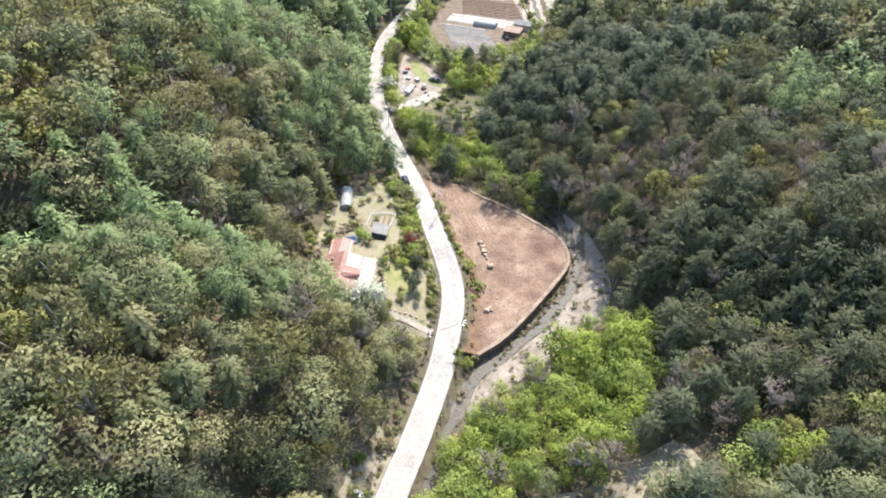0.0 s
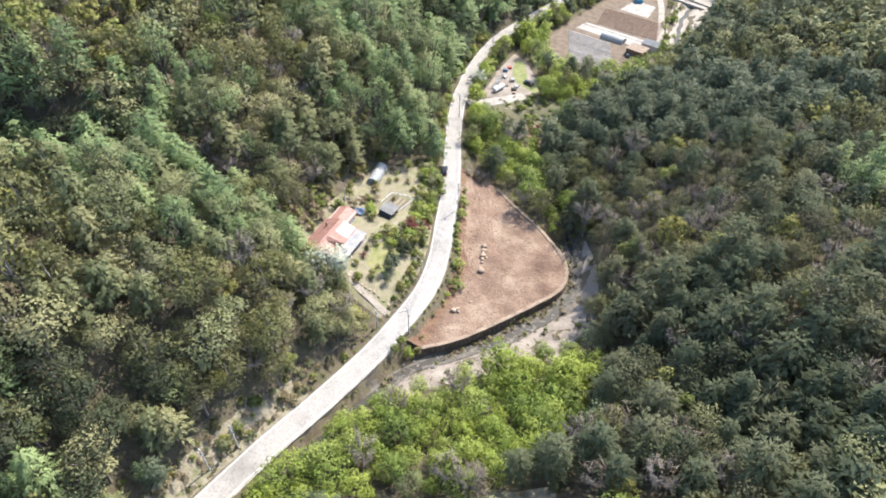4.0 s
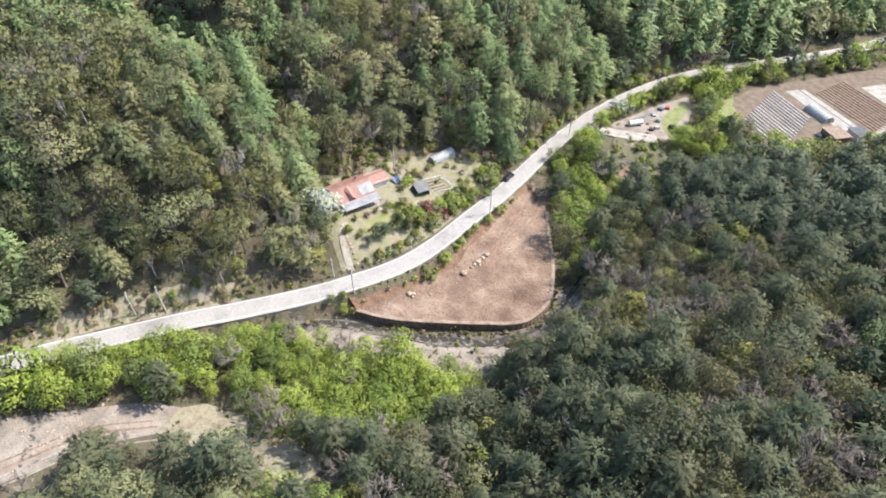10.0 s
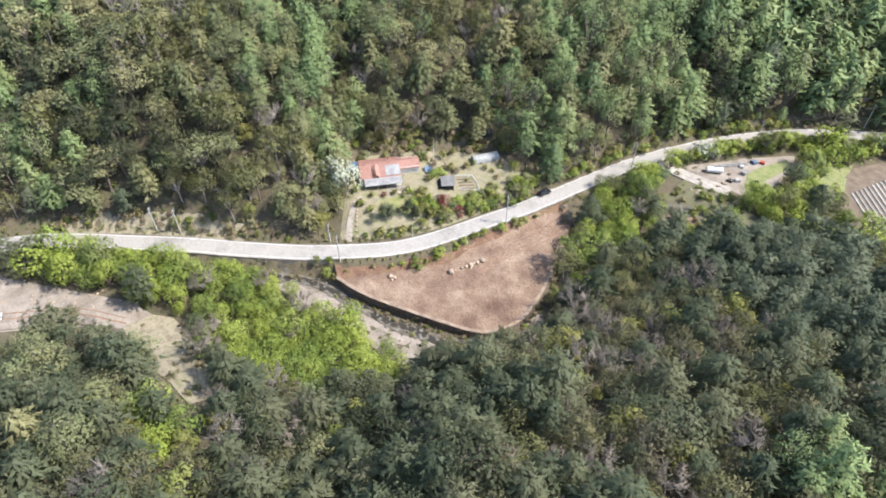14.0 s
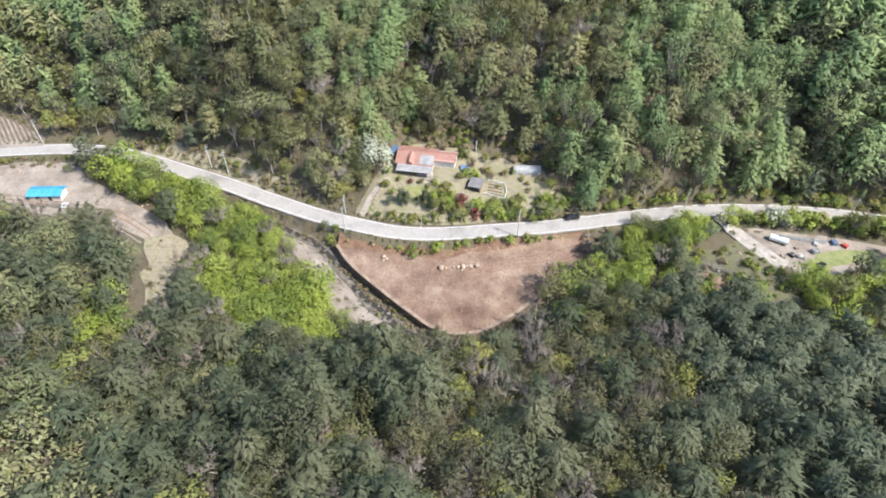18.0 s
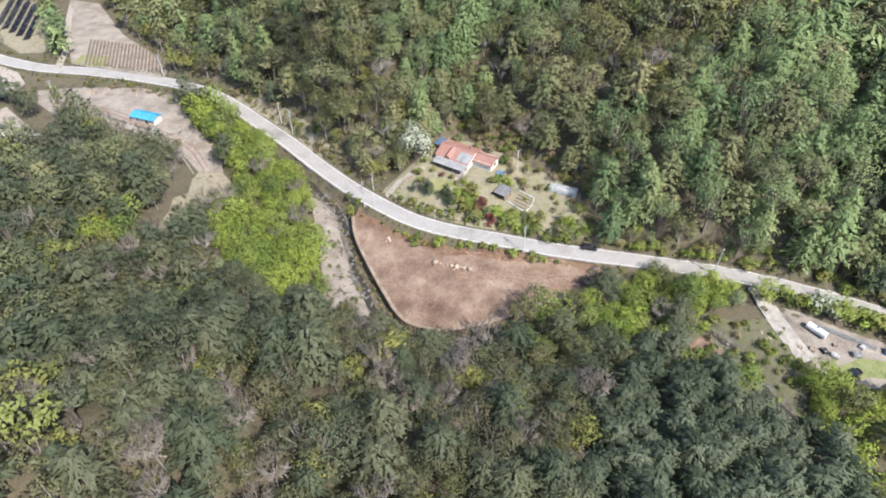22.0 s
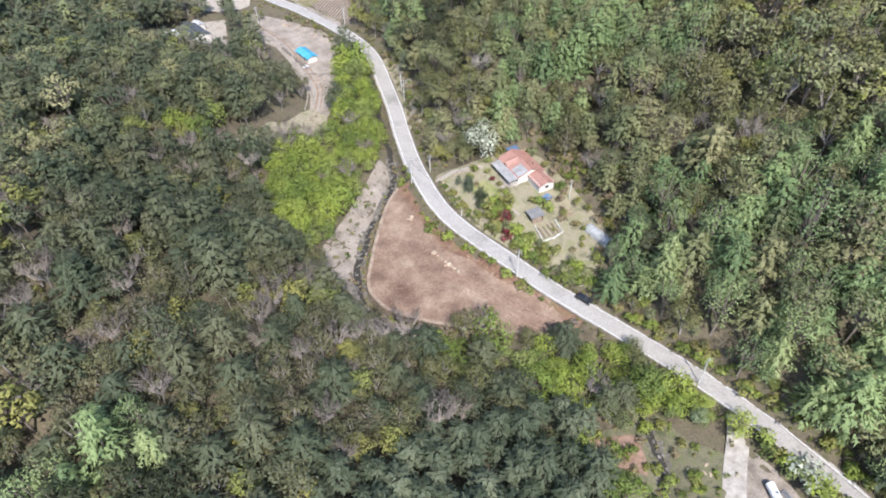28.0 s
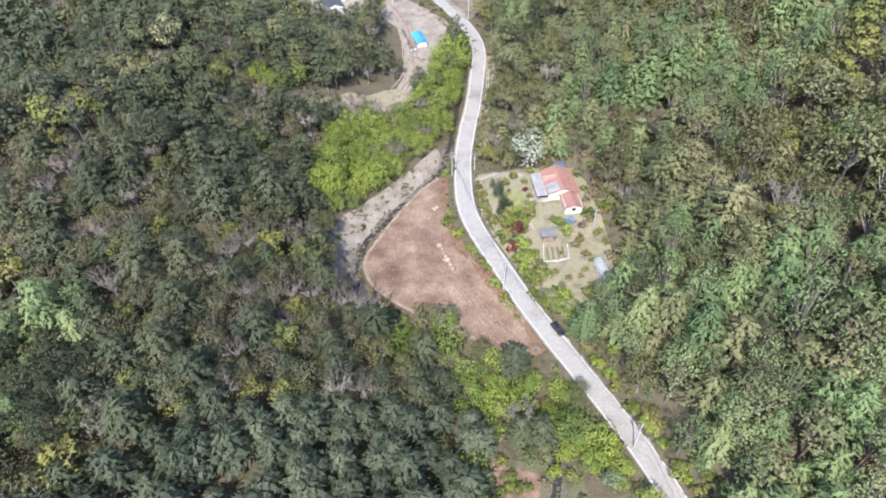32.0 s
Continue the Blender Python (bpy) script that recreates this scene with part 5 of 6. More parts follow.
def conifer(h, r, n, full=0.6, droop=0.15, lift=0.1, base=0.2, whorls=15, arms=8):
    """A spire of whorls: each arm is a feathered row of needle sprays."""
    u = base + (0.99 - base) * (np.arange(whorls) + RNG.uniform(-0.3, 0.3, whorls)) / whorls
    rad = r * ((1 - u) / (1 - base)) ** full * RNG.uniform(0.8, 1.15, whorls) + 0.25
    reach = rad[:, None] * RNG.uniform(0.6, 1.15, (whorls, arms))
    turn = RNG.uniform(0, 6.28, (whorls, 1)) + math.tau * np.arange(arms) / arms + RNG.uniform(-0.25, 0.25, (whorls, arms))
    k = RNG.choice(whorls, n, p=(rad + 0.5) / (rad + 0.5).sum())
    i = RNG.integers(arms, size=n)
    q = np.sqrt(RNG.uniform(0.04, 1.0, n))
    L, th = reach[k, i], turn[k, i]
    out = np.stack([np.cos(th), np.sin(th), np.zeros(n)], 1)
    side = np.stack([-np.sin(th), np.cos(th), np.zeros(n)], 1) * RNG.choice([-1, 1], n)[:, None]
    w = 0.34 * L * (1.1 - q) * RNG.uniform(0, 1, n)
    z = u[k] * h + lift * L * q - droop * L * q * q + RNG.uniform(-0.3, 0.3, n)
    c = out * (L * q)[:, None] + side * w[:, None] + np.stack([0 * z, 0 * z, z], 1)
    nr = out * RNG.uniform(0.0, 0.8, (n, 1)) + RNG.normal(0, 0.32, (n, 3)) + (0, 0, 1.0)
    al = out + side * RNG.uniform(0.1, 0.8, (n, 1)) + RNG.normal(0, 0.32, (n, 3)) + np.stack([0 * z, 0 * z, np.full(n, lift - 1.2 * droop)], 1)
    size = RNG.uniform(0.75, 1.3, n) * 0.45 * math.sqrt(620 / n) * (0.75 + 0.1 * r)
    trunk = rods([((0, 0, -0.6), (0, 0, h * 0.5), h * 0.014, h * 0.009), ((0, 0, h * 0.5), (0, 0, h * 0.97), h * 0.009, 0.02)], 5)
    puff = out * (0.25 + 0.75 * q)[:, None] + (0, 0, 0.75) + (u[k] ** 3)[:, None] * (0, 0, 0.5)
    return trunk, leaf_tris(c, nr, al, size * 1.3, 0.27), soft_normals(puff)


def lobed(h, r, leaves, lobes=9, size=0.36, low=0.35, flat=0.75, jit=0.5, slim=0.6, pads=False, open_=0.0):
    """A round or flat-topped crown of uneven lobes on forking limbs."""
    mid = h * (low + 1) / 2
    segs = [((0, 0, -0.6), (RNG.uniform(-0.1, 0.1) * r, RNG.uniform(-0.1, 0.1) * r, h * low), h * 0.022, h * 0.015)]
    top = segs[0][1]
    c, n, a, s, pf = [], [], [], [], []
    cents = []
    for i in range(lobes):
        th = math.tau * i / (lobes - 1) * 1.62 + RNG.uniform(-0.5, 0.5)
        f = 0.0 if i == 0 else RNG.uniform(0.45, 0.72)
        z = h * RNG.uniform(low + 0.12, 0.82) if i else h * 0.84
        z = min(z, h * (0.9 - 0.28 * f))
        cents.append((np.array([math.cos(th) * r * f, math.sin(th) * r * f, z]), r * RNG.uniform(0.36, 0.56)))
        segs.append((top, cents[-1][0], h * 0.009, h * 0.004))
    per = leaves // lobes
    size = size * math.sqrt(620 / leaves) * (0.5 + 0.14 * r)
    for q, lr in cents:
        d = RNG.normal(size=(per, 3))
        d[:, 2] = d[:, 2] * 0.8 + 0.35
        d /= np.linalg.norm(d, axis=1, keepdims=True)
        sq = np.array([1, 1, 0.45 if pads else flat])
        c.append(q + d * lr * sq * RNG.uniform(0.72 - open_, 1.12, (per, 1)))
        up = np.array([0, 0, 1.2 if pads else 0.35])
        n.append(d + up + RNG.normal(size=(per, 3)) * jit)
        a.append(d * (0.6, 0.6, 0.3) + RNG.normal(size=(per, 3)) * 0.8)
        s.append(RNG.uniform(0.65, 1.25, per) * size)
        pf.append(d * 0.7 + (c[-1] - (0, 0, mid)) / (r, r, h * 0.4) * 0.4 + (0, 0, 0.4))
    return rods(segs, 4), leaf_tris(np.vstack(c), np.vstack(n), np.vstack(a), np.concatenate(s), slim), soft_normals(np.vstack(pf))


def bare(h, r, n):
    """A leafless tree: pale limbs that fork twice into a fan of twigs, with a few unopened sprays."""
    lean = RNG.uniform(-0.06, 0.06, 2) * h
    fork = np.array([lean[0], lean[1], h * 0.36])
    segs = [((0, 0, -0.6), fork, h * 0.02, h * 0.013)]
    c, a, z = [], [], []
    for i in range(9):
        th = math.tau * i / 9 + RNG.uniform(-0.3, 0.3)
        f = RNG.uniform(0.3, 0.62)
        q = np.array([math.cos(th) * r * f, math.sin(th) * r * f, h * RNG.uniform(0.6, 0.74)])
        segs.append((fork, q, h * 0.0085, h * 0.005))
        for _ in range(4 if n > 300 else 2):
            d = np.array([math.cos(th), math.sin(th), 0]) * r * RNG.uniform(0.15, 0.42) + np.array([*(RNG.normal(size=2) * r * 0.16), RNG.uniform(0.12, 0.28) * h])
            segs.append((q, q + d, h * 0.0045, h * 0.0016))
            for _ in range(max(2, n // 90)):
                b = q + d * RNG.uniform(0.2, 1.0)
                e = d * 0.3 + RNG.normal(size=3) * r * 0.13 + (0, 0, 0.05 * h)
                c.append(b + e * 0.4)
                a.append(e)
                z.append(np.linalg.norm(e) * 0.7)
    c, a = np.array(c), np.array(a)
    twigs = leaf_tris(c, RNG.normal(size=c.shape), a, np.array(z), 0.06)
    k = max(6, n // 22)
    d = RNG.normal(size=(k, 3)) * (r * 0.42, r * 0.42, h * 0.1) + (0, 0, h * 0.74)
    sprays = leaf_tris(d, RNG.normal(size=(k, 3)) + (0, 0, 0.5), RNG.normal(size=(k, 3)), RNG.uniform(0.15, 0.3, k), 0.4)
    c = np.vstack([c, d])
    return rods(segs, 3), np.vstack([twigs, sprays]), soft_normals((c - (0, 0, h * 0.5)) / (r, r, h * 0.4))


def forms(make, count):
    """Forms of a kind: fine ones for near trees, then coarser ones for those farther off."""
    fine = [make(980) for _ in range(count)]
    return fine, [make(420) for _ in range(count)], [make(130) for _ in range(count)]


U = RNG.uniform
KINDS = {
    "larch": (forms(lambda n: conifer(U(11.5, 15.5), U(4.0, 5.2), n, U(0.5, 0.7), 0.1, 0.22, 0.2, 12, 9) if U(0, 1) < 0.8 else lobed(U(12, 16), U(3.0, 3.7), n, 18, 0.32, 0.22, 1.0, 0.5, 0.5, False, 0.1), 12), LEAF_FIR, MAT_BARK),
    "pine": (forms(lambda n: conifer(U(11, 14), U(3.5, 4.5), n, U(0.35, 0.5), 0.0, 0.16, 0.34, 8, 8) if U(0, 1) < 0.5 else lobed(U(11, 14.5), U(3.4, 4.4), n, 17, 0.35, 0.36, 0.8, 0.5, 0.5, True), 8), LEAF_PINE, MAT_BARK),
    "grey_pine": (forms(lambda n: conifer(U(9.5, 12.5), U(3.5, 4.5), n, U(0.38, 0.55), 0.03, 0.18, 0.28, 8, 9) if U(0, 1) < 0.75 else lobed(U(9, 12), U(3.2, 4.2), n, 15, 0.33, 0.32, 0.85, 0.6, 0.5, True, 0.15), 8), LEAF_GREY, MAT_BARK),
    "deep_pine": (forms(lambda n: lobed(U(9.5, 13), U(3.4, 4.3), n, 15, 0.35, 0.3, 0.9, 0.6, 0.6, True, 0.1), 5), LEAF_DEEP, MAT_BARK),
    "dark_pine": (forms(lambda n: conifer(U(9.5, 12), U(3.1, 3.8), n, 0.36, 0.0, 0.34, 0.26, 9, 8), 5), LEAF_DARK, MAT_BARK),
    "oak": (forms(lambda n: lobed(U(9, 12.5), U(3.2, 4.2), n, 11, 0.34, 0.3, 0.8, 0.9, 0.6, False, 0.3), 5), LEAF_OLIVE, MAT_TWIG),
    "grey_oak": (forms(lambda n: lobed(U(9, 12.5), U(3.4, 4.4), n, 13, 0.34, 0.3, 0.8, 0.9, 0.5, False, 0.3), 6), LEAF_GREYOAK, MAT_TWIG),
    "willow": (forms(lambda n: lobed(U(7, 9.5), U(2.7, 3.7), n, 14, 0.34, 0.16, 0.85, 0.4, 0.62, False, 0.0), 7), LEAF_LIME, MAT_BARK),
    "yellow_tree": (forms(lambda n: lobed(U(7.5, 10.5), U(2.8, 3.6), n, 9, 0.36, 0.28, 0.85, 0.6, 0.6, False, 0.2), 3), LEAF_YELLOW, MAT_BARK),
    "pale_willow": (forms(lambda n: lobed(U(7.5, 10), U(2.8, 3.8), n, 12, 0.34, 0.2, 0.85, 0.6, 0.4, False, 0.1), 4), LEAF_PALE, MAT_BARK),
    "bare_tree": (forms(lambda n: bare(U(8, 11), U(3.0, 4.0), n), 4), LEAF_BARE, MAT_TWIG),
    "brush": (([lobed(U(1.4, 2.4), U(1.2, 1.8), 44, 4, 0.14, 0.05, 0.9, 0.7, 0.6) for _ in range(4)],) * 3, LEAF_SHRUB, MAT_BARK),
    "shrub": (([lobed(U(1.8, 2.8), U(1.3, 1.8), 240, 7, 0.23, 0.05, 0.9, 0.6, 0.6) for _ in range(6)],) * 3, LEAF_SHRUB, MAT_BARK),
}
LABELS = {
    "larch": ("tall fresh-green larch with tiers of drooping branches", "tree"),
    "pine": ("olive-green red pine with a rounded layered crown", "tree"),
    "grey_pine": ("grey-green pine with spreading upturned branches", "tree"),
    "deep_pine": ("deep green pine with a full rounded crown, hill shade in its colour", "tree"),
    "dark_pine": ("dark blue-green Korean pine with a dense crown", "tree"),
    "oak": ("oak in thin olive-brown spring leaf", "tree"),
    "grey_oak": ("oak in thin grey-olive spring leaf", "tree"),
    "willow": ("bright lime-green broadleaf tree by the stream", "tree"),
    "yellow_tree": ("yellow-green tree in new spring leaf", "tree"),
    "pale_willow": ("pale silvery-green willow beside the stream thicket", "tree"),
    "bare_tree": ("leafless tree with fine grey twigs", "tree"),
    "shrub": ("low rounded green shrub", "shrub"),
}
PROTO = {}


def proto(kind, i):
    """Trunk and crown meshes of one form of a kind, shared by its trees."""
    if (kind, i) not in PROTO:
        (tv, tf), lv, pv = KINDS[kind][0][0][i]
        trunk = np_mesh("trunk", tv, tf)
        trunk.materials.append(KINDS[kind][2])
        crown = np_mesh("crown", lv, np.arange(len(lv)).reshape(-1, 3), puff=pv)
        crown.materials.append(KINDS[kind][1])
        PROTO[kind, i] = trunk, crown
    return PROTO[kind, i]


def tree(kind, x, y, scale=1.0, i=None, z=None, name=None, label="", leaf=None, group="trees of the valley"):
    if kind != "shrub" and inside(np.array([x]), np.array([y]), HOLLOW)[0]:
        return None
    i = int(RNG.integers(len(KINDS[kind][0][0]))) if i is None else i
    z = float(land(np.array([x]), np.array([y]))[0]) if z is None else z
    text, cat = LABELS[kind]
    t = thing(name or ("broadleaf_tree" if kind == "willow" else kind), label or text, cat,
              pose(x, y, z, RNG.uniform(-3, 3), RNG.uniform(-3, 3), RNG.uniform(0, 360)) @ Matrix.Diagonal((scale * RNG.uniform(0.93, 1.07), scale * RNG.uniform(0.93, 1.07), scale, 1)), group)
    trunk, crown = proto(kind, i)
    if leaf is not None:
        if (kind, i, leaf.name) not in PROTO:
            PROTO[kind, i, leaf.name] = crown.copy()
            PROTO[kind, i, leaf.name].materials[0] = leaf
        crown = PROTO[kind, i, leaf.name]
    for nm, me in (("trunk", trunk), ("crown", crown)):
        o = new(nm, me)
        o.parent = t
    return t


def wood(name, label, kind, places):
    """Many trees of a kind that nobody would count, as one mesh."""
    if not len(places):
        return
    vs, fs, ms, ts, ps, k = [], [], [], [], [], 0
    zs = land(places[:, 0], places[:, 1])
    far = np.hypot((places[:, 0] - 15) / 88, (places[:, 1] - 125) / 105)
    for (x, y, sc), z, f in zip(places, zs, far):
        choice = KINDS[kind][0][0 if f < 1.0 else 1 if f < 1.5 else 2]
        (tv, tf), lv, pv = choice[int(RNG.integers(len(choice)))]
        a = RNG.uniform(0, math.tau)
        spin = np.array([[math.cos(a), math.sin(a), 0], [-math.sin(a), math.cos(a), 0], [0, 0, 1]])
        ps += [np.zeros(tv.shape), pv @ spin]
        m = spin * sc * (RNG.uniform(0.9, 1.1), RNG.uniform(0.9, 1.1), RNG.uniform(0.9, 1.1))
        v = np.vstack([tv, lv]) @ m + (x, y, z)
        n = len(tv)
        vs.append(v)
        fs += [tf + k, np.arange(len(lv)).reshape(-1, 3) + k + n]
        ms += [np.ones(len(tf)), np.zeros(len(lv) // 3)]
        ts.append(np.full(len(v), RNG.random()))
        k += len(v)
    me = np_mesh(name, np.vstack(vs), np.vstack(fs), np.concatenate(ms), np.concatenate(ts), puff=np.vstack(ps))
    me.materials.append(KINDS[kind][1])
    me.materials.append(KINDS[kind][2])
    tagged(new(name, me), label, "trees", kind="stuff")


def scatter(x0, x1, y0, y1, gap):
    """Uneven places on a staggered grid."""
    gx, gy = np.meshgrid(np.arange(x0, x1, gap), np.arange(y0, y1, gap * 0.88))
    gx = gx + (np.arange(gx.shape[0]) % 2)[:, None] * gap / 2
    return gx.ravel() + RNG.uniform(-0.36, 0.36, gx.size) * gap, gy.ravel() + RNG.uniform(-0.36, 0.36, gx.size) * gap


def field_noise(x, y, size, seed):
    """Smooth patches from -1 to 1."""
    q = np.zeros(x.shape)
    g = np.random.default_rng(seed)
    for _ in range(7):
        a, p = g.uniform(0, math.tau), g.uniform(0, math.tau)
        f = math.tau / size * g.uniform(0.6, 1.6)
        q += np.sin((x * math.cos(a) + y * math.sin(a)) * f + p)
    return np.clip(q / 3.0, -1, 1)


# open ground, where no tall tree stands
OPEN = [HOLLOW, SOUTH_CLEARING, FIELD, LOT, PLOT, NORTH_YARD, FARM, SOUTH_FIELD, SOUTH_YARD, SOLAR_YARD, NORTH_FIELD, BROWN_FIELD, CREEK_NORTH]
TX, TY = scatter(-165, 178, -125, 432, 5.9)
# younger trees that close the canopy on the southern spur and the east hill
YOUNG_X, YOUNG_Y = zip(scatter(-75, -6, 20, 110, 7.6), scatter(44, 112, 36, 190, 8.2))
_young = np.r_[np.zeros(len(TX), bool), np.ones(sum(map(len, YOUNG_X)), bool)]
TX, TY = np.concatenate([TX, *YOUNG_X]), np.concatenate([TY, *YOUNG_Y])
_dr, _ds = near_line(TX, TY, ROAD), near_line(TX, TY, STREAM)
_right = TX > np.interp(TY, ROAD[:, 1], ROAD[:, 0])
_keep = _dr > np.where(_right, 5.6, np.where(TY > 160, 5.0, 6.0))
_keep &= _ds > np.where((TY > 80) & (TY < 140), 6.5, 1.0)
_keep &= np.hypot(TX - 44, TY + 16) > 20
_keep &= ~((TX > 8) & (TX < 23) & (TY > -16) & (TY < 24))
_keep &= ~inside(TX, TY, [(-6, -70), (16, -58), (20, -46), (16, -36), (2, -34), (-12, -30), (-14, -50)])
for poly in OPEN:
    _keep &= ~inside(TX, TY, poly)
    _keep &= near_line(TX, TY, np.array([p for q in list(poly) + [poly[0]] for p in (q, q)])) > 1.6
_keep &= ~inside(TX, TY, GRAVEL) & ~inside(TX, TY, BANKS[1]) & ((_dr > 8.0) | (TY < 18) | (TY > 76) | _right)
_keep &= (near_line(TX, TY, np.array([p for q in FIELD[:11] for p in (q, q)])) > 7.5) | (TY > 152) | ~_right
TX, TY, _young = TX[_keep], TY[_keep], _young[_keep]
_xr = np.interp(TY, ROAD[:, 1], ROAD[:, 0])
_west = TX < _xr
_toe_w, _toe_e = np.interp(TY, YS, WEST_TOE), np.interp(TY, YS, EAST_TOE)
_p1, _p2, _r = field_noise(TX, TY, 38, 3), field_noise(TX, TY, 60, 9), RNG.random(len(TX))
KIND = np.full(len(TX), "oak", dtype=object)
def plant(poly, mixture):
    """Stand of mixed kinds inside a polygon, in shares; its edge wanders among the neighbours."""
    jx, jy = TX + 5.0 * _p1 + RNG.normal(0, 1.5, len(TX)), TY + 5.0 * _p2 + RNG.normal(0, 1.5, len(TX))
    hit = np.flatnonzero(inside(jx, jy, poly))
    if len(hit):
        share = np.array(list(mixture.values()), float)
        KIND[hit] = np.array(list(mixture), dtype=object)[RNG.choice(len(share), len(hit), p=share / share.sum())]


# the far slopes
_e = ~_west
KIND[_west & (_r < 0.45 + 0.4 * _p1)] = "larch"
KIND[_west & (KIND == "oak") & (_p2 + RNG.normal(0, 0.4, len(TX)) > 0.1)] = "pine"
KIND[_e & (_r < 0.6 + 0.5 * _p1)] = "grey_pine"
KIND[_e & (KIND == "oak") & (RNG.random(len(TX)) < 0.25)] = "bare_tree"
# west: southern pines and oaks
plant([(-80, -80), (-64, -10), (-51, 46), (-26, 64), (-16, 58), (-12, 15), (-40, -20)], {"pine": 4, "larch": 2.6, "dark_pine": 1.2, "deep_pine": 1.6, "oak": 1.2, "yellow_tree": 0.4})
plant([(-75, -70), (-65, -25), (-19, 12), (-8, 4), (-21, -28)], {"oak": 4, "yellow_tree": 2.5, "larch": 2, "pine": 1.5})
# the spur south of the house
plant([(-92, 30), (-92, 72), (-62, 72), (-30, 98), (-4, 104), (-2, 66), (-20, 50), (-36, 34), (-60, 26)], {"oak": 4.2, "pine": 2.9, "bare_tree": 0.9, "yellow_tree": 1.0})
plant([(-46, 64), (-31, 86), (-24, 96), (-4, 92), (-4, 66), (-20, 56), (-28, 50)], {"oak": 4.8, "bare_tree": 1.5, "pine": 2.2, "yellow_tree": 0.8})
plant([(-66, 76), (-55, 88), (-40, 112), (-26, 101), (-38, 77), (-62, 70)], {"larch": 4.5, "pine": 2.5, "yellow_tree": 1.3, "oak": 1.2})
plant([(-58, 62), (-94, 66), (-80, 90), (-66, 84), (-54, 80)], {"oak": 3, "yellow_tree": 3, "pine": 2, "larch": 1.5})
plant([(-50, 100), (-30, 110), (-20, 94), (-35, 85)], {"larch": 5, "oak": 1.5, "yellow_tree": 1, "pine": 1.5})
plant([(-72, 18), (-40, 30), (-22, 46), (-16, 58), (-30, 62), (-52, 48), (-72, 42)], {"pine": 5, "deep_pine": 3, "larch": 1, "oak": 1})
# the hollow behind the house and the brown wood above it
plant([(-94, 92), (-94, 118), (-72, 132), (-44, 156), (-30, 156), (-28, 130), (-38, 114), (-60, 108), (-70, 98)], {"larch": 5.5, "pine": 3, "deep_pine": 0.8, "oak": 0.6})
plant([(-62, 104), (-66, 120), (-52, 140), (-40, 152), (-32, 146), (-32, 130), (-42, 112)], {"pine": 6, "larch": 2.6, "oak": 0.8, "bare_tree": 0.5})
plant([(-40, 152), (-45, 168), (-66, 180), (-84, 187), (-142, 208), (-165, 160), (-150, 112), (-94, 117), (-73, 128), (-56, 142)], {"oak": 5, "bare_tree": 1.3, "yellow_tree": 1.2, "pine": 2.2, "larch": 0.6})
plant([(-110, 150), (-100, 150), (-85, 119), (-94, 112), (-104, 118)], {"yellow_tree": 6, "oak": 3})
plant([(-136, 214), (-102, 190), (-96, 174), (-112, 176)], {"yellow_tree": 5, "oak": 4})
# the larch wood along the road to the north
plant([(-14, 160), (-36, 156), (-45, 180), (-60, 169), (-77, 189), (-104, 217), (-110, 330), (-14, 340), (-14, 196)], {"larch": 8, "pine": 1.2, "oak": 0.5, "deep_pine": 0.4})
# gully in shade: the darker pine kinds put that shade into the colour
plant([(-24, 228), (-50, 224), (-92, 238), (-92, 262), (-24, 256)], {"larch": 5, "deep_pine": 3, "dark_pine": 1})
# east: grey pines, the oak knoll, and the mixed wood to the south
plant([(40, 116), (62, 126), (104, 114), (130, 92), (98, 82), (60, 74), (52, 86), (46, 108)], {"grey_pine": 8.5, "bare_tree": 0.5, "deep_pine": 0.5, "yellow_tree": 0.3})
plant([(26, 56), (44, 46), (70, 40), (112, 50), (104, 84), (62, 76), (46, 70)], {"grey_pine": 5, "grey_oak": 2, "yellow_tree": 1.1, "bare_tree": 1, "pine": 1.2})
plant([(62, 50), (84, 50), (88, 70), (70, 68)], {"yellow_tree": 4, "grey_oak": 3, "grey_pine": 3})
plant([(20, 44), (14, 0), (26, -16), (90, -40), (110, 40), (68, 42), (40, 48)], {"grey_pine": 6, "grey_oak": 1.5, "pine": 2, "bare_tree": 0.8, "yellow_tree": 0.6})
plant([(102, 84), (100, 112), (112, 150), (160, 150), (160, 80)], {"grey_oak": 4, "bare_tree": 2, "grey_pine": 3.5, "yellow_tree": 0.6})
plant([(40, 140), (40, 160), (46, 184), (64, 186), (80, 170), (112, 170), (124, 146), (114, 128), (92, 134), (68, 128), (54, 122)], {"grey_oak": 5, "bare_tree": 1.5, "yellow_tree": 0.9, "grey_pine": 2.4})
plant([(112, 170), (80, 172), (46, 184), (82, 202), (106, 202)], {"grey_oak": 3, "grey_pine": 4, "yellow_tree": 1.6, "bare_tree": 1})
# deep_pine among the larches carries this slope's shade in its needle colour
plant([(94, 164), (112, 164), (138, 166), (164, 212), (122, 206), (100, 188), (92, 182)], {"larch": 3.4, "deep_pine": 5, "oak": 0.6})
plant([(52, 250), (74, 276), (110, 300), (185, 260), (162, 212), (114, 218), (96, 236)], {"deep_pine": 3.5, "oak": 3.5, "pine": 2.5})
plant([(28, 185), (15, 200), (22, 218), (28, 228), (51, 246), (101, 238), (114, 219), (82, 198), (77, 185), (58, 182)], {"dark_pine": 9, "oak": 0.4})
KIND[_e & inside(TX, TY, [(55, 82), (42, 82), (36, 108), (50, 112)])] = "pale_willow"
KIND[_e & inside(TX, TY, [(54, 49), (48, 60), (64, 64), (72, 57)]) & (RNG.random(len(TX)) < 0.7)] = "willow"
_low = _e & (TX < _toe_e + 3) & (TY > 160) & (KIND != "dark_pine")
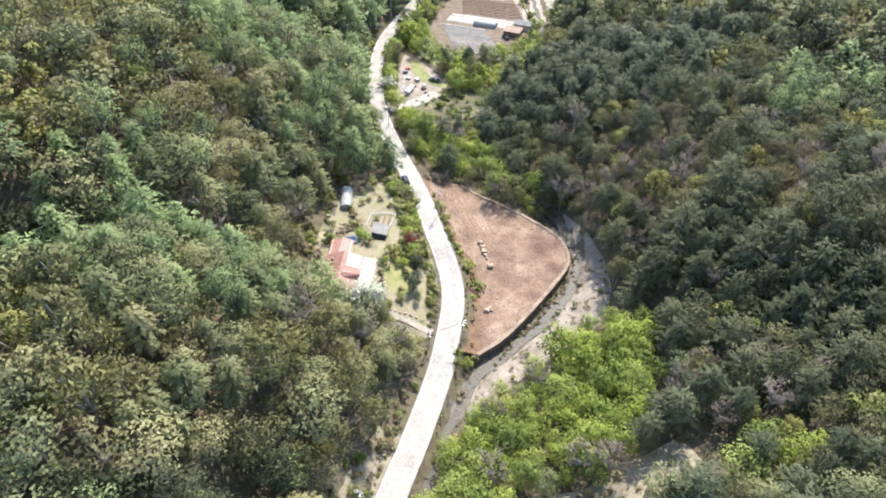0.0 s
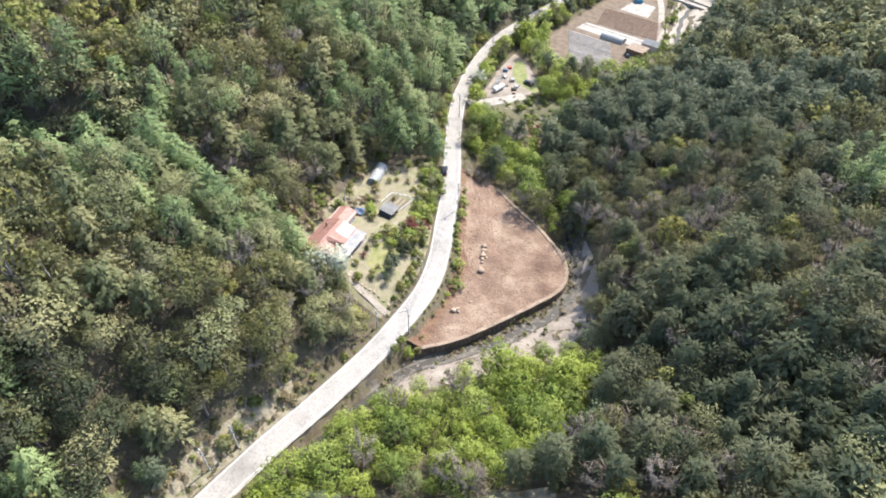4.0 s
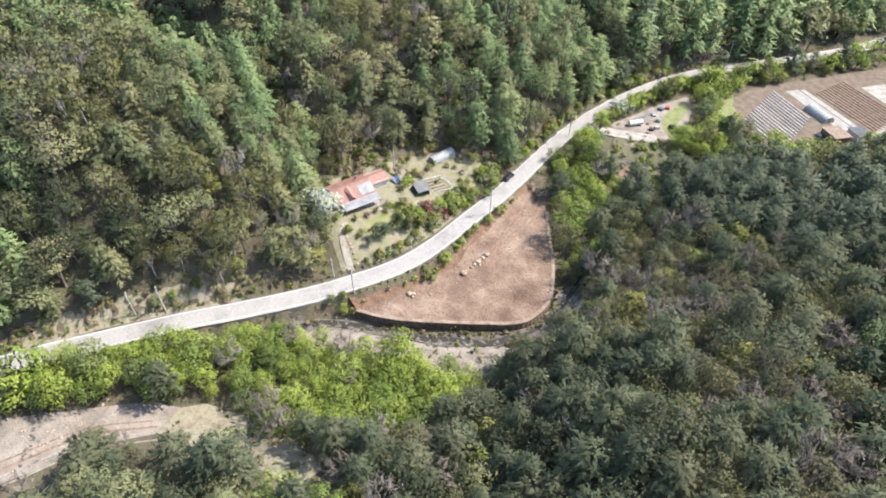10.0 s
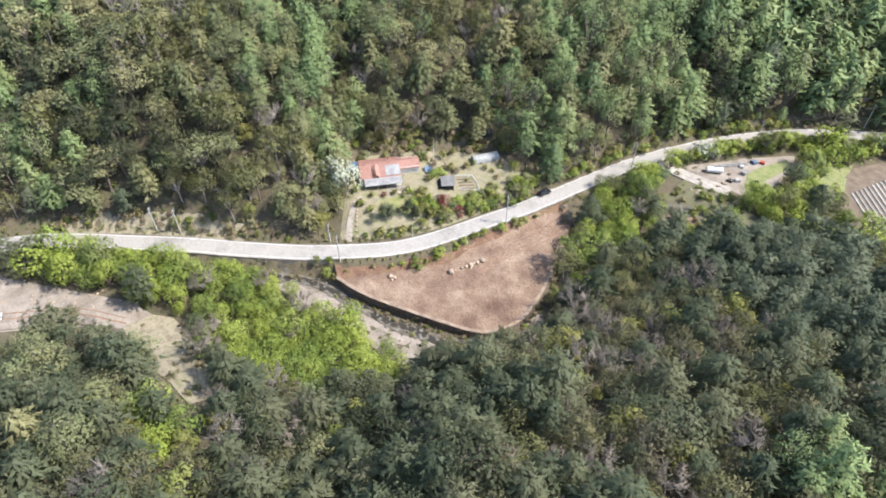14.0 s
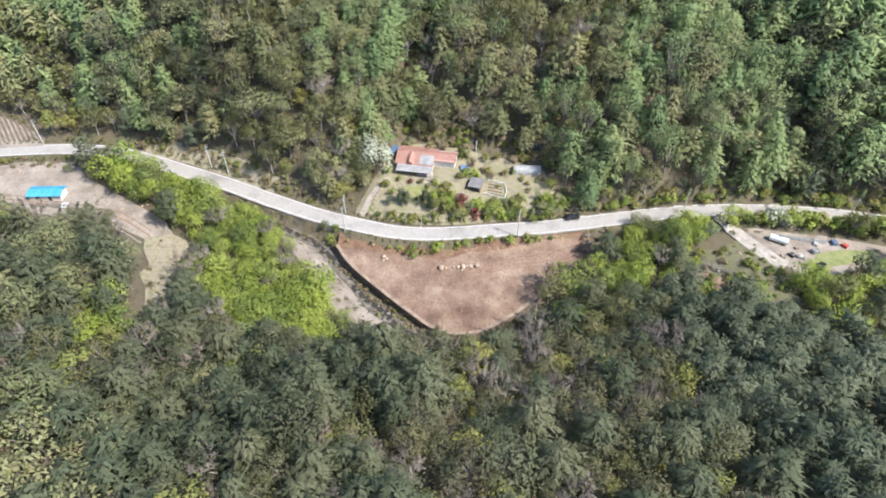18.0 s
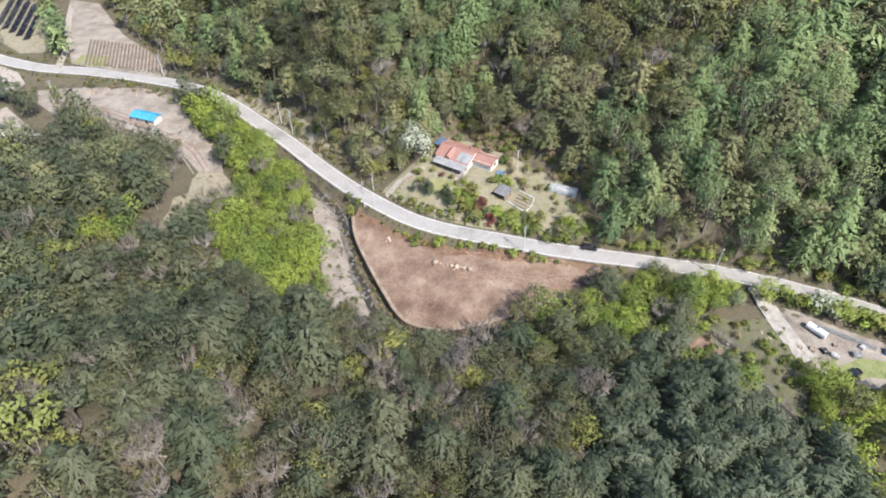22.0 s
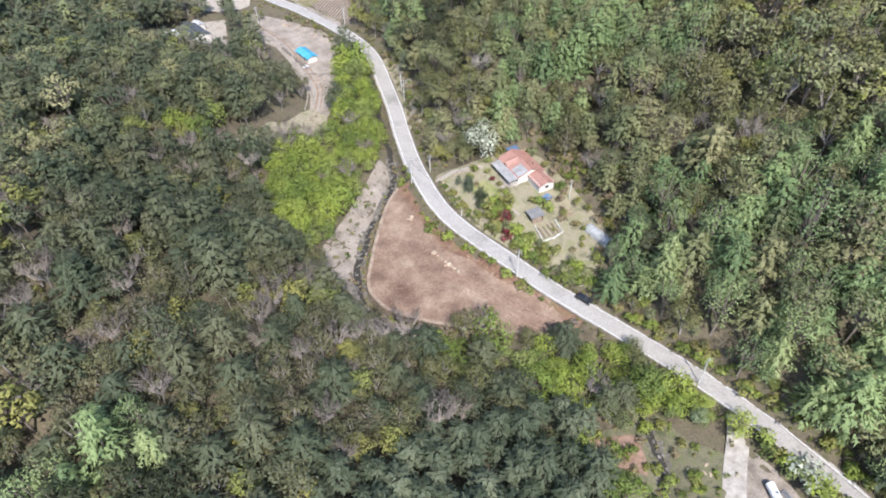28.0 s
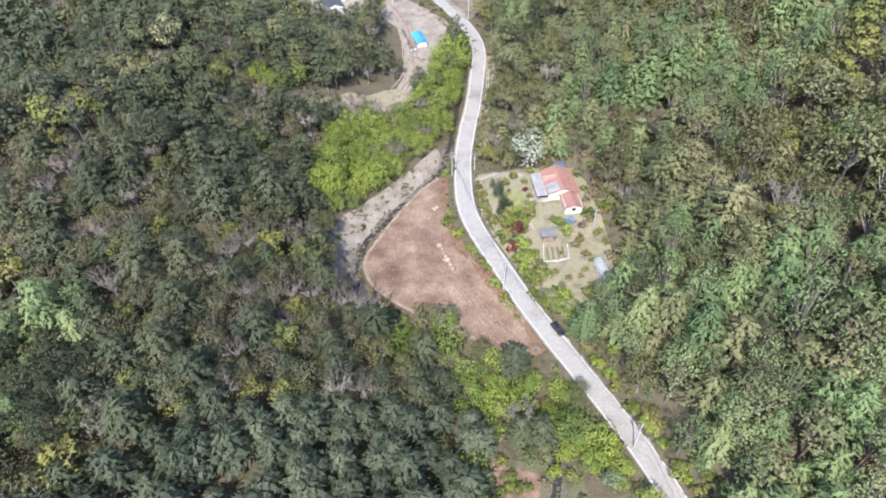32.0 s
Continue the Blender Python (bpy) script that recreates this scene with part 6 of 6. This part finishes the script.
KIND[_low & (RNG.random(len(TX)) < 0.8)] = "willow"
# the lime-green thicket by the stream stands closer
_lx, _ly = scatter(-14, 56, 14, 108, 4.0)
_in = inside(_lx, _ly, LIME) & (near_line(_lx, _ly, ROAD) > 6.0) & ~inside(_lx, _ly, LOT) & ~inside(_lx, _ly, GRAVEL)
_in &= near_line(_lx, _ly, STREAM) > np.where(_ly > 78, 5.0, 0.5)
_out_ = ~(_e & inside(TX, TY, LIME))
_young = np.r_[_young[_out_], np.zeros(_in.sum(), bool)]
TX, TY, KIND = np.r_[TX[_out_], _lx[_in]], np.r_[TY[_out_], _ly[_in]], np.r_[KIND[_out_], np.where(RNG.random(_in.sum()) < 0.04, "bare_tree", "willow").astype(object)]
_west = TX < np.interp(TY, ROAD[:, 1], ROAD[:, 0])
_e, _toe_w = ~_west, np.interp(TY, YS, WEST_TOE)
SCALE = np.clip(RNG.normal(1.12, 0.18, len(TX)), 0.7, 1.5)
SCALE = np.where(KIND == "willow", SCALE * RNG.uniform(0.6, 1.1, len(TX)), SCALE)
SCALE = np.where(_west & (TY > 100), SCALE * np.where(TY > 175, 1.16, 1.08), SCALE)
SCALE = np.where(_west & (TX > _toe_w - 4) & (TY < 165), SCALE * 0.85, SCALE)
SCALE = np.where(_e & ((KIND == "grey_oak") | (KIND == "oak") | (KIND == "bare_tree")), SCALE * 0.85, SCALE)
SCALE = np.where(_young, SCALE * 0.76, SCALE)
CAP = {"larch": 190, "pine": 115, "grey_pine": 170, "dark_pine": 70, "deep_pine": 50, "oak": 95, "grey_oak": 90, "willow": 150, "yellow_tree": 60, "bare_tree": 90, "pale_willow": 40}
WOODS = {"larch": "dense green larch wood on the hillside", "pine": "olive-green pine wood on the hillside", "grey_pine": "grey-green pine wood on the hillside",
         "dark_pine": "dark blue-green pine stand", "deep_pine": "deep green pine wood on the upper hillside, shade put into its colour", "oak": "oak wood in thin olive-brown spring leaf", "grey_oak": "oak wood in thin grey-olive spring leaf", "willow": "bright lime-green trees along the stream",
         "pale_willow": "pale silvery-green trees along the stream", "yellow_tree": "scattered yellow-green trees in new leaf", "bare_tree": "scattered leafless grey trees"}
_near = np.hypot(TX - 15, (TY - 125) * 0.84)
for kind, cap in CAP.items():
    ids = np.flatnonzero(KIND == kind)
    ids = ids[np.argsort(_near[ids])]
    for j in ids[:cap]:
        tree(kind, TX[j], TY[j], SCALE[j], group=f"{kind}s")
    rest = ids[cap:]
    wood("pine_wood" if kind.endswith("pine") else kind + "_wood" if not kind.endswith("_tree") else "wood", WOODS[kind], kind, np.stack([TX[rest], TY[rest], SCALE[rest]], 1))
# undergrowth
UX, UY = scatter(-120, 140, -90, 370, 4.6)
_k = (near_line(UX, UY, ROAD) > 4.4) & (near_line(UX, UY, STREAM) > 2.6)
for poly in (FIELD, LOT, NORTH_YARD, FARM, SOUTH_FIELD, SOUTH_YARD, SOLAR_YARD, NORTH_FIELD, BROWN_FIELD, CREEK_NORTH, PLOT):
    _k &= ~inside(UX, UY, poly)
_k &= (RNG.random(len(UX)) < 0.6) & ((near_line(UX, UY, ROAD) < np.where((UY > 90) & (UY < 170), 48, 24)) | (near_line(UX, UY, STREAM) < 14) | ((np.abs(UX - 80) < 32) & (np.abs(UY - 120) < 75) & (RNG.random(len(UX)) < 0.6)))
wood("undergrowth", "low green and straw-coloured undergrowth", "brush", np.stack([UX[_k], UY[_k], RNG.uniform(0.45, 1.0, _k.sum())], 1))
# tufts of grass along the road edges
GX, GY, GS = [], [], []
for p, q in zip(ROAD, ROAD[1:]):
    if -100 < p[1] < 350:
        d = (q - p) / np.hypot(*(q - p))
        for sd in (-1, 1):
            for _ in range(2):
                o = sd * RNG.uniform(3.5, 5.6)
                if sd > 0 and 90 < p[1] < 172:
                    o = RNG.uniform(3.4, 4.6)
                x, y = p[0] + d[1] * o, p[1] - d[0] * o
                GX.append(x), GY.append(y), GS.append(RNG.uniform(0.18, 0.5))
GX, GY, GS = np.array(GX), np.array(GY), np.array(GS)
_k = ~inside(GX, GY, FIELD) & ~inside(GX, GY, NORTH_YARD) & ~inside(GX, GY, LOT)
wood("roadside_grass", "tufts of green and straw-coloured grass along the road", "brush", np.stack([GX[_k], GY[_k], GS[_k]], 1))

# ---- garden and roadside plants ----
LEAF_DRY = foliage("dry_brush", [(0.17, 0.13, 0.085), (0.24, 0.19, 0.12), (0.20, 0.17, 0.08)], 0.2)
for i, (x, y, s) in enumerate(((11.2, 116.2, 1.1), (9.6, 123.4, 1.15), (5.8, 131.5, 0.8), (4.6, 135.2, 0.9), (3.6, 138.2, 0.8), (2.6, 144.6, 1.0), (1.4, 149.6, 0.95), (0.6, 152.4, 0.7), (7.2, 129.0, 0.7), (10.6, 119.6, 0.6), (-0.6, 156.5, 0.55), (10.4, 112.4, 0.5))):
    tree("shrub", x, y, s * 1.25, z=float(field_z(x, y)) - 0.1, label="bright green shrub on the bank between road and field", group="shrubs on the field bank", leaf=LEAF_LIME if i % 3 else None)
tree("willow", 8.0, 91.2, 0.5, label="small pale green tree beside the retaining wall")
tree("shrub", 9.6, 93.2, 1.0)
tree("shrub", 5.9, 92.4, 0.9)
tree("willow", -17.4, 100.6, 1.6, name="blossom_tree", label="tree covered in white blossom beside the house", leaf=LEAF_WHITE, group="garden trees")
tree("willow", -7.0, 129.0, 0.66, name="maple", label="small maple with dark red leaves in the garden", leaf=LEAF_RED, group="garden trees")
tree("shrub", -5.0, 132.8, 1.5, name="garden_shrub", label="garden shrub with dark reddish leaves", leaf=LEAF_RED, group="garden shrubs")
for x, y, s in ((-5.6, 110.6, 0.52), (-4.8, 112.6, 0.5), (-5.4, 118.0, 0.56), (-4.2, 119.8, 0.5), (-4.4, 107.0, 0.34)):
    tree("dark_pine", x, y, s, name="garden_conifer", label="small dark green clipped conifer in the garden", leaf=LEAF_DEEP if y > 114 else LEAF_DARK, group="garden conifers")
tree("shrub", -12.4, 124.0, 1.35, label="yellow-green rounded garden bush", leaf=LEAF_YELLOW, group="garden shrubs")
tree("shrub", -10.6, 125.6, 1.0, label="bright green garden bush", leaf=LEAF_LIME, group="garden shrubs")
tree("shrub", -21.4, 131.6, 1.5, label="round bright green bush behind the shed", leaf=LEAF_LIME, group="garden shrubs")
tree("yellow_tree", -29.6, 134.5, 0.5, label="small yellow-leaved tree behind the yard", group="garden trees")
tree("yellow_tree", -31, 138.5, 0.42, label="small yellow-leaved tree behind the yard", group="garden trees")
_g = random.Random(11)
for i in range(64):
    u = _g.random()
    y = 104 + 54 * u
    x = np.interp(y, ROAD[:, 1], ROAD[:, 0]) - _g.uniform(4.8, 9.5)
    s = _g.uniform(0.9, 1.6)
    if y < 120:
        x, s = np.interp(y, ROAD[:, 1], ROAD[:, 0]) - _g.uniform(4.4, 6.5), s * 0.55
    tree("shrub", x, y, s, name="hedge_bush", label="rounded garden shrub on the bank above the road", group="hedge shrubs", leaf=(None, LEAF_PINE, None, LEAF_YELLOW, LEAF_LIME)[i % 5])
for x, y, s in ((-6.5, 150.5, 0.9), (-9.5, 155.5, 1.25), (-12.5, 157, 1.3), (-7.2, 153.6, 0.8), (-14.8, 160.8, 1.2), (-12.2, 151.8, 0.8)):
    tree("shrub", x, y, s * 1.25, label="broad olive-green bush beside the road", group="hedge shrubs")
for i in range(20):
    x, y = _g.uniform(-33, -8), _g.uniform(106, 157)
    if abs(x + 22) > 9 or y > 128:
        tree("shrub", x, y, _g.uniform(0.3, 0.75), name="garden_plant", label="low garden plant in the yard", group="garden plants", leaf=(LEAF_LIME, None, LEAF_YELLOW)[i % 3])
# hedge between the road and the north yard
for i in range(26):
    y = 216 + i * 2.2
    x = np.interp(y, ROAD[:, 1], ROAD[:, 0]) + 5.2 + _g.uniform(-0.5, 0.9)
    white = 5 <= i <= 6
    tree("shrub", x, y, _g.uniform(1.4, 2.1) * (1.25 if white else 1), label="white-flowering roadside hedge bush" if white else "yellow-green roadside hedge bush", group="roadside hedge", leaf=LEAF_WHITE if white else (LEAF_LIME, LEAF_LIME, LEAF_YELLOW)[i % 3])
tree("yellow_tree", 18.6, 208.4, 0.62, label="bright yellow-green round tree by the stream", leaf=LEAF_LIME)
tree("shrub", 14.6, 202.6, 1.2, label="yellow-green bush on the earth slope", leaf=LEAF_LIME)
tree("willow", -9.6, 204.6, 0.85, label="grey-green round tree above the stream", leaf=LEAF_PALE)
tree("willow", 7.0, 231.5, 1.0, label="large yellow-green tree at the end of the drive", leaf=LEAF_LIME)
tree("willow", 3.4, 180.6, 0.7, name="blossom_tree", label="tree with pale greenish-white blossom by the field", leaf=LEAF_PALE, group="garden trees")
for x, y in ((-4.2, 213.2), (-2.4, 214.4), (-0.6, 214.2), (1.0, 215.0), (-3.2, 215.4)):
    ob = new("stone_slab", BOULDERS[int(x * 7) % 6])
    ob.matrix_basis = pose(x, y, zl(x, y) + 0.25, 0, 0, x * 40) @ Matrix.Diagonal((1.3, 0.6, 0.5, 1))
    tagged(ob, "pale stone slab piled beside the drive", "stone", "stones beside the drive")
tree("willow", 11.5, 233, 1.05, label="broad yellow-green tree beside the north yard", leaf=LEAF_YELLOW)
tree("willow", 15.5, 238.5, 0.9, label="broad yellow-green tree beside the north yard", leaf=LEAF_YELLOW)
tree("willow", 8.8, 240, 0.8)
for x, y, s in ((-6, 181, 0.75), (-8.5, 187, 0.8), (-3.5, 188.5, 0.85), (-11, 193.5, 0.7), (-8.2, 199, 0.9), (-12.5, 203, 0.8), (-5.5, 196, 0.75), (2, 178, 0.7)):
    tree("willow", x, y, s, label="rounded green tree between road and stream", leaf=None if x < -6 else LEAF_SHRUB)
for i in range(80):
    y = _g.uniform(14, 84)
    x = np.interp(y, ROAD[:, 1], ROAD[:, 0]) - _g.uniform(4.2, 9.5)
    tree("shrub", x, y, _g.uniform(0.3, 0.95), name="bank_scrub", leaf=(LEAF_SHRUB, LEAF_DRY, LEAF_PINE, LEAF_DRY)[i % 4], label="low scrub on the dry roadside bank", group="bank scrub")
for i in range(54):
    y = _g.uniform(168, 268)
    x = np.interp(y, ROAD[:, 1], ROAD[:, 0]) - _g.uniform(3.9, 5.6)
    tree("shrub", x, y, _g.uniform(0.8, 1.6), name="roadside_bush", label="green bush at the foot of the larch wood", group="wood-edge bushes", leaf=(LEAF_LIME, None, LEAF_YELLOW)[i % 3])
# dry brush on the slope behind the house
for i in range(60):
    x, y = _g.uniform(-42, -33), _g.uniform(104, 160)
    tree("shrub", x, y, _g.uniform(0.5, 1.1), name="dry_brush", label="dry brown brush on the slope behind the house", group="dry brush", leaf=LEAF_DRY if i % 3 else None)
# tall pines between the house and the road
for x, y, s in ((-8.2, 85.5, 0.8), (-11.5, 89.5, 1.0), (-8.6, 92.6, 0.75), (-13.8, 94.6, 0.75), (-16.5, 90.5, 1.1), (-20.5, 94.6, 0.9), (-22.5, 100.4, 0.95), (-21.5, 91, 1.1), (-12, 98.2, 0.6), (-26.5, 100, 1.0)):
    tree("pine", x, y, s, label="tall olive-green pine between house and road")
# heap of dead brushwood at the north tip of the field
for i in range(14):
    x, y = _g.uniform(-3.5, 5), 166.5 + _g.uniform(-1.5, 3.5)
    tree("shrub", x, y, _g.uniform(0.5, 1.0), z=float(road_z(y)) - 1.9, name="brushwood", label="grey-brown heap of dead brushwood", group="brushwood heaps", leaf=LEAF_BARE if i % 3 else LEAF_DRY)
for i in range(40):
    x, y = _g.uniform(16, 50), _g.uniform(44, 66)
    if inside(np.array([x]), np.array([y]), SOUTH_CLEARING)[0]:
        tree("shrub", x, y, _g.uniform(0.3, 0.8), name="dry_scrub", label="dry scrub on the grassy clearing", group="clearing scrub", leaf=(LEAF_DRY, LEAF_OLIVE)[i % 2])
# dry grass tufts along the foot of the field wall
for j in range(4, len(_edge) - 4):
    for k in range(2):
        d = _g.uniform(1.4, 3.0)
        x, y = _edge[j][0] + _n[j][0] * d + _g.uniform(-0.5, 0.5), _edge[j][1] + _n[j][1] * d + _g.uniform(-0.5, 0.5)
        tree("shrub", x, y, _g.uniform(0.2, 0.45), name="grass_tuft", label="dry straw-green grass tuft at the foot of the wall", group="grass tufts by the wall", leaf=(LEAF_DRY, LEAF_DRY, LEAF_SHRUB)[(j + k) % 3])
# scrub and dry grass tufts on the stream banks
for i in range(40):
    p = _st[_g.randrange(len(_st))]
    x, y = p[0] + _g.gauss(-1.5, 2.0), p[1] + _g.gauss(2.0, 2.0)
    if not inside(np.array([x]), np.array([y]), FIELD)[0]:
        tree("shrub", x, y, _g.uniform(0.25, 0.6), label="dry grass and scrub on the stream bank", group="stream bank scrub", leaf=LEAF_DRY if i % 3 else LEAF_SHRUB)
# young trees crowding the verge below the larch wood
for i in range(44):
    y = 164 + i * 2.4 + _g.uniform(-0.8, 0.8)
    x = np.interp(y, ROAD[:, 1], ROAD[:, 0]) - _g.uniform(5.2, 7.2)
    tree(("oak", "yellow_tree", "larch", "willow")[i % 4], x, y, _g.uniform(0.32, 0.55), label="young roadside tree at the foot of the wood", group="young roadside trees", leaf=(None, None, None, LEAF_SHRUB)[i % 4])
# beds and bushes about the house
for x, y, s, lf in ((-14.4, 108.6, 0.7, LEAF_SHRUB), (-14.0, 112.2, 0.55, LEAF_RED), (-14.2, 115.5, 0.7, LEAF_SHRUB), (-13.6, 120.2, 0.8, LEAF_LIME), (-10.8, 121.8, 0.9, LEAF_YELLOW), (-8.6, 122.6, 0.9, LEAF_SHRUB), (-7.4, 126.4, 1.0, LEAF_PINE),
                    (-9.6, 128.8, 0.9, LEAF_SHRUB), (-18.5, 127.2, 0.9, LEAF_SHRUB), (-20.2, 129.0, 1.1, LEAF_LIME), (-26.5, 130.5, 1.0, LEAF_DRY), (-29.5, 127.0, 1.2, LEAF_SHRUB), (-31.5, 121.0, 1.1, LEAF_DRY), (-31.8, 116.0, 1.0, LEAF_SHRUB),
                    (-31.4, 109.5, 1.2, LEAF_PINE), (-22.0, 102.8, 1.2, LEAF_SHRUB), (-17.2, 104.2, 0.9, LEAF_LIME), (-11.6, 104.8, 0.8, LEAF_SHRUB), (-8.4, 107.2, 0.9, LEAF_YELLOW), (-22.4, 137.4, 0.8, LEAF_DRY), (-24.2, 141.0, 0.9, LEAF_SHRUB),
                    (-30.8, 143.5, 1.2, LEAF_DRY), (-31.2, 147.5, 1.2, LEAF_SHRUB), (-23.4, 152.8, 0.8, LEAF_DRY), (-20.2, 156.0, 1.2, LEAF_SHRUB), (-28.0, 155.4, 1.3, LEAF_SHRUB), (-17.0, 149.0, 0.6, LEAF_DRY), (-13.8, 146.0, 0.7, LEAF_YELLOW)):
    tree("shrub", x, y, s * 1.15, label="garden bush in the house yard", group="garden shrubs", leaf=lf)

# hedge trees between the road and the farm
for i in range(34):
    y = 252 + i * 2.9 + _g.uniform(-0.9, 0.9)
    x = np.interp(y, ROAD[:, 1], ROAD[:, 0]) + 6.0 + _g.uniform(-0.8, 2.2)
    tree("willow", x, y, _g.uniform(0.5, 0.8), label="rounded green hedge tree along the farm road", group="farm hedge trees", leaf=(LEAF_SHRUB, LEAF_LIME, LEAF_PINE, LEAF_SHRUB)[i % 4])
for x, y, s in ((5.5, 231, 0.8), (9.5, 226.5, 0.85), (14.5, 229.5, 0.95), (6, 246, 0.85), (12, 247.5, 0.9), (18, 246, 0.9), (19.5, 240, 0.8), (2.5, 243.5, 0.7), (22.5, 251, 0.9), (8.5, 219.5, 0.7), (12.5, 221, 0.75)):
    tree("willow", x, y, s, label="lush green tree beside the north yard", group="trees by the north yard", leaf=LEAF_LIME if int(y) % 3 else LEAF_SHRUB)
# tufts and low scrub in the hollow by the stream
for i in range(150):
    x, y = _g.uniform(-10, 22), _g.uniform(194, 226)
    if inside(np.array([x]), np.array([y]), HOLLOW)[0] and near_line(np.array([x]), np.array([y]), _drive)[0] > 3.2:
        tree("shrub", x, y, 0.25 + 1.0 * _g.random() ** 2, name="bank_scrub", label="low green scrub on the stream bank", group="hollow scrub", leaf=(LEAF_SHRUB, LEAF_DRY, LEAF_LIME, LEAF_SHRUB)[i % 4])
# scrub on the strip between the road and the lot
for i in range(46):
    y = _g.uniform(-36, 6)
    x = np.interp(y, ROAD[:, 1], ROAD[:, 0]) + _g.uniform(4.6, 9.5)
    tree("shrub", x, y, _g.uniform(0.25, 0.65), name="dry_scrub", label="dry scrub between the road and the lot", group="lot scrub", leaf=(LEAF_DRY, LEAF_SHRUB, LEAF_DRY)[i % 3])
for x, y, s in ((-7.6, 2.8, 0.5), (-9.2, 7.5, 0.6), (-4.6, 13.5, 0.65), (9.5, -38, 0.55), (-0.5, -30, 0.45)):
    tree("willow", x, y, s, label="small grey-green tree beside the road", leaf=LEAF_PINE)

# broad trees along the stream and the road north of the field
for x, y, s, lf in ((-9.5, 182.5, 0.75, LEAF_PINE), (-13.2, 197.5, 0.7, LEAF_SHRUB), (2.5, 188, 0.95, LEAF_LIME), (12.5, 172, 0.9, LEAF_LIME), (7, 190.5, 0.8, LEAF_LIME), (-11.2, 154, 0.5, LEAF_PINE), (-20.4, 174, 0.5, LEAF_LIME), (-13.5, 160.5, 0.45, LEAF_LIME),
                    (-14, 152, 0.42, LEAF_PINE), (-10.2, 138.5, 0.32, LEAF_SHRUB), (-11, 144.5, 0.34, LEAF_PINE), (5.4, 89.4, 0.42, LEAF_SHRUB)):
    tree("willow", x, y, s, name="round_tree", label="broad rounded tree beside road or stream", group="round trees", leaf=lf)
for i in range(36):
    p = STREAM[_g.choice(np.flatnonzero((STREAM[:, 1] > 146) & (STREAM[:, 1] < 206)).tolist())]
    x, y = p[0] + _g.choice((-1, 1)) * _g.uniform(2.5, 6.5), p[1] + _g.uniform(-1, 1)
    if not inside(np.array([x]), np.array([y]), FIELD)[0] and near_line(np.array([x]), np.array([y]), ROAD)[0] > 6 and near_line(np.array([x]), np.array([y]), np.array([q for q in FIELD[:11] for _ in (0, 1)], float))[0] > 2.5:
        tree("willow", x, y, _g.uniform(0.35, 0.75), name="broadleaf_tree", label="leafy green tree on the stream bank", group="stream bank trees", leaf=(LEAF_LIME, LEAF_SHRUB, LEAF_PINE)[i % 3])
for i in range(70):
    x, y = _g.uniform(-46, -33), _g.uniform(104, 166)
    tree("shrub", x, y, _g.uniform(0.6, 1.3), name="dry_brush", label="dry brown brush on the slope behind the house", group="dry brush", leaf=(LEAF_DRY, LEAF_OLIVE, LEAF_SHRUB)[i % 3])

for i in range(34):
    y = 268 + _g.random() * 84
    x = np.interp(y, ROAD[:, 1], ROAD[:, 0]) + _g.uniform(8.5, 13.5)
    tree("willow", x, y, _g.uniform(0.4, 0.75), name="broadleaf_tree", label="leafy green tree between farm and road", group="farm hedge trees", leaf=(LEAF_SHRUB, LEAF_PINE, LEAF_LIME)[i % 3])
for i in range(18):
    tree("shrub", _g.uniform(43, 49), _g.uniform(286, 350), _g.uniform(0.7, 1.5), name="creek_bush", label="green bush between farm track and creek", group="creek bushes", leaf=(LEAF_SHRUB, LEAF_LIME)[i % 2])

# a crowded front garden between the house and the road
for i in range(12):
    x, y = _g.uniform(-15.5, -7.0), _g.uniform(103.5, 128)
    tree("shrub", x, y, _g.uniform(0.4, 0.95), name="garden_bush", label="leafy bush in the front garden", group="front garden bushes", leaf=(LEAF_SHRUB, LEAF_PINE, LEAF_DEEP, LEAF_LIME, LEAF_DRY)[i % 5])
for i in range(8):
    x, y = _g.uniform(-32, -16), _g.uniform(124, 157)
    if abs(x + 15.6) > 3.5 or abs(y - 132.6) > 3.5:
        tree("shrub", x, y, _g.uniform(0.4, 1.0), name="garden_bush", label="rough bush in the back yard", group="back yard bushes", leaf=(LEAF_SHRUB, LEAF_DRY, LEAF_PINE)[i % 3])
